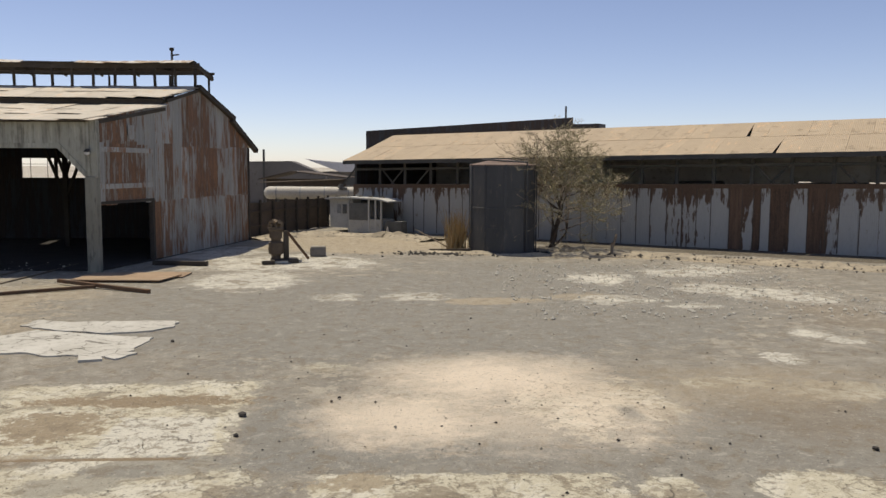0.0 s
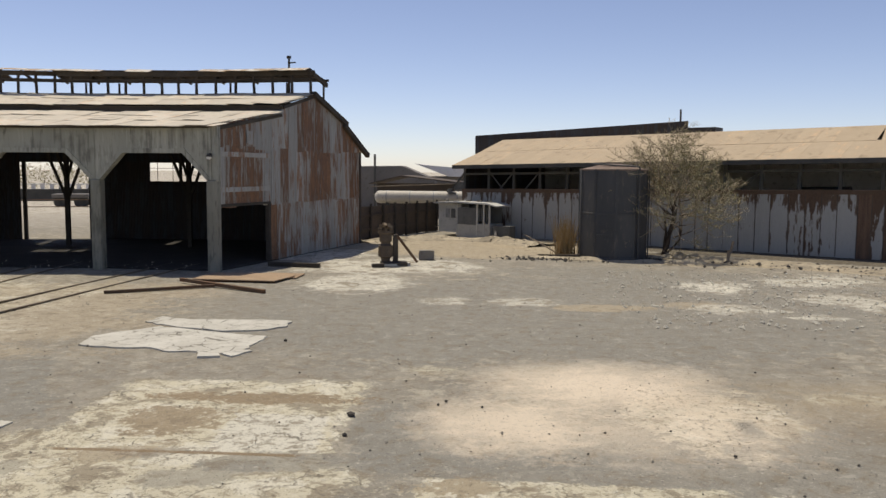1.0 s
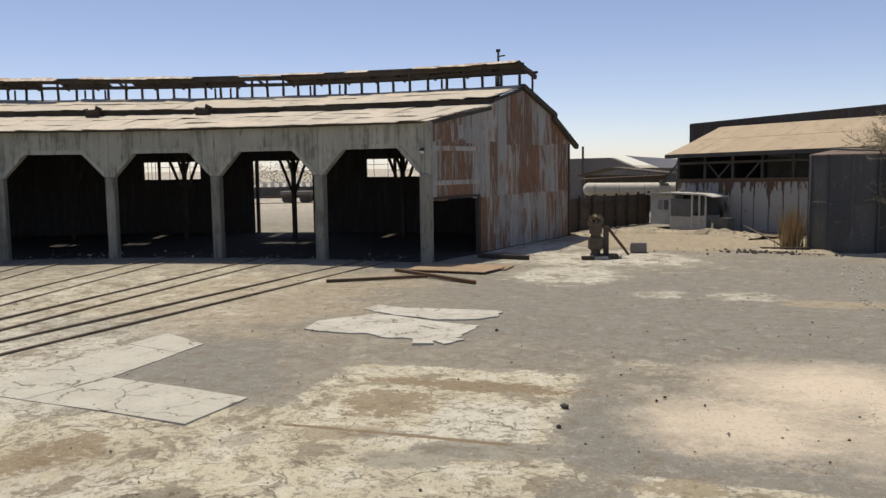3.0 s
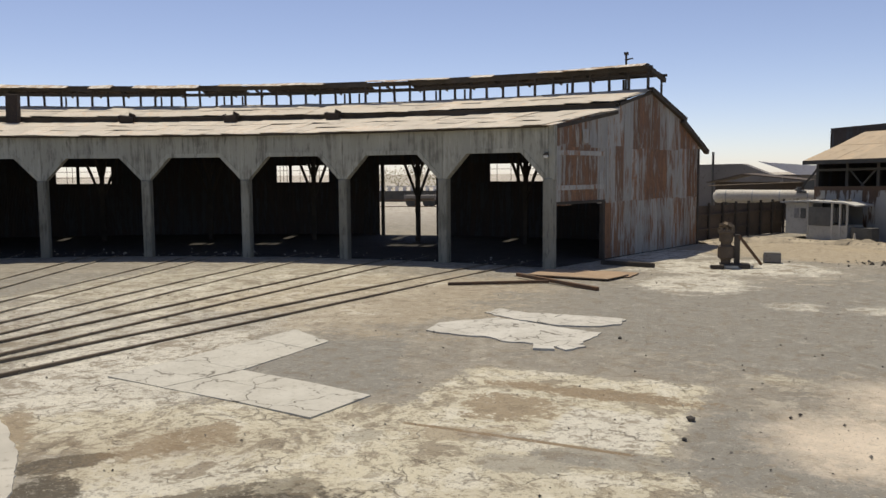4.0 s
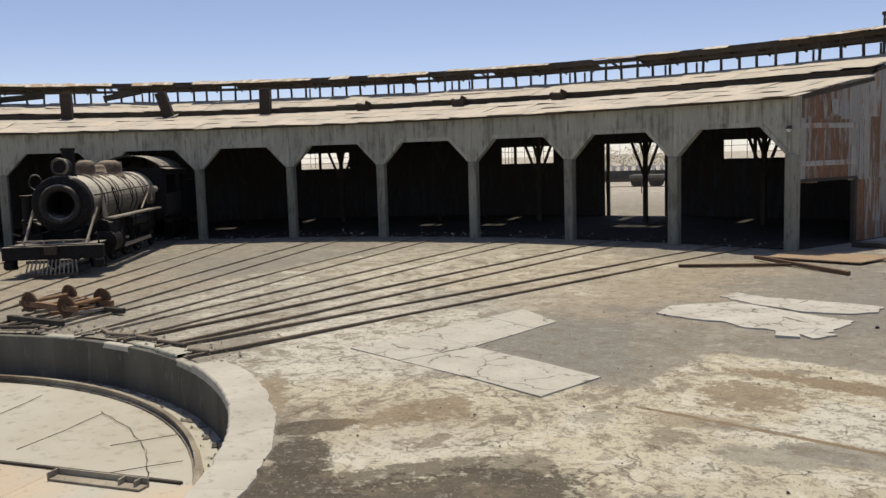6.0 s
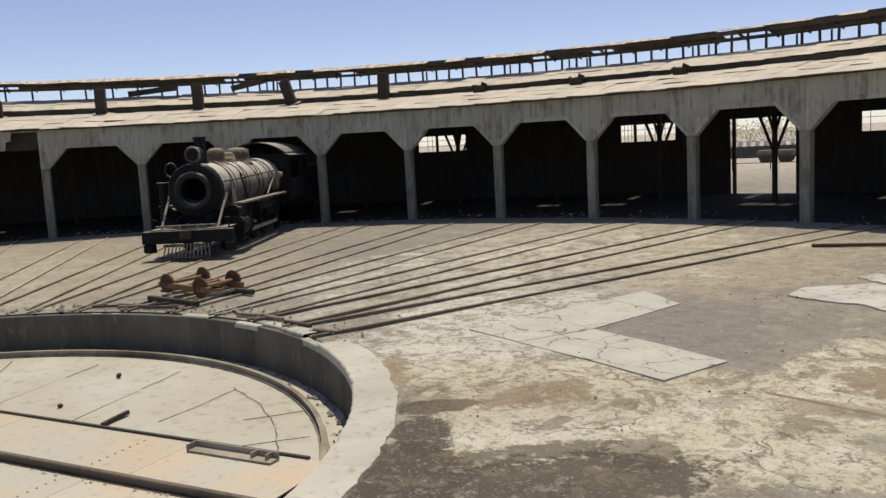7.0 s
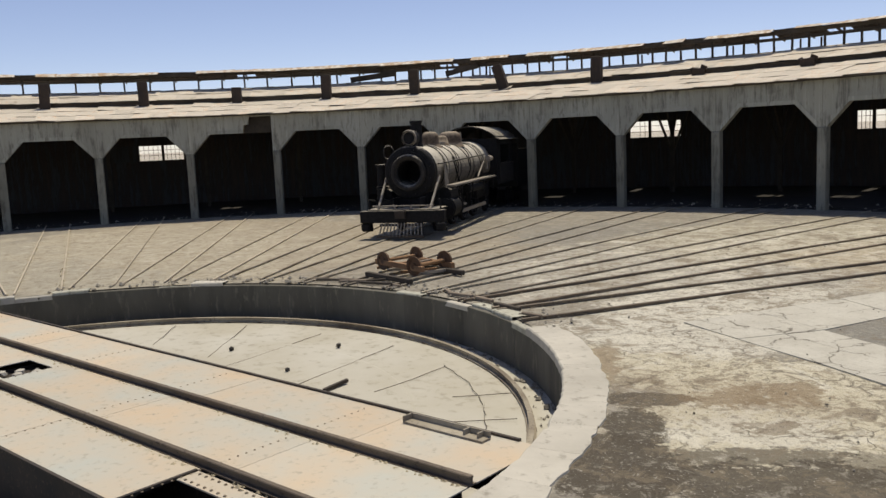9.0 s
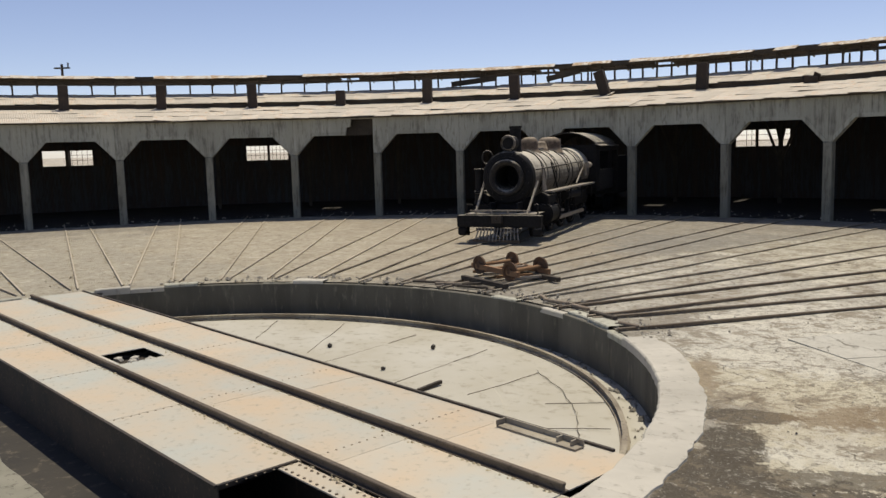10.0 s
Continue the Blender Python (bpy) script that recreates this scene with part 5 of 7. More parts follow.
        bm = bmesh.new()
        prism(bm, [(2.4, 1.72), (2.9, 1.72), (2.5, 2.55), (2.42, 2.55)], s * 0.98 - 0.02, s * 0.98 + 0.02)
        part("bracket_plate", bm, M_PALE, e)
        bm = bmesh.new()
        beam(bm, (7.0, s * 1.05, 1.75), (8.3, s * 1.0, 2.35), 0.05)
        part("rod_brace", bm, M_PALE, e)
        bm = rod(bmesh.new(), (1.75, s * 1.12, 0.92), (2.95, s * 1.12, 0.92), 0.36, n=24)
        box(bm, (2.35, s * 1.1, 1.42), (0.9, 0.5, 0.3))
        part("cylinder", bm, M_LOCO, e, "black steam cylinder")
        bm = bmesh.new()
        beam(bm, (2.9, s * 1.12, 0.92), (4.7, s * 1.1, 0.85), 0.08)
        beam(bm, (4.2, s * 1.08, 0.6), (7.9, s * 1.08, 0.6), 0.09, 0.13)
        part("side_rod", bm, M_PALE, e, "worn steel side rod")
        # air reservoir under the board, valve chest, hangers and sand pipes
        part("air_tank", rod(bmesh.new(), (4.6, s * 1.2, 1.42), (6.9, s * 1.2, 1.42), 0.17, n=16), M_LOCO, e, "black air reservoir under the running board")
        bm = rod(bmesh.new(), (1.8, s * 1.12, 1.42), (2.9, s * 1.12, 1.42), 0.2, n=18)
        for x in (1.8, 2.86):
            rod(bm, (x, s * 1.12, 1.42), (x + 0.06, s * 1.12, 1.42), 0.25, n=18)
            rod(bm, (x, s * 1.12, 0.92), (x + 0.06, s * 1.12, 0.92), 0.41, n=20)
        part("valve_chest", bm, M_LOCO, e, "black piston valve chest")
        for x in (3.3, 4.9, 6.6, 8.3):
            bm = bmesh.new()
            beam(bm, (x, s * 1.3, 1.66), (x, s * 0.75, 1.2), 0.06)
            beam(bm, (x, s * 1.36, 1.68), (x, s * 1.36, 1.15), 0.05)
            part("board_hanger", bm, M_LOCO, e)
        bm = rod(bmesh.new(), (4.0, s * 0.85, 2.7), (4.4, s * 1.0, 1.6), 0.03, n=6)
        rod(bm, (4.4, s * 1.0, 1.6), (4.9, s * 0.72, 0.3), 0.03, n=6)
        part("sand_pipe", bm, M_LOCO, e)
        bm = rod(bmesh.new(), (8.4, s * 1.15, 2.45), (8.9, s * 1.15, 2.45), 0.12, n=12)
        rod(bm, (8.6, s * 1.05, 2.0), (8.6, s * 1.05, 2.5), 0.05, n=8)
        part("injector", bm, M_PALE, e, "dusty injector valve")
        for x, wr in ((2.2, 0.36), (4.3, 0.62), (5.9, 0.62), (7.5, 0.62), (9.6, 0.42)):
            w = part("wheel", lathe(bmesh.new(), [(wr - 0.09, -0.05), (wr + 0.03, -0.05), (wr + 0.03, -0.02), (wr, 0.06), (wr - 0.09, 0.06), (wr - 0.09, -0.05)], 32, pose(x, s * 0.66, wr + 0.1, -90 * s)), M_LOCO, e, "spoked black wheel")
            bm = rod(bmesh.new(), (x, s * 0.58, wr + 0.1), (x, s * 0.78, wr + 0.1), 0.12, n=14)
            for i in range(10):
                a = 2 * math.pi * i / 10
                beam(bm, (x, s * 0.66, wr + 0.1), (x + (wr - 0.06) * math.cos(a), s * 0.66, wr + 0.1 + (wr - 0.06) * math.sin(a)), 0.05, 0.05)
            part("spokes", bm, M_LOCO, w)
        part("frame_plate", box(bmesh.new(), (5.6, s * 0.5, 1.0), (9.4, 0.05, 0.75)), M_LOCO, e)
        bm = bmesh.new()
        for z in (0.35, 0.65):
            box(bm, (0.55, s * 1.35, z), (0.3, 0.3, 0.04))
        box(bm, (0.66, s * 1.35, 0.6), (0.03, 0.3, 0.7))
        part("step", bm, M_LOCO, e, "hanging iron step")
        bm = rod(bmesh.new(), (0.7, s * 1.3, 1.02), (0.7, s * 1.3, 1.35), 0.03, n=8)
        rod(bm, (0.7, s * 1.3, 1.35), (0.85, s * 1.15, 1.3), 0.03, n=8)
        part("lamp_iron", bm, M_LOCO, e)
    # buffer beam, front deck, pilot
    part("buffer_beam", box(bmesh.new(), (0.42, 0, 0.78), (0.26, 3.05, 0.42), bevel=0.02), M_LOCO, e, "black timber buffer beam")
    for y in (-1.36, 1.36):
        part("beam_end", box(bmesh.new(), (0.42, y, 0.42), (0.22, 0.32, 0.3), bevel=0.06), M_LOCO, e)
    part("front_deck", box(bmesh.new(), (1.0, 0, 1.0), (1.1, 2.6, 0.04)), M_LOCO, e, "black front deck")
    bm = bmesh.new()
    box(bm, (0.24, 0, 0.86), (0.25, 0.36, 0.26))
    rod(bm, (0.1, 0.06, 0.9), (0.3, 0, 0.88), 0.07, n=8)
    part("coupler", bm, M_IRON, e, "worn coupler")
    pil = part("pilot", box(bmesh.new(), (0.1, 0, 0.12), (0.1, 1.7, 0.09)), M_IRON, e, "slatted iron pilot")
    part("pilot_rail", box(bmesh.new(), (0.3, 0, 0.5), (0.08, 1.6, 0.08)), M_IRON, pil)
    for i in range(13):
        y = -0.78 + i * 0.13
        bm = bmesh.new()
        beam(bm, (0.02 + 0.1 * abs(y), y, 0.12), (0.28, y * 0.9, 0.56), 0.035)
        part("pilot_bar", bm, M_PALE, pil)
    part("firebox", box(bmesh.new(), (8.6, 0, 1.45), (2.2, 1.7, 1.3), bevel=0.05), M_LOCO, e, "black firebox below the boiler")
    bm = rod(bmesh.new(), (1.9, 1.25, 1.75), (1.9, 1.25, 2.5), 0.16, n=14)
    rod(bm, (1.9, 1.25, 1.3), (1.9, 1.25, 1.65), 0.19, n=14)
    for z in (1.28, 1.68, 2.48):
        rod(bm, (1.9, 1.25, z), (1.9, 1.25, z + 0.06), 0.22, n=14)
    part("air_pump", bm, M_LOCO, e, "black steam air pump")
    bm = bmesh.new()
    for y in (-0.9, -0.3, 0.3, 0.9):
        rod(bm, (0.5, y, 1.04), (0.5, y, 1.16), 0.04, n=8)
    rod(bm, (0.5, -1.1, 1.14), (0.5, 1.1, 1.14), 0.022, n=8)
    part("deck_rail", bm, M_PALE, e, "low bleached rail on the front deck")
    # cab with its curved roof, and the tender behind
    cab = part("cab", box(bmesh.new(), (9.75, 0, 2.35), (0.05, 2.5, 1.9)), M_LOCO, e, "black open cab with a roof edge painted sunlit pale")
    for s in (-1, 1):
        bm = bmesh.new()
        prism(bm, [(9.75, 1.25), (13.2, 1.25), (13.2, 2.15), (12.9, 2.15), (12.9, 3.3), (9.75, 3.3), (9.75, 3.0), (12.2, 3.0), (12.2, 2.2), (10.4, 2.2), (10.4, 3.0), (9.75, 3.0)], s * 1.25 - 0.02, s * 1.25 + 0.02)
        part("cab_side", bm, M_LOCO, cab)
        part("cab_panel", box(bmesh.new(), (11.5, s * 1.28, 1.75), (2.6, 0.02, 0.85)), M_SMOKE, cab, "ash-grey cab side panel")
        # pale strip paints the sunlit edge of the black roof
        part("cab_eave", box(bmesh.new(), (11.5, s * 1.36, 3.28), (3.9, 0.28, 0.03), Matrix.Translation((11.5, s * 1.36, 3.28)) @ Matrix.Rotation(radians(-s * 18), 4, "X") @ Matrix.Translation((-11.5, -s * 1.36, -3.28))), M_PALE, cab, "pale eave strip painted as a sunlit edge")
    pts = [(2.0 * math.sin(radians(a)), 1.86 + 2.0 * math.cos(radians(a))) for a in range(-40, 41, 8)]
    bm = bmesh.new()
    top = [[bm.verts.new((x, y, z + dz)) for y, z in pts] for x, dz in ((9.4, 0), (13.6, 0), (13.6, -0.05), (9.4, -0.05))]
    for a, b in ((0, 1), (1, 2), (2, 3), (3, 0)):
        for i in range(len(pts) - 1):
            bm.faces.new((top[a][i], top[a][i + 1], top[b][i + 1], top[b][i]))
    part("cab_roof", bm, M_SMOKE, cab, "curved ash-grey sheet roof, dusty and painted paler on top")
    bm = bmesh.new()
    prism(bm, [(13.9, 0.9), (17.6, 0.9), (17.6, 2.7), (14.2, 2.7), (13.9, 3.0)], -1.3, 1.3)
    part("tender_tank", bm, M_LOCO, e, "black tender tank standing in the shed")
    for x in (14.4, 15.3, 16.2, 17.1):
        for s in (-1, 1):
            part("tender_wheel", lathe(bmesh.new(), [(0.0, 0.05), (0.4, 0.05), (0.45, -0.05), (0, -0.05)], 24, pose(x, s * 0.66, 0.45, -90 * s)), M_LOCO, e)
    return e


locomotive()


# ---- loose running gear beside the pit ----
def bogie():
    A, B, Cc, D = Vector((-20.48, 7.76, 0)), Vector((-18.72, 8.07, 0)), Vector((-19.25, 9.35, 0)), Vector((-20.9, 9.1, 0))
    o = (A + B + Cc + D) / 4
    b = thing("bogie_frame", "rusty stripped bogie with two wheelsets lying on timbers by the pit", "bogie", Matrix.Translation(o + Vector((0.22, -0.3, 0))) @ Matrix.Scale(0.8, 4))
    rnd = random.Random(8)
    for p, q in ((A, D), (B, Cc)):
        p, q = p - o + Vector((0, 0, 0.40)), q - o + Vector((0, 0, 0.40))
        ax = part("axle", rod(bmesh.new(), p, q, 0.06, n=10), M_BOGIE, b, "rust-orange axle")
        d = (q - p).normalized()
        for w in (p, q):
            f = Matrix.Translation(w) @ d.to_track_quat("Z", "Y").to_matrix().to_4x4()
            part("wheel", lathe(bmesh.new(), [(0, 0.07), (0.09, 0.07), (0.1, 0.03), (0.21, 0.02), (0.22, 0.05), (0.27, 0.045), (0.3, -0.03), (0.3, -0.05), (0.21, -0.05), (0.2, -0.02), (0.1, -0.03), (0.09, -0.07), (0, -0.07)], 26, f), M_STEEL_RUST, ax, "small flanged iron wheel")
    for p, q, z in ((A, B, 0.34), (D, Cc, 0.27)):
        e = (q - p).normalized() * 0.45
        bm = bmesh.new()
        beam(bm, p - o - e + Vector((0, 0, z)), q - o + e + Vector((0, 0, z)), 0.12, 0.16)
        part("side_frame", bm, M_BOGIE, b, "rust-orange side bar")
    for u in (0.3, 0.5, 0.72):
        p, q = A.lerp(B, u) - o, D.lerp(Cc, u) - o
        bm = bmesh.new()
        beam(bm, p + Vector((0, 0, 0.3)), q + Vector((0, 0, 0.3)), 0.16, 0.1)
        part("cross_bar", bm, M_BOGIE if u != 0.5 else M_TIMBER, b)
    for i, (u, v) in enumerate(((-0.25, 0.2), (0.1, 0.55), (0.55, 0.95), (0.85, 1.2))):
        p, q = A.lerp(B, u) - o, D.lerp(Cc, v) - o
        bm = bmesh.new()
        beam(bm, p + Vector((0, 0, 0.12)), q + (q - p) * 0.12 + Vector((0, 0, 0.14)), 0.1, 0.08)
        part("loose_bar", bm, M_PALE if i % 2 else M_BOGIE, b, "bleached flat bar")
    n = Vector((-20.03, 7.0, 0.11)) - o, Vector((-17.63, 7.52, 0.11)) - o
    for i in range(2):
        off = Vector((-0.7, 1.9, 0)) * i
        bm = bmesh.new()
        beam(bm, n[0] + off, n[1] + off + Vector((rnd.uniform(-0.2, 0.2), 0, 0)), 0.15, 0.15, 0.01)
        part("timber", bm, M_DARKTIMBER if i != 2 else M_TIMBER, b, "dark squared timber")
    return b


M_BOGIE = worn("orange_rust", (0.30, 0.17, 0.085), (0.22, 0.12, 0.065), (0.12, 0.07, 0.045), 2, 18, 0.85)
bogie()

# ---- old sleepers and bars left on the pit's rim ----
def rim_timber(a, r, length, turn, w, m, label):
    bm = bmesh.new()
    beam(bm, (-length / 2, 0, 0), (length / 2, 0.03, 0.01), w, w * 0.8, 0.012)
    return alone("loose_timber", bm, m, label, "timber", Matrix.Translation(polar(r, radians(a), w * 0.4 + 0.02)) @ Matrix.Rotation(radians(a + turn), 4, "Z"), group="timbers on the pit's rim")


for a, r, length, turn, w in ((38, 8.95, 0.9, 4, 0.07), (36, 9.15, 0.6, -18, 0.06), (34, 8.9, 0.7, 12, 0.08), (31, 9.2, 0.8, 40, 0.07), (29, 8.85, 0.9, 3, 0.08), (26, 8.9, 0.6, -20, 0.06), (41, 9.1, 0.5, 25, 0.06), (11, 8.8, 0.7, 6, 0.09), (6, 8.85, 0.6, -4, 0.09), (0, 8.8, 0.8, 5, 0.1), (-6, 8.85, 0.5, 15, 0.08), (15, 8.95, 0.5, -30, 0.07)):
    rim_timber(a, r, length, turn, w, M_TIMBER if length < 0.75 else M_DARKTIMBER, "grey weathered timber lying on the pit's rim" if length < 0.75 else "dark old sleeper lying on the pit's rim")


# ---- long shed with the tan roof, and the darker shed behind it ----
SHED = Vector((-0.9, 45.6, 0))
SHED_TURN = radians(-31.96)
M_SHEET_DEEP = sheet_iron("deep_rusted_sheet", (0.30, 0.28, 0.24), (0.085, 0.048, 0.03), (0.17, 0.095, 0.055), 0.93)
M_ZINC_PALE = streaked("pale_zinc_sheet", (0.40, 0.39, 0.355), (0.13, 0.082, 0.052), 0.04)
M_FENCE = worn("rusty_fence_iron", (0.085, 0.068, 0.053), (0.12, 0.088, 0.065), (0.05, 0.042, 0.036), 0.8, 9, 0.85)
M_ZINC_RUST = streaked("rust_streaked_sheet", (0.40, 0.385, 0.345), (0.125, 0.074, 0.045), 0.16)
M_FARWALL = worn("grey_far_wall", (0.17, 0.155, 0.14), (0.21, 0.19, 0.17), (0.12, 0.105, 0.09), 0.5, 4, 0.9)
# rear wall colour raised to stand for daylight falling on it
M_REAR = worn("daylit_rear_wall", (0.62, 0.60, 0.55), (0.52, 0.50, 0.45), (0.36, 0.33, 0.28), 0.5, 4, 0.9)
M_OLIVE = worn("dark_paint_steel", (0.055, 0.055, 0.05), (0.085, 0.08, 0.07), (0.12, 0.085, 0.06), 1.4, 15, 0.7)


def long_shed():
    rnd = random.Random(31)
    sh = thing("long_shed", "long open-sided shed of zinc sheets with a dusty tan roof", "shed", Matrix.Translation(SHED) @ Matrix.Rotation(SHED_TURN, 4, "Z"))
    S0, S1, DEEP = -2.3, 33.0, 9.0

    def up(s):
        return 0.0155 * (s + 2.3)
    # front wall sheets: a long run of zinc, then a rusted stretch, then zinc again
    rust_run = [(0.53, "R"), (0.47, "M"), (0.3, "R"), (0.36, "G"), (0.8, "R"), (0.72, "G"), (0.7, "R"), (0.5, "M")]
    s = S0
    while s < S1:
        w, code = rnd.uniform(0.62, 0.8), "M" if rnd.random() < 0.09 else "G"
        if 17.2 < s + w < 18.2 and rust_run:
            w = max(0.3, 17.98 - s)
        elif s > 17.9 and rust_run:
            w, code = rust_run.pop(0)
        m = {"G": M_ZINC_PALE, "M": M_ZINC_RUST, "R": M_SHEET_DEEP}[code]
        d = rnd.uniform(0, 0.03)
        part("wall_sheet", box(bmesh.new(), (w / 2, 0, 1.2 + up(s) / 2), (w + 0.02, 0.012, 2.4 + up(s))), m, sh, {"G": "upright pale zinc sheet", "M": "upright zinc sheet streaked with rust", "R": "upright sheet rusted dark brown"}[code], pose(s, -d, 0, 0, rnd.uniform(-0.5, 0.5), 0))
        part("lap_strip", box(bmesh.new(), (s, -d - 0.012, 1.2 + up(s) / 2), (0.03, 0.012, 2.3 + up(s))), M_FENCE, sh)
        s += w
    part("wall_rail", prism(bmesh.new(), [(S0, 2.36), (S1, 2.36 + up(S1)), (S1, 2.56 + up(S1)), (S0, 2.56)], -0.05, 0.06), M_ZINC_RUST, sh, "rusty sheet flashing over the wall")
    # posts, braces, rails of the open band
    s = S0 + 0.1
    while s < S1:
        part("post", box(bmesh.new(), (s, 0.1, 1.98 + up(s) / 2), (0.14, 0.14, 3.95 + up(s))), M_OLIVE, sh)
        if rnd.random() < 0.75:
            bm = bmesh.new()
            beam(bm, (s, 0.12, 3.5 + up(s)), (s + rnd.choice((-0.9, 0.9, 1.1)), 0.12, 2.55 + up(s)), 0.08)
            part("brace", bm, M_OLIVE, sh)
        s += 1.62
    for z, w, h in ((3.38, 0.1, 0.12), (3.84, 0.2, 0.2)):
        bm = bmesh.new()
        beam(bm, (S0, 0.05, z), (S1, 0.05, z + up(S1)), w, h)
        part("wall_beam", bm, M_OLIVE, sh)
    # dark far side, with slots of daylight, floor to roof
    for s0, s1 in ((S0, 19.7), (20.3, 23.0), (24.6, S1)):
        part("rear_wall", box(bmesh.new(), ((s0 + s1) / 2, DEEP, 2.2), (s1 - s0, 0.05, 4.4)), M_REAR, sh)
    for s0, s1 in ((19.7, 20.3), (23.0, 24.6)):
        part("rear_wall", box(bmesh.new(), ((s0 + s1) / 2, DEEP, 1.32), (s1 - s0, 0.05, 2.64)), M_REAR, sh)
        part("rear_wall", box(bmesh.new(), ((s0 + s1) / 2, DEEP, 3.64), (s1 - s0, 0.05, 1.5)), M_REAR, sh)
    part("side_wall", prism(bmesh.new(), [(0.05, 0), (DEEP, 0), (DEEP, 3.9), (4.1, 5.3), (0.05, 3.85)], -0.03, 0.03), M_SHEET_DARK, sh, "", Matrix.Translation((S0 + 0.05, 0, 0)) @ Matrix.Rotation(math.pi / 2, 4, "Z"))
    # roof, two rows of sheets on the front slope
    s, gone = S0 - 0.15, 18.3
    while s < S1:
        w = 0.86
        for j, (o0, z0, o1, z1) in enumerate(((-0.8, 3.86, 2.0, 4.68), (1.9, 4.655, 4.3, 5.42))):
            a, b = s - 0.01, s + w + 0.02
            slip = 0.2 if j == 1 and abs(s - gone) < 0.45 else 0.0
            skew = 0.16 if j == 0 and gone - 1 < s < gone + 1.2 else 0.0
            z = 0.006 * rnd.random() + 0.006 * j
            sheet("roof_sheet", (a - skew + slip, o0 + slip * 0.6, z0 + up(a) + z), (b - skew, o0, z0 + up(b) + z + rnd.uniform(0, 0.012)), (b, o1, z1 + up(b) + z), (a, o1, z1 + up(a) + z), 0.012, M_ROOF_TAN, sh)
        s += w
    sheet("rear_roof", (S0 - 0.15, 4.3, 5.42), (S1, 4.3, 5.42 + up(S1)), (S1, DEEP + 0.6, 3.9 + up(S1)), (S0 - 0.15, DEEP + 0.6, 3.9), 0.03, M_ROOF_TAN, sh)
    for o, z in ((-0.7, 3.78), (0.8, 4.2), (2.4, 4.7), (4.1, 5.25)):
        bm = bmesh.new()
        beam(bm, (S0, o, z), (S1, o, z + up(S1)), 0.09, 0.12)
        part("purlin", bm, M_OLIVE, sh)
    part("eave_fascia", prism(bmesh.new(), [(S0 - 0.15, 3.66), (S1, 3.66 + up(S1)), (S1, 3.86 + up(S1)), (S0 - 0.15, 3.86)], -0.84, -0.8), M_OLIVE, sh, "dark eave board")
    # machines stored inside
    for s, L in ((14.8, 2.3), (20.3, 3.0)):
        bm = rod(bmesh.new(), (s, 3.0, 2.6), (s + L, 3.0, 2.65), 0.32, n=16)
        part("stored_tank", bm, M_OLIVE, sh, "dark cylinder stored behind the wall")
        part("stored_tank_stand", box(bmesh.new(), (s + L / 2, 3.0, 1.15), (L * 0.8, 0.8, 2.3)), M_OLIVE, sh)
    return sh


def dark_shed():
    sh = thing("dark_shed", "darker tall shed wall rising behind the tan roof", "shed", Matrix.Translation(SHED) @ Matrix.Rotation(SHED_TURN, 4, "Z"))
    s = -8.3
    i = 0
    while s < 6.3:
        z = 6.0 + 0.037 * (s + 8.3)
        y = 9.8 + 0.004 * (i % 3)
        part("wall_sheet", prism(bmesh.new(), [(s, 0), (s + 0.86, 0), (s + 0.86, z + 0.032), (s, z)], y, y + 0.02), M_SHEET_DARK, sh)
        s += 0.84
        i += 1
    part("side_wall", box(bmesh.new(), (-8.28, 11.6, 2.95), (0.06, 3.6, 5.9)), M_SHEET_DARK, sh)
    part("roof", box(bmesh.new(), (-1.0, 11.7, 5.8), (14.6, 3.9, 0.06)), M_SHEET_DARK, sh)
    part("low_roof", box(bmesh.new(), (7.6, 10.2, 5.9), (1.9, 1.2, 0.5)), M_SHEET_DARK, sh)
    part("vent_pole", rod(bmesh.new(), (6.3, 10, 5.5), (6.3, 10, 7.25), 0.06, n=8), M_OLIVE, sh)
    return sh


long_shed()
dark_shed()


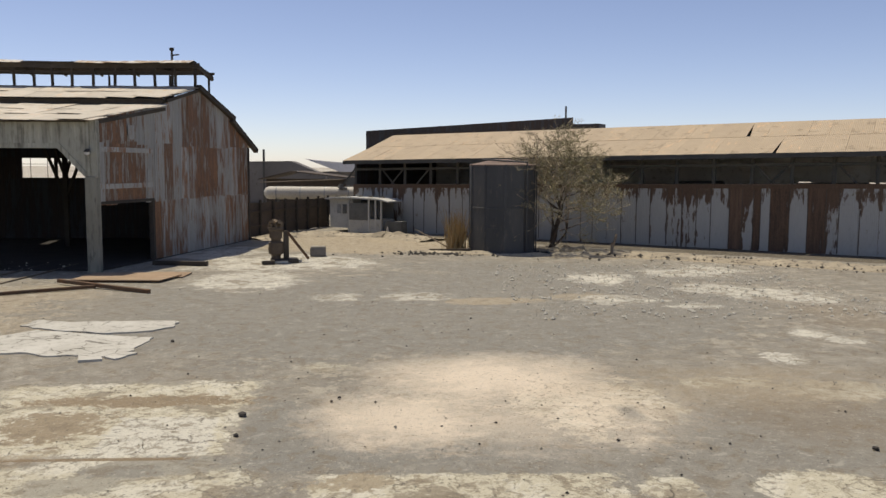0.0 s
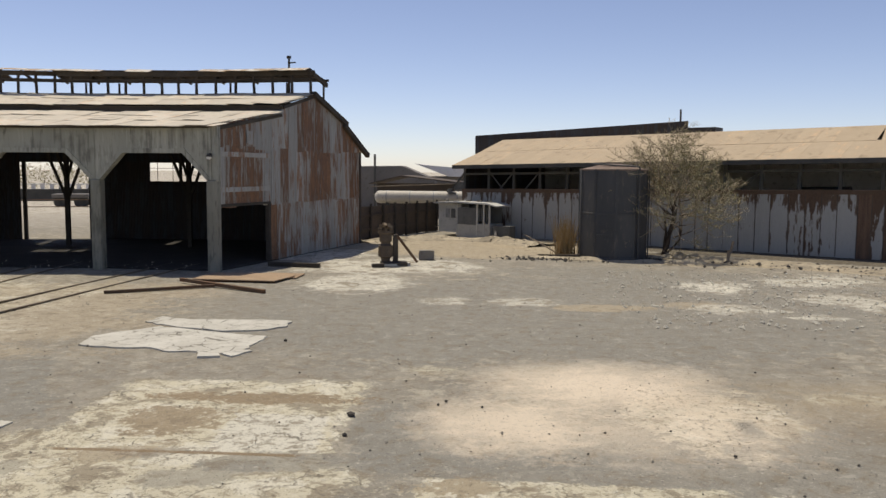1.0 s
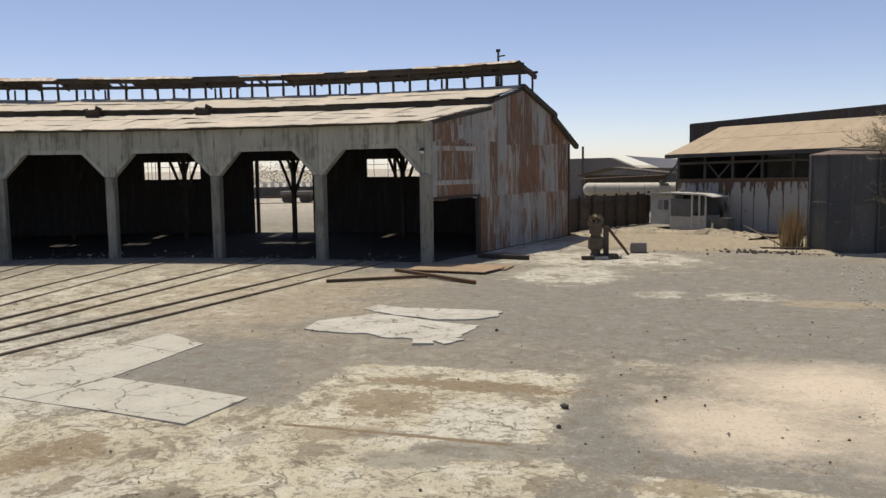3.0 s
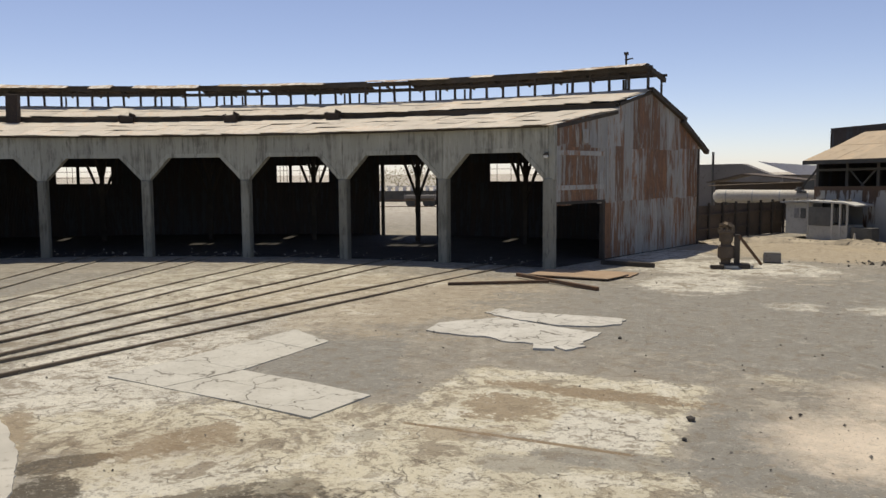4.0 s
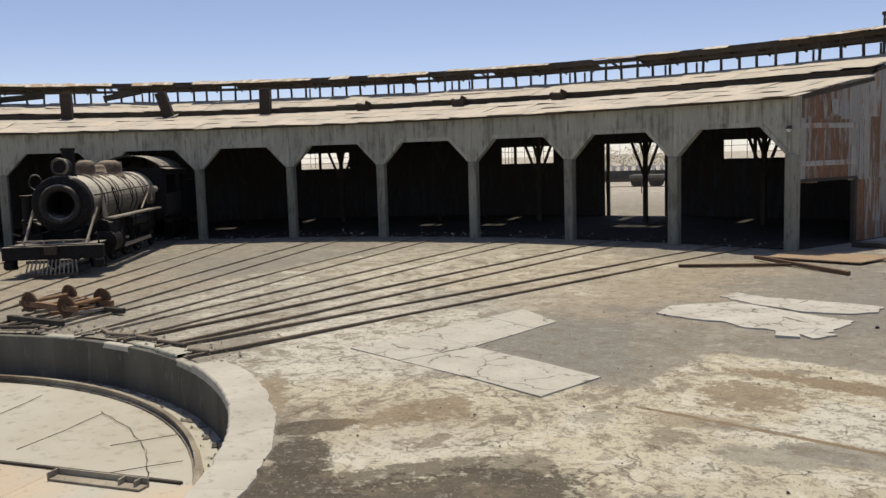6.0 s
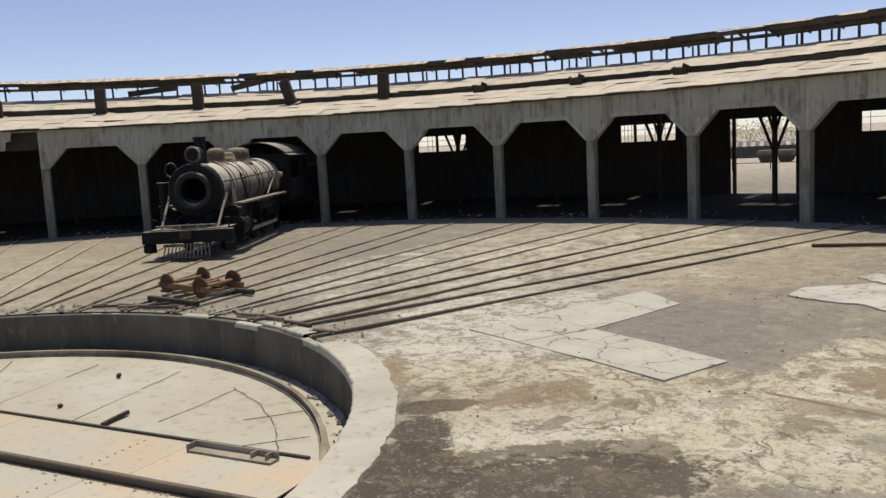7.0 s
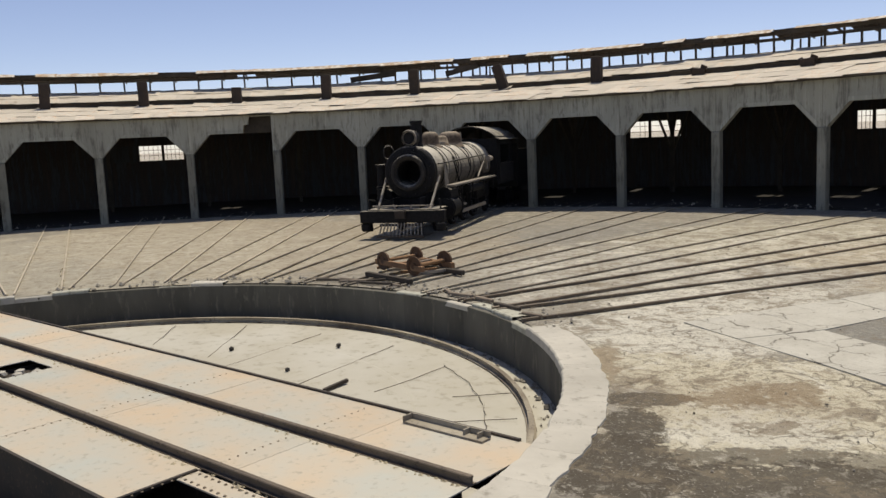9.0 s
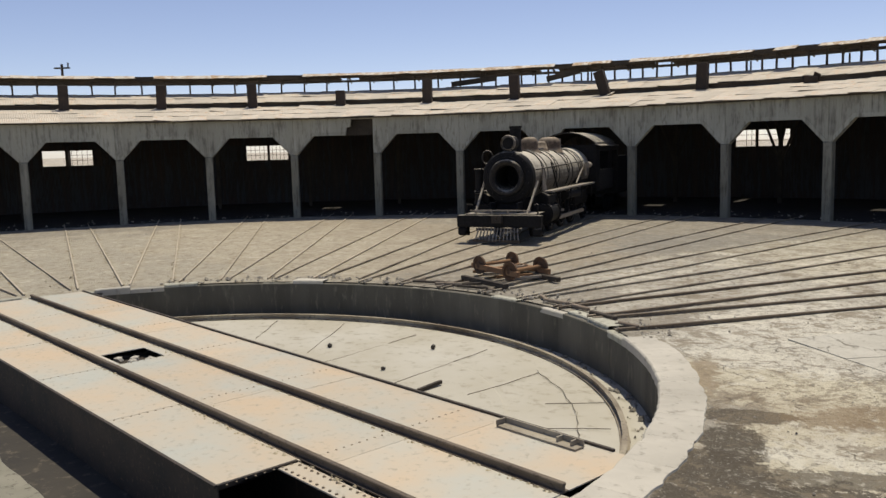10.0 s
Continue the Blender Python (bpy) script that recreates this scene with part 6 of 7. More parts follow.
# ---- water tank beside the tree ----
def water_tank():
    rnd = random.Random(2)
    c = Vector((4.15, 34.9, 0))
    t = thing("water_tank", "tall black many-sided iron water tank standing on the ground", "water tank", Matrix.Translation(c))
    n, r, h = 10, 1.32, 3.62
    for i in range(n):
        a = 2 * math.pi * (i + 0.5) / n
        w = 2 * r * math.tan(math.pi / n)
        for j, (z0, z1) in enumerate(((0.08, 1.86), (1.86, h))):
            part("side_plate", box(bmesh.new(), (0, 0, (z1 - z0) / 2), (w - 0.005, 0.02, z1 - z0 - 0.006)), M_TANK, t, "", Matrix.Rotation(a, 4, "Z") @ pose(0, -r + 0.008 * j, z0))
        part("corner_strip", box(bmesh.new(), (0, 0, h / 2), (0.09, 0.05, h)), M_TANK, t, "", Matrix.Rotation(2 * math.pi * i / n, 4, "Z") @ pose(0, -r / math.cos(math.pi / n), 0.03))
    bm = lathe(bmesh.new(), [(r * 1.07, h - 0.02), (r * 1.07, h + 0.03), (0.3, h + 0.26), (0, h + 0.27)], n, Matrix.Rotation(math.pi / 2, 4, "Z"))
    part("lid", bm, M_TANK_TOP, t, "dusty pink-brown conical lid")
    part("band", lathe(bmesh.new(), [(r * 1.05, 1.82), (r * 1.07, 1.83), (r * 1.07, 1.9), (r * 1.05, 1.91)], n, Matrix.Rotation(math.pi / 2, 4, "Z")), M_TANK, t)
    part("base_ring", lathe(bmesh.new(), [(0, 0.0), (r * 1.1, 0.0), (r * 1.1, 0.1), (0, 0.1)], n * 2), M_TANK, t)
    p = bmesh.new()
    rod(p, (0.9, -1.18, 0.1), (0.9, -1.18, 3.75), 0.035, n=8)
    rod(p, (0.9, -1.18, 3.75), (-0.9, -0.6, 3.86), 0.035, n=8)
    rod(p, (1.42, -0.3, 0.1), (1.42, -0.3, 3.4), 0.03, n=8)
    part("pipe", p, M_TANK, t, "thin upright pipe")
    for i in range(4):
        part("faded_mark", box(bmesh.new(), (-0.55 + 0.22 * (i % 2), -r - 0.016, 1.45 - 0.2 * i), (0.3 + 0.12 * (i % 3), 0.004, 0.03)), M_TANK_MARK, t, "faded pale lettering bar")
    return t


M_TANK = worn("black_tank_iron", (0.062, 0.062, 0.062), (0.09, 0.087, 0.083), (0.125, 0.112, 0.095), 1.0, 7, 0.6, 0.1, relief=0.006, stretch=(1, 1, 0.3))
M_TANK_MARK = worn("faded_tank_mark", (0.085, 0.085, 0.082), (0.07, 0.07, 0.068), (0.05, 0.05, 0.05), 3, 25, 0.7)
M_TANK_TOP = worn("dusty_tank_lid", (0.27, 0.19, 0.15), (0.22, 0.16, 0.125), (0.12, 0.09, 0.07), 2, 14, 0.85)
water_tank()


# ---- thorn tree and dry bush ----
M_BARK = worn("dark_bark", (0.07, 0.05, 0.038), (0.11, 0.08, 0.06), (0.04, 0.03, 0.025), 5, 30, 0.9)
M_TWIG = worn("pale_twig", (0.30, 0.235, 0.165), (0.38, 0.30, 0.215), (0.18, 0.14, 0.10), 5, 30, 0.9)


def leaf_material(name, a, b):
    m, nt, bs, co = blank(name, 0.75)
    isl = nt.nodes.new("ShaderNodeNewGeometry").outputs["Random Per Island"]
    nt.links.new(mix(nt, isl, a, b), bs.inputs["Base Color"])
    bs.inputs["Subsurface Weight"].default_value = 0.0
    return m


M_LEAF = leaf_material("olive_tan_leaf", (0.20, 0.19, 0.085), (0.40, 0.35, 0.20))
M_STRAW = leaf_material("straw", (0.30, 0.20, 0.09), (0.42, 0.29, 0.14))


def leaf(bm, p, size, rnd):
    d = Vector((rnd.gauss(0, 1), rnd.gauss(0, 1), rnd.gauss(0, 1))).normalized() * size
    e = d.cross((rnd.gauss(0, 1), rnd.gauss(0, 1), rnd.gauss(0, 1))).normalized() * size * 0.4
    bm.faces.new([bm.verts.new(p + v) for v in (d, e, -d, -e)])


def limb(bm, p, q, r0, r1, n=5):
    d = (q - p).normalized()
    a = d.orthogonal().normalized()
    b = d.cross(a)
    lo, hi = [], []
    for i in range(n):
        t = 2 * math.pi * i / n
        v = a * math.cos(t) + b * math.sin(t)
        lo.append(bm.verts.new(p + v * r0))
        hi.append(bm.verts.new(q + v * r1))
    for i in range(n):
        bm.faces.new((lo[i], lo[(i + 1) % n], hi[(i + 1) % n], hi[i]))


def thorn_tree():
    rnd = random.Random(17)
    t = thing("thorn_tree", "half-bare thorn tree with a wide grey-green crown beside the tank", "tree", pose(6.35, 35.6, 0))
    wood, twigs, leaves = bmesh.new(), bmesh.new(), bmesh.new()

    def grow(p, d, length, r, depth):
        steps = 3
        for i in range(steps):
            d = (d + Vector((rnd.gauss(0, 0.16), rnd.gauss(0, 0.16), rnd.gauss(0.015, 0.1)))).normalized()
            q = p + d * length / steps
            limb(wood if r > 0.022 else twigs, p, q, max(r, 0.0085), max(r * 0.84, 0.006), 5 if r > 0.03 else 3)
            r *= 0.84
            if depth <= 1:
                for _ in range(3 if p.x + 0.4 * p.z < 1.2 else 5):
                    leaf(leaves, p.lerp(q, rnd.random()) + Vector((rnd.gauss(0, 0.05), rnd.gauss(0, 0.05), rnd.gauss(0, 0.05))), rnd.uniform(0.018, 0.036), rnd)
            p = q
        if depth > 0:
            for _ in range(4 if depth > 3 else 3 if depth > 1 else 2):
                side = Vector((rnd.gauss(0, 0.75), rnd.gauss(0, 0.75), rnd.gauss(0.16, 0.5)))
                grow(p, (d + side).normalized(), length * rnd.uniform(0.58, 0.86), r * 0.68, depth - 1)

    for dx, dy, dz, L, r in ((0.05, 0, 1, 1.5, 0.085), (0.35, 0.1, 1, 1.55, 0.07), (-0.25, 0.2, 1, 1.45, 0.06), (0.5, -0.2, 0.9, 1.2, 0.05)):
        grow(Vector((rnd.uniform(-0.08, 0.08), rnd.uniform(-0.08, 0.08), 0)), Vector((dx, dy, dz)).normalized(), L, r, 5)
    for i in range(9):
        a, z = i * 2.4, 0.75 + 0.17 * i
        grow(Vector((0.12 * math.cos(a) + 0.1 * z, 0.1 * math.sin(a), z)), Vector((math.cos(a), math.sin(a), 0.35)).normalized(), 0.95, 0.03, 3)
    for group in (wood, twigs, leaves):
        for v in group.verts:
            over = max(0.0, v.co.z - 5.0)
            v.co.z -= over * 0.6
            v.co.x = 0.3 * min(1.0, v.co.z / 1.5) + v.co.x * 1.3
            v.co.z *= 1.1
            v.co.y *= 1.2
    part("trunk", wood, M_BARK, t, "dark forked trunk and limbs")
    tagged(part("twig_tangle", twigs, M_TWIG, t, "pale bare twigs"), kind="stuff")
    tagged(part("crown", leaves, M_LEAF, t, "thin crown of small grey-green leaves"), kind="stuff")
    return t


def dry_bush():
    rnd = random.Random(4)
    b = thing("dry_bush", "straw-coloured dry bush standing against the tank", "bush", pose(2.15, 35.2, 0))
    bm = bmesh.new()
    for _ in range(300):
        a, l = rnd.uniform(0, 6.3), rnd.uniform(0.5, 2.0)
        p = Vector((rnd.gauss(0.1, 0.2), rnd.gauss(0, 0.25), 0))
        q = p + Vector((math.cos(a) * 0.4 * l * rnd.random(), math.sin(a) * 0.4 * l * rnd.random(), l))
        w = Vector((math.cos(a + 1), math.sin(a + 1), 0)) * 0.014
        m = p.lerp(q, 0.5) + Vector((rnd.gauss(0, 0.05), rnd.gauss(0, 0.05), 0))
        v = [bm.verts.new(x) for x in (p - w, p + w, m + w, m - w)]
        bm.faces.new(v)
        u = bm.verts.new(q)
        bm.faces.new((v[3], v[2], u))
    tagged(part("straw", bm, M_STRAW, b, "thin straw stalks"), kind="stuff")
    tw = bmesh.new()
    for a in (-0.9, -0.6, 0.3):
        limb(tw, Vector((-0.2, 0, 0.1)), Vector((-1.3 + 0.4 * a, 0.2 * a, 0.75 - 0.2 * a)), 0.03, 0.012)
    part("branch", tw, M_TWIG, b, "bare fallen branch")
    return b


thorn_tree()
dry_bush()


# ---- hut, fence, storage cylinder, far roofs ----
M_HUT = worn("grey_hut_board", (0.50, 0.49, 0.45), (0.42, 0.41, 0.375), (0.28, 0.265, 0.235), 1.0, 8, 0.85)
M_HUT_DARK = worn("hut_screen", (0.10, 0.10, 0.095), (0.135, 0.135, 0.125), (0.06, 0.06, 0.055), 2, 18, 0.8)
M_WHITE = worn("white_tank_paint", (0.62, 0.57, 0.48), (0.52, 0.47, 0.39), (0.36, 0.31, 0.25), 0.8, 8, 0.6)
M_FARROOF = worn("pale_far_roof", (0.74, 0.71, 0.68), (0.66, 0.62, 0.59), (0.55, 0.50, 0.46), 0.4, 4, 0.8)


def hut():
    f = facing((-4.25, 45.6, 0), (-0.85, 43.6, 0))
    h = thing("guard_hut", "small grey boarded hut with a screened porch and flat roof", "hut", f)
    body = part("body", box(bmesh.new(), (0.75, 1.0, 1.0), (1.5, 1.4, 1.55)), M_HUT, h, "grey boarded wall")
    for x in (0.62, 0.98):
        part("window", box(bmesh.new(), (x, 0.285, 1.25), (0.26, 0.03, 0.5)), M_HUT_DARK if x > 0.8 else M_LAMP, body, "small hut window")
    porch = part("porch", box(bmesh.new(), (2.55, 0.55, 0.38), (2.1, 1.25, 0.76)), M_HUT, h, "low boarded porch wall")
    part("screen", box(bmesh.new(), (2.1, -0.085, 1.15), (1.25, 0.03, 0.9)), M_HUT_DARK, porch, "dark insect screen")
    for x in (1.5, 2.78, 3.2, 3.55):
        part("porch_post", box(bmesh.new(), (x, -0.07, 0.95), (0.08, 0.08, 1.75)), M_HUT, porch)
    for x in (2.92, 3.05, 3.38):
        part("bar", box(bmesh.new(), (x, -0.07, 1.25), (0.05, 0.04, 0.7)), M_HUT_DARK, porch)
    part("porch_back", box(bmesh.new(), (2.55, 1.1, 0.9), (2.1, 0.05, 1.75)), M_HUT_DARK, porch)
    bm = bmesh.new()
    prism(bm, [(-0.15, 1.76), (1.6, 1.84), (1.6, 1.92), (-0.15, 1.84)], 0.0, 1.8)
    part("roof", bm, M_HUT, h, "flat grey roof")
    bm = bmesh.new()
    prism(bm, [(1.4, 1.93), (3.5, 1.87), (4.05, 1.74), (4.05, 1.68), (3.5, 1.79), (1.4, 1.85)], -0.25, 1.25)
    part("porch_roof", bm, M_HUT, h, "sagging porch roof")
    rnd = random.Random(6)
    for i in range(5):
        part("roof_weight", box(bmesh.new(), (0.3 + i * 0.75, 0.4 + 0.3 * rnd.random(), 1.95), (0.22, 0.16, 0.08)), M_STONE, h)
    part("sill_box", box(bmesh.new(), (4.35, 0.1, 0.35), (1.0, 0.6, 0.7)), M_HUT_DARK, h, "low dark box beside the porch")
    cone = alone("traffic_cone", lathe(bmesh.new(), [(0.16, 0), (0.16, 0.03), (0.1, 0.04), (0.03, 0.45), (0, 0.45)], 14), M_WHITE, "faded pale cone standing by the hut", "cone", f @ pose(4.15, -0.4, 0.0))
    return h


def fence():
    p, q = Vector((-7.75, 41.0, 0)), Vector((-4.6, 49.4, 0))
    f = thing("sheet_fence", "dark rusty sheet fence with upright posts", "fence", facing(p, q))
    L = (q - p).length
    rnd = random.Random(9)
    n = 13
    for i in range(n):
        part("fence_sheet", box(bmesh.new(), (L * (i + 0.5) / n, 0.03 + 0.01 * (i % 2), 0.86), (L / n + 0.02, 0.012, 1.7 + rnd.uniform(-0.04, 0.04))), M_FENCE, f)
    for i in range(8):
        part("fence_post", box(bmesh.new(), (L * i / 7, -0.06, 0.92), (0.1, 0.1, 1.84)), M_DARKTIMBER, f)
    for z in (0.55, 1.25):
        part("fence_rail", box(bmesh.new(), (L / 2, -0.03, z), (L, 0.05, 0.1)), M_FENCE, f)
    return f


def storage_cylinder():
    f = facing((-9.3, 55.2, 0), (-2.5, 54.4, 0))
    t = thing("storage_tank", "long white horizontal storage tank on supports behind the fence", "storage tank", f)
    bm = rod(bmesh.new(), (0.35, 0, 1.8), (6.8, 0, 1.8), 0.42, n=28, caps=False)
    lathe(bm, [(0.42, 0.0), (0.36, 0.16), (0.22, 0.28), (0, 0.33)], 28, Matrix.Translation((0.35, 0, 1.8)) @ Matrix.Rotation(-math.pi / 2, 4, "Y"))
    lathe(bm, [(0.42, 0.0), (0.36, 0.16), (0.22, 0.28), (0, 0.33)], 28, Matrix.Translation((6.8, 0, 1.8)) @ Matrix.Rotation(math.pi / 2, 4, "Y"))
    part("shell", bm, M_WHITE, t, "white painted shell", smooth=True)
    for x in (0.9, 2.5, 4.1, 5.7):
        part("saddle", box(bmesh.new(), (x, 0, 0.7), (0.12, 0.7, 1.45)), M_OLIVE, t)
        part("strap", lathe(bmesh.new(), [(0.425, -0.03), (0.432, -0.03), (0.432, 0.03), (0.425, 0.03)], 28, Matrix.Translation((x, 0, 1.8)) @ Matrix.Rotation(math.pi / 2, 4, "Y")), M_LAMP, t)
    bm = rod(bmesh.new(), (5.2, -0.3, 2.05), (5.2, -0.3, 2.4), 0.14, n=12)
    rod(bm, (5.6, -0.35, 2.1), (5.0, -0.35, 2.25), 0.08, n=10)
    part("valve", bm, M_HUT_DARK, t, "dark valve gear")
    return t


def far_sheds():
    a = thing("far_shed", "low grey sheet shed with a shallow gable beyond the fence", "shed", facing((-14.5, 75.0, 0), (-6.0, 75.5, 0)))
    part("wall", prism(bmesh.new(), [(-6, 0), (7.2, 0), (7.2, 2.75), (4.2, 4.0), (-6, 3.85)], 0, 6), M_FARWALL, a, "grey sheet wall")
    part("door", box(bmesh.new(), (5.6, -0.04, 1.2), (1.4, 0.06, 1.5)), M_HUT_DARK, a)
    part("pole", rod(bmesh.new(), (1.9, -1, 0), (1.9, -1, 5.0), 0.1, n=8), M_OLIVE, a)
    b = thing("far_pale_shed", "far shed with a bleached pale roof", "shed", facing((-10.2, 84, 0), (-2.0, 84, 0)))
    part("roof", prism(bmesh.new(), [(0, 4.3), (1.0, 4.15), (9.5, 3.5), (9.5, 3.0), (3.5, 3.0)], 0, 9), M_FARROOF, b, "bleached pale roof")
    part("wall", box(bmesh.new(), (5.5, 4.5, 1.5), (8.0, 8, 3.0)), M_FARWALL, b)
    for x in (4.5, 6.8, 8.2):
        part("opening", box(bmesh.new(), (x, 0.48, 2.2), (0.9, 0.06, 1.0)), M_HUT_DARK, b)
    c = thing("lean_to", "brown lean-to shed with stacked pipes", "shed", facing((-11, 62.5, 0), (-4.4, 62.0, 0)))
    part("roof", prism(bmesh.new(), [(0, 2.6), (2.5, 3.2), (6.6, 2.75), (6.6, 2.68), (2.5, 3.12), (0, 2.53)], 0, 5), M_FENCE, c, "brown sagging roof edge")
    part("wall", box(bmesh.new(), (3.4, 1.0, 1.3), (6.0, 0.1, 2.6)), M_FENCE, c)
    part("pipe_run", rod(bmesh.new(), (0.2, -0.3, 2.35), (6.4, -0.3, 2.6), 0.03, n=8), M_TIMBER, c, "thin pipe running along the eave")
    return a


hut()
fence()
storage_cylinder()
far_sheds()


# ---- old hydrant, block, plates and timbers in the yard ----
def hydrant():
    h = thing("water_crane", "rusty cast water crane stump with a raking prop", "hydrant", pose(-4.45, 30.7, 0, 0, 0, 12))
    part("base", box(bmesh.new(), (0.1, 0.0, 0.07), (1.0, 0.7, 0.14), bevel=0.02), M_DARKTIMBER, h)
    body = part("body", lathe(bmesh.new(), [(0.17, 0.1), (0.17, 0.28), (0.27, 0.34), (0.28, 0.5), (0.27, 0.74), (0.18, 0.8), (0.18, 0.88), (0.23, 0.92), (0.24, 1.18), (0.29, 1.22), (0.29, 1.3), (0, 1.3)], 20, pose(-0.2, 0, 0)), M_PUMP, h, "rust-brown cast body")
    for i in range(8):
        a = i * math.pi / 4
        part("nut", rod(bmesh.new(), (-0.2 + 0.24 * math.cos(a), 0.24 * math.sin(a), 1.28), (-0.2 + 0.24 * math.cos(a), 0.24 * math.sin(a), 1.42), 0.045, n=6), M_CAPIRON, body)
    bm = rod(bmesh.new(), (-0.2, 0, 1.3), (-0.2, 0, 1.5), 0.08, n=10)
    rod(bm, (-0.42, 0, 1.4), (0.05, 0, 1.42), 0.06, n=10)
    part("cap", bm, M_CAPIRON, body, "rusty cross-handle cap")
    part("column", box(bmesh.new(), (0.17, 0.02, 0.6), (0.19, 0.2, 1.12)), M_DARKTIMBER, h, "dark square column")
    for s in (-0.07, 0.07):
        bm = bmesh.new()
        beam(bm, (0.22, s, 1.12), (0.98, s, 0.12), 0.05, 0.1)
        part("prop", bm, M_STEEL_RUST, h, "raking steel channel prop")
    part("foot_block", box(bmesh.new(), (-0.5, -0.5, 0.06), (0.45, 0.2, 0.12)), M_DARKTIMBER, h)
    part("rubble_pad", slab(bmesh.new(), [(-0.75, -0.3), (-0.2, -0.42), (0.5, -0.3), (0.75, 0.1), (0.3, 0.4), (-0.5, 0.35)], 0.0, 0.09), M_CONC_LIGHT, h, "broken pale concrete pad")
    rr = random.Random(12)
    for i in range(7):
        a = i * 0.9
        bm = bmesh.new()
        box(bm, (0, 0, 0), (0.16, 0.12, 0.1), pose(-0.2 + 0.17 * math.cos(a), 0.17 * math.sin(a), 1.46 + 0.03 * (i % 3), rr.uniform(-30, 30), rr.uniform(-30, 30), rr.uniform(0, 90)))
        part("cap_lump", bm, M_CAPIRON, body, "flaking rust lump")
    return h


M_CAPIRON = worn("sun_bleached_rust", (0.23, 0.175, 0.115), (0.16, 0.115, 0.075), (0.08, 0.06, 0.045), 3, 22, 0.85)
M_PUMP = worn("cast_rust", (0.09, 0.068, 0.05), (0.125, 0.092, 0.064), (0.07, 0.055, 0.045), 3, 22, 0.85)
hydrant()
alone("stone_block", box(bmesh.new(), (0, 0, 0.17), (0.62, 0.42, 0.34), bevel=0.03), M_FARWALL, "squared dark block with a pale dusty top", "block", pose(-3.35, 32.9, 0, 0, 0, 5))
alone("block_cap", box(bmesh.new(), (0, 0, 0.365), (0.58, 0.38, 0.05), bevel=0.015), M_STONE, "pale mortar slab on the block", "slab", pose(-3.35, 32.9, 0, 0, 0, 5))


def steel_plates():
    t = thing("steel_plate", "large rusty tan steel plate lying on the ground by the shed", "plate", pose(0, 0, 0))
    bm = slab(bmesh.new(), [(-10.0, 25.35), (-7.3, 25.2), (-7.0, 26.6), (-7.4, 27.1), (-9.9, 27.0)], 0.05, 0.08)
    part("sheet", bm, M_PLATE, t, "rusty tan sheet")
    part("sheet", slab(bmesh.new(), [(-8.4, 26.4), (-6.9, 26.3), (-6.9, 27.5), (-8.2, 27.6)], 0.01, 0.04), M_PLATE, t)
    part("bearer", box(bmesh.new(), (-8.6, 25.42, 0.02), (2.6, 0.1, 0.06)), M_STEEL_RUST, t)
    return t


M_PLATE = worn("tan_rust_plate", (0.36, 0.255, 0.165), (0.30, 0.205, 0.13), (0.18, 0.115, 0.075), 1.2, 12, 0.85)
steel_plates()
for name, p, q, w, m, lab in (("loose_rail", (-10.2, 24.95, 0.1), (-6.95, 23.1, 0.05), 0.11, M_STEEL_RUST, "loose rusty rail lying across the yard"),
                              ("loose_rail", (-11.4, 22.4, 0.04), (-8.8, 24.1, 0.05), 0.09, M_STEEL_RUST, "loose rusty rail half sunk in dust"),
                              ("loose_timber", (-8.9, 29.9, 0.07), (-6.9, 29.6, 0.07), 0.16, M_DARKTIMBER, "dark timber lying before the gable wall"),
                              ("loose_timber", (1.9, 34.5, 0.07), (2.8, 34.15, 0.12), 0.14, M_DARKTIMBER, "charred timber lying beside the tank"),
                              ("loose_timber", (1.1, 34.9, 0.05), (1.9, 34.9, 0.05), 0.1, M_DARKTIMBER, "charred timber lying beside the tank")):
    bm = bmesh.new()
    beam(bm, p, q, w, w, 0.01)
    alone(name, bm, m, lab, "timber" if "timber" in name else "rail")
bm = bmesh.new()
beam(bm, (0, 0, 0), (0.02, 0, 0.5), 0.1)
beam(bm, (0.05, 0, 0.3), (0.2, 0.05, 0.85), 0.07)
alone("stump_post", bm, M_TIMBER, "split wooden stump post in the yard", "post", pose(8.55, 33.6, 0))


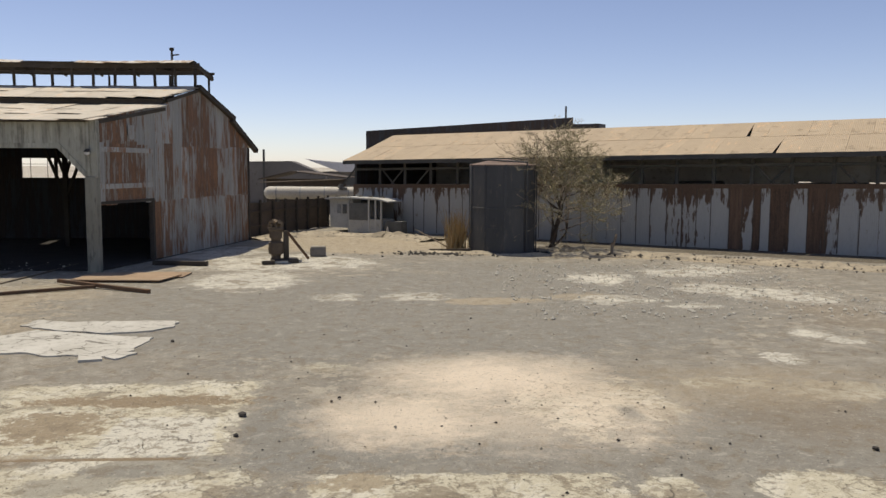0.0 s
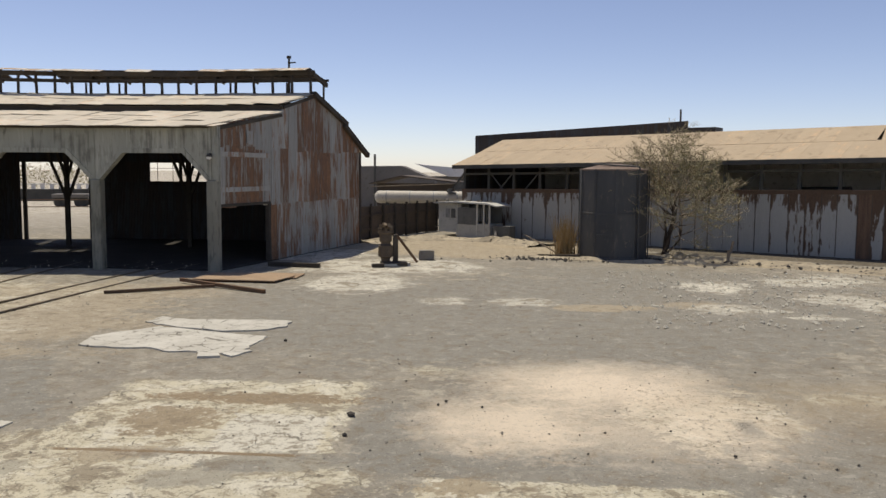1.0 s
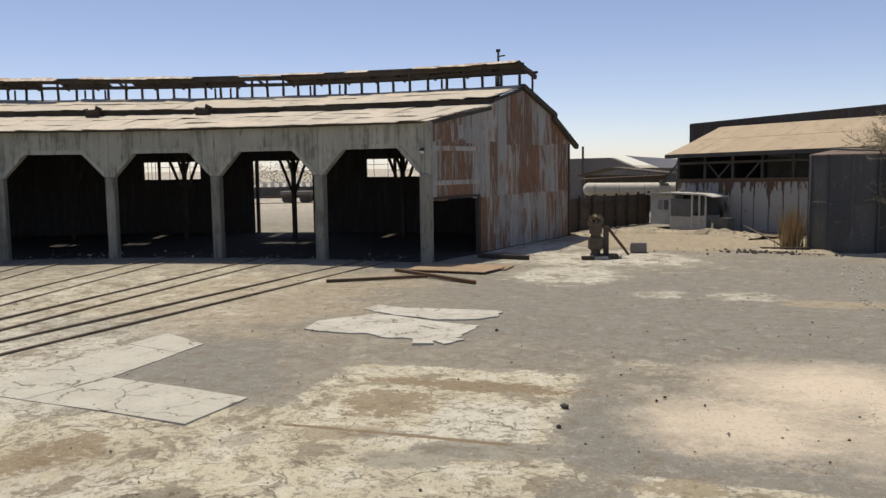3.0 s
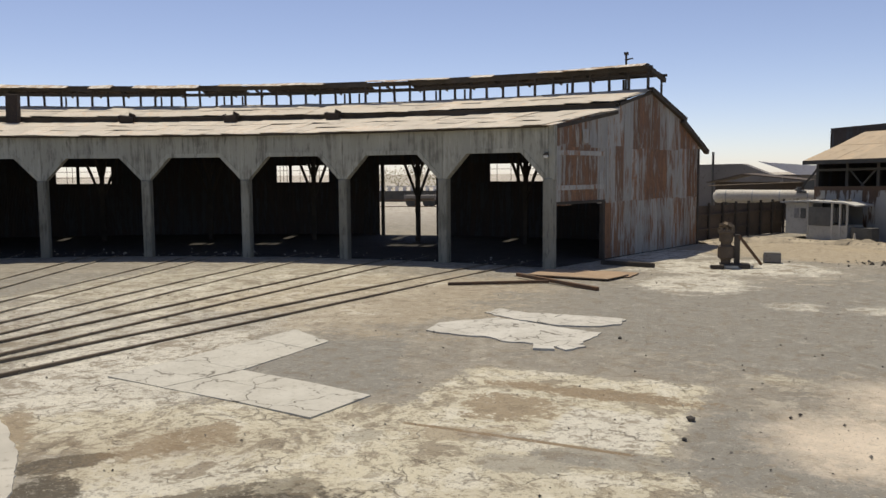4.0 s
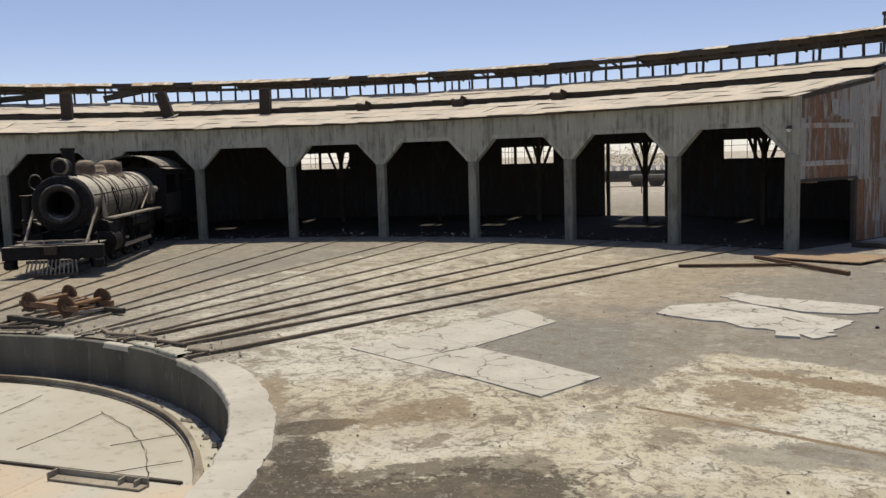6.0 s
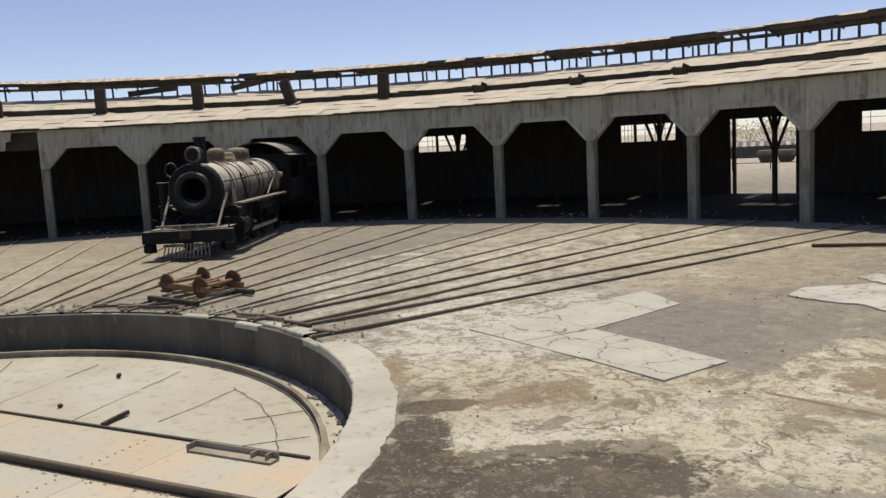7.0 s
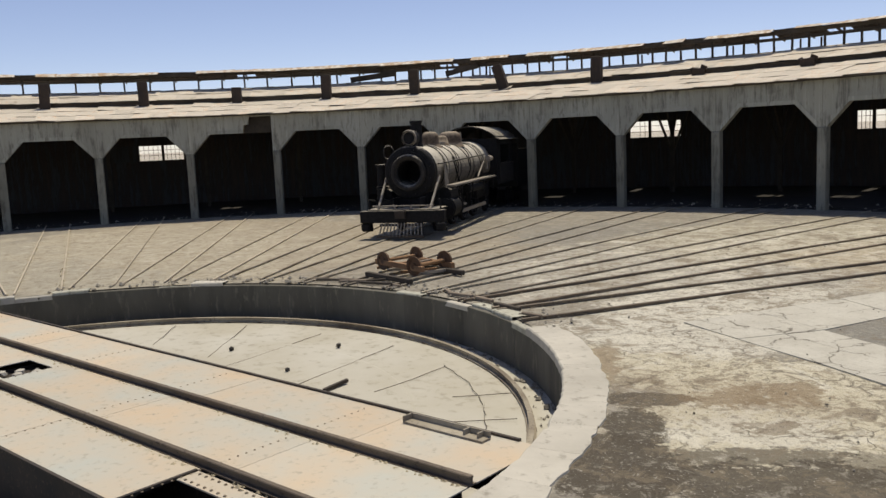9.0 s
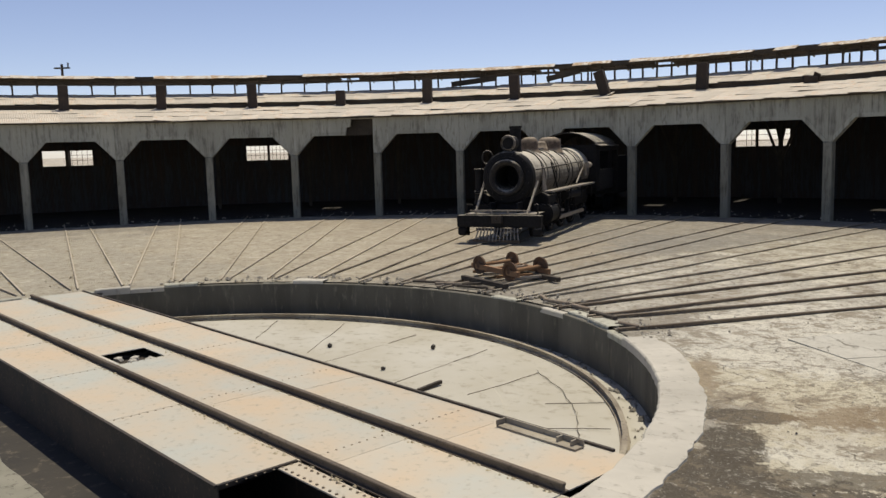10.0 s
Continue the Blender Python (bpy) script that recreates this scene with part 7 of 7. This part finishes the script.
# ---- concrete paving: the cornered slab path and the broken slab ----
def slab_path():
    rnd = random.Random(14)
    t = thing("slab_path", "cornered path of pale cracked concrete slabs in the yard", "paving", pose(0, 0, 0), kind="structure")
    rows = [[(-11.35, 9.75), (-9.95, 9.62), (-8.4, 9.5), (-6.82, 9.3)], [(-11.25, 11.35), (-9.6, 11.12), (-8.2, 10.95), (-6.7, 10.68)]]

    def put(quad):
        c = Vector((sum(x for x, _ in quad) / 4, sum(y for _, y in quad) / 4, 0))
        pts = [(Vector((x, y, 0)) - c) * 0.992 + c for x, y in quad]
        z = 0.006 + rnd.uniform(-0.004, 0.006)
        part("slab", slab(bmesh.new(), [(v.x, v.y) for v in pts], -0.06, z), M_SLAB, t, "pale concrete slab")
    for i in range(3):
        (x0, y0), (x1, y1), (u1, v1), (u0, v0) = rows[0][i], rows[0][i + 1], rows[1][i + 1], rows[1][i]
        if i == 2:
            put([(x0, y0), (x1, y1), (u1, v1), (u0, v0)])
        else:
            f = rnd.uniform(0.45, 0.55)
            a, b = (x0 + (u0 - x0) * f, y0 + (v0 - y0) * f), (x1 + (u1 - x1) * f, y1 + (v1 - y1) * f)
            put([(x0, y0), (x1, y1), b, a])
            put([a, b, (u1, v1), (u0, v0)])
    leg = [[(-11.25, 11.35), (-9.6, 11.12)], [(-11.2, 12.4), (-9.62, 12.15)], [(-11.15, 13.4), (-9.66, 13.0)], [(-11.1, 14.55), (-9.68, 13.8)]]
    for a, b in zip(leg, leg[1:]):
        put([a[0], a[1], b[1], b[0]])
    return t


M_SLAB = cracked("slab_concrete", (0.51, 0.485, 0.415), (0.44, 0.415, 0.35), (0.33, 0.305, 0.25), 1.1, 0.02)
slab_path()


def broken_slab():
    rnd = random.Random(15)
    t = thing("broken_slab", "thin sheet of cracked whitish concrete with ragged edges", "paving", pose(0, 0, 0), kind="structure")
    big = [(-8.5, 15.7), (-7.75, 15.55), (-6.95, 15.6), (-6.6, 15.35), (-5.95, 15.35), (-5.4, 15.25), (-5.05, 15.7), (-5.0, 17.0), (-5.95, 17.2), (-7.7, 17.8), (-8.65, 16.6)]
    shapes = [(big, 0.012), ([(-5.85, 15.24), (-5.42, 15.2), (-5.3, 14.95), (-5.7, 14.84)], 0.035), ([(-5.36, 15.2), (-5.06, 15.6), (-4.85, 15.5), (-5.1, 15.0)], 0.022),
              ([(-8.3, 18.3), (-7.3, 17.75), (-6.7, 17.6), (-6.5, 18.8), (-7.4, 18.7), (-8.2, 19.0)], 0.012), ([(-6.66, 17.58), (-6.1, 17.4), (-5.4, 17.6), (-4.9, 18.1), (-5.0, 18.8), (-6.46, 18.8)], 0.022)]
    for pts, z in shapes:
        rim = []
        for (x0, y0), (x1, y1) in zip(pts, pts[1:] + pts[:1]):
            n = max(2, int(math.hypot(x1 - x0, y1 - y0) / 0.16))
            for q in range(n):
                e = 0.05 if q else 0.0
                rim.append((x0 + (x1 - x0) * q / n + rnd.uniform(-e, e), y0 + (y1 - y0) * q / n + rnd.uniform(-e, e)))
        part("slab_piece", slab(bmesh.new(), rim, -0.05, z), M_SLAB_WHITE, t, "whitish slab piece")
    return t


M_SLAB_WHITE = cracked("white_slab_concrete", (0.54, 0.515, 0.45), (0.45, 0.425, 0.365), (0.33, 0.30, 0.245), 1.9, 0.03)
broken_slab()


# ---- channel bracket on the bridge, bolt and stones on the pit floor ----
BR = pose(CX, CY, 0, 0, 0, 23.7)
bm = bmesh.new()
box(bm, (0, 0, 0.015), (1.2, 0.16, 0.02))
box(bm, (0, 0.075, 0.05), (1.2, 0.015, 0.08))
box(bm, (-0.59, 0.0, 0.05), (0.02, 0.16, 0.08))
box(bm, (0.3, 0.02, 0.05), (0.02, 0.1, 0.07))
box(bm, (0.5, 0.02, 0.05), (0.02, 0.1, 0.07))
alone("steel_channel", bm, M_RAIL_DUSTY, "rusty steel channel lying on the turntable deck", "channel", BR @ pose(7.0, 2.2, 0.008))
bm = bmesh.new()
beam(bm, (0.29, -0.51, 0), (0, 0, 0.02), 0.06)
alone("timber_stub", bm, M_DARKTIMBER, "dark timber stub lying on the pit floor", "timber", Matrix.Translation((-13.85, 4.40, -0.78)))
rnd = random.Random(77)
for x, y, r in ((-17.5, 3.12, 0.06), (-16.49, 5.12, 0.065), (-15.23, 3.7, 0.05)):
    stone("loose_stone", Vector((x, y, -0.78)), r, rnd, M_CINDER, "dark stone lying on the pit floor", 0.9)
for x, y, r in ((-2.1, 11.5, 0.065), (-2.0, 10.6, 0.04), (-4.5, 16.6, 0.045), (-0.9, 12.2, 0.03), (3.0, 10.3, 0.03), (6.2, 9.9, 0.05), (-0.8, 12.4, 0.03)):
    stone("loose_stone", Vector((x, y, r * 0.3)), r, rnd, M_CINDER, "dark cinder lump lying in the yard")


M_EARTHSTONE = worn("dusty_rubble", (0.25, 0.21, 0.155), (0.17, 0.14, 0.105), (0.33, 0.29, 0.22), 0.8, 12, 0.95)


def scatter(name, n, where, lo, hi, m, label, seed):
    """A litter of small stones, joined."""
    r = random.Random(seed)
    verts, faces = [], []
    for _ in range(n):
        p = where(r)
        s = lo * (hi / lo) ** (r.random() ** 2)
        b = len(verts)
        for v in ((1, 0, 0), (-1, 0, 0), (0, 1, 0), (0, -1, 0), (0, 0, 0.8), (0, 0, -0.5)):
            verts.append(tuple(p[i] + s * v[i] * r.uniform(0.6, 1.3) for i in range(3)))
        for f in ((0, 2, 4), (2, 1, 4), (1, 3, 4), (3, 0, 4), (2, 0, 5), (1, 2, 5), (3, 1, 5), (0, 3, 5)):
            faces.append(tuple(b + i for i in f))
    me = bpy.data.meshes.new(name)
    me.from_pydata(verts, [], faces)
    me.materials.append(m)
    return tagged(new(name, me), label, "rubble", kind="stuff")


def yard(r):
    d = 7 + 28 * r.random() ** 0.8
    a = radians(r.uniform(-32, 70))
    p = Vector((-d * math.sin(a), d * math.cos(a), 0.0))
    if (p - Vector((CX, CY, 0))).length < COPE + 0.2:
        p = Vector((r.uniform(-2, 8), r.uniform(9, 30), 0))
    return p


def berm(r):
    s = r.uniform(9, 30)
    o = -4.0 - abs(r.gauss(0, 1.3))
    return Matrix.Translation(SHED) @ Matrix.Rotation(SHED_TURN, 4, "Z") @ Vector((s, o, 0.08 * r.random()))


def rim_litter(r):
    return polar(RIM + r.uniform(0.1, 1.0), radians(r.uniform(-12, 85)), 0.03)


def pit_edge(r):
    return polar(RIM - abs(r.gauss(0.05, 0.14)) - 0.02, radians(r.uniform(-40, 110)), -0.85)


def tank_foot(r):
    return Vector((2.4 + r.gauss(0, 1.6), 33.9 + r.gauss(0, 0.5), 0.02))


M_BANK = worn("sandy_rubble_earth", (0.44, 0.37, 0.265), (0.28, 0.235, 0.17), (0.13, 0.11, 0.085), 0.9, 4.5, 0.95, relief=0.03, spots=(0.56, 0.63))


def earth_bank(path, wide, high, seed, label):
    """A low uneven bank of earth along a line on the ground."""
    bm = bmesh.new()
    rows = []
    pts = [Vector((x, y, 0)) for x, y in path]
    for p, q in zip(pts, pts[1:]):
        n = max(2, int((q - p).length / 0.3))
        side = Vector((-(q - p).y, (q - p).x, 0)).normalized()
        for i in range(n + (q == pts[-1])):
            c = p.lerp(q, i / n)
            swell = 0.55 + 0.9 * max(0.0, noise.noise((c.x * 0.5, c.y * 0.5, seed)) + 0.4)
            row = []
            for j in range(9):
                u = j / 4 - 1
                at_ = c + side * (u * wide * (0.8 + 0.4 * noise.noise((c.x * 0.8, c.y * 0.8, seed + 3))))
                h = high * swell * max(0.0, 1 - u * u) * (0.75 + 0.8 * noise.noise(at_ * 2.3)) + 0.05 * noise.noise(at_ * 6.0) * (1 - u * u)
                at_.z = -0.06 if j in (0, 8) else max(-0.02, h)
                row.append(bm.verts.new(at_))
            rows.append(row)
    for a, b in zip(rows, rows[1:]):
        for j in range(8):
            bm.faces.new((a[j], a[j + 1], b[j + 1], b[j]))
    return alone("earth_bank", bm, M_BANK, label, "bank", kind="structure")


def along_shed(s, o):
    p = Matrix.Translation(SHED) @ Matrix.Rotation(SHED_TURN, 4, "Z") @ Vector((s, o, 0))
    return (p.x, p.y)


earth_bank([along_shed(9.5, -5.0), along_shed(14, -4.7), along_shed(20, -4.9), along_shed(31, -4.6)], 1.0, 0.16, 1, "low bank of sand and rubble before the long shed")
earth_bank([(-7.4, 40.2), (-5.4, 42.6), (-3.0, 43.2), (-0.6, 42.2), (1.4, 39.6)], 1.1, 0.22, 5, "low sandy bank before the hut and the fence")
earth_bank([(0.4, 34.9), (2.6, 33.9), (5.6, 33.3), (7.6, 33.5)], 0.55, 0.1, 9, "low scrape of dark earth at the tank's foot")
scatter("cinder_litter", 1500, yard, 0.006, 0.028, M_CINDER, "dark cinders scattered over the yard", 41)
scatter("gravel_litter", 1900, yard, 0.006, 0.026, M_STONE, "pale gravel scattered over the yard", 42)
scatter("rubble_bank", 700, berm, 0.01, 0.07, M_EARTHSTONE, "low bank of rubble before the long shed", 43)
scatter("rubble_dark", 650, berm, 0.012, 0.11, M_CINDER, "dark scraps in the rubble bank", 44)
scatter("rim_rubble", 420, rim_litter, 0.012, 0.08, M_STONE, "crumbled concrete along the pit's rim", 45)
scatter("pit_rubble", 500, pit_edge, 0.012, 0.07, M_STONE, "crumbs of concrete at the foot of the pit wall", 46)
def threshold(r):
    return ring(r.uniform(0.1, 14), abs(r.gauss(0.2, 1.3)), 0.04)


scatter("threshold_litter", 420, threshold, 0.015, 0.085, M_CONC_LIGHT, "pale rubble strewn over the shed's thresholds", 48)
def crust_rubble(r):
    return Vector((r.uniform(3, 13), 19 + 11 * r.random(), 0.01))


scatter("crust_rubble", 1500, crust_rubble, 0.012, 0.075, M_CONC_LIGHT, "pale broken crust strewn over the yard", 49)
scatter("tank_rubble", 520, tank_foot, 0.012, 0.11, M_CINDER, "dark scraps round the tank", 47)


# ---- beyond the shed ----
def utility_pole(at, h, m=M_DARKTIMBER):
    p = thing("utility_pole", "distant wooden utility pole with a cross arm", "pole", pose(*at, 0, 0, 70))
    part("pole", rod(bmesh.new(), (0, 0, 0), (0, 0, h), 0.14, 0.1, 8), m, p)
    part("cross_arm", box(bmesh.new(), (0, 0, h - 0.3), (1.25, 0.12, 0.12)), m, p)
    part("insulator", rod(bmesh.new(), (0.5, 0, h - 0.2), (0.5, 0, h + 0.1), 0.06, n=8), m, p)


utility_pole((-73.85, -6.75, 0), 10.7)


def flat_wagon():
    """Seen through the open back bay of the shed."""
    p, q = ring(3.15, 52), ring(3.42, 52)
    w = thing("flat_wagon", "low grey derelict wagon standing in the sun behind the shed", "wagon", facing(p, q))
    L = (q - p).length
    part("body", box(bmesh.new(), (L / 2, 0, 1.0), (L, 2.2, 0.35), bevel=0.04), M_FARWALL, w, "grey wagon body")
    for i in range(5):
        part("stanchion", box(bmesh.new(), (L * (i + 0.5) / 5, -1.08, 1.45), (0.08, 0.06, 0.6)), M_OLIVE, w)
    for x in (0.15, 0.3, 0.7, 0.85):
        for s in (-1, 1):
            part("wheel", lathe(bmesh.new(), [(0, 0.06), (0.36, 0.06), (0.4, -0.05), (0, -0.05)], 20, pose(L * x, s * 0.7, 0.4, -90 * s)), M_OLIVE, w)
    part("underframe", box(bmesh.new(), (L / 2, 0, 0.72), (L * 0.9, 1.2, 0.2)), M_OLIVE, w)


def far_wall():
    """Long low wall with a pale balustrade that closes the yard behind the shed."""
    p, q = ring(2.4, 68), ring(4.8, 68)
    w = thing("far_wall", "long dark wall with a pale balustrade closing the yard behind the shed", "wall", facing(p, q), kind="structure")
    L = (q - p).length
    n = 12
    for i in range(n):
        part("wall_bay", box(bmesh.new(), (L * (i + 0.5) / n, 0, 0.65), (L / n - 0.02, 0.3, 1.3 + 0.02 * (i % 2))), M_OLIVE, w)
    part("top_rail", box(bmesh.new(), (L / 2, 0, 1.84), (L, 0.14, 0.1)), M_FARROOF, w, "pale top rail")
    n = int(L / 0.9)
    me = None
    for i in range(n):
        m = pose(L * (i + 0.5) / n, 0, 0)
        if me is None:
            me = part("baluster", box(bmesh.new(), (0, 0, 1.55), (0.42, 0.12, 0.5)), M_FARROOF, w, "", m).data
        else:
            shared("baluster", me, w, m)


flat_wagon()
far_wall()


def yard_rail():
    f = thing("yard_railing", "thin rusty railing in the yard behind the shed", "railing", facing(ring(2.5, 38), ring(3.7, 38)))
    L = (ring(3.7, 38) - ring(2.5, 38)).length
    for i in range(5):
        part("rail_post", rod(bmesh.new(), (L * i / 4, 0, 0), (L * i / 4, 0, 1.15), 0.04, n=8), M_STEEL_RUST, f)
    for z in (0.55, 1.1):
        part("rail_bar", rod(bmesh.new(), (0, 0, z), (L, 0, z), 0.03, n=8), M_STEEL_RUST, f)


yard_rail()


def far_bush():
    r = random.Random(91)
    b = thing("far_bush", "hazy green-grey bushes far behind the shed", "bush", Matrix.Translation(ring(3.75, 76)))
    bm = bmesh.new()
    for _ in range(2600):
        c = r.choice(((-5, 2.2), (-2.4, 3.0), (0.4, 2.6), (3.2, 3.4), (6, 2.2)))
        d = Vector((r.gauss(0, 1), r.gauss(0, 1), r.gauss(0, 0.8)))
        p = Vector((c[0], 0, c[1])) + d * 1.1
        p.z = max(0.1, p.z)
        leaf(bm, p, r.uniform(0.06, 0.16), r)
    tagged(part("crown", bm, M_LEAF, b, "loose crown of small leaves"), kind="stuff")
    part("stem", rod(bmesh.new(), (0, 0, 0), (0.3, 0, 2.2), 0.12, 0.05, 8), M_BARK, b)


far_bush()
M_SANDDUST = worn("sand_drift", (0.46, 0.39, 0.27), (0.38, 0.32, 0.215), (0.26, 0.21, 0.14), 2, 20, 0.95)


def deck_drift(r):
    y = r.choice((-0.05, 1.2)) + r.choice((-1, 1)) * (0.075 + abs(r.gauss(0, 0.035)))
    return BR @ Vector((r.uniform(-8.2, 8.1), y, 0.006))


def ground_drift(r):
    k = r.randrange(0, 14) + 0.48
    a = ring_angle(k)
    d = r.uniform(RIM + 0.4, 27)
    p = polar(d, a)
    return p + Vector((math.cos(a), math.sin(a), 0)) * (r.choice((-1, 1)) * GAUGE / 2 + r.gauss(0, 0.07))


scatter("deck_drift", 1300, deck_drift, 0.008, 0.035, M_SANDDUST, "sand drifted along the bridge rails", 61)
scatter("track_drift", 2600, ground_drift, 0.008, 0.04, M_SANDDUST, "sand and grit drifted along the rails", 62)
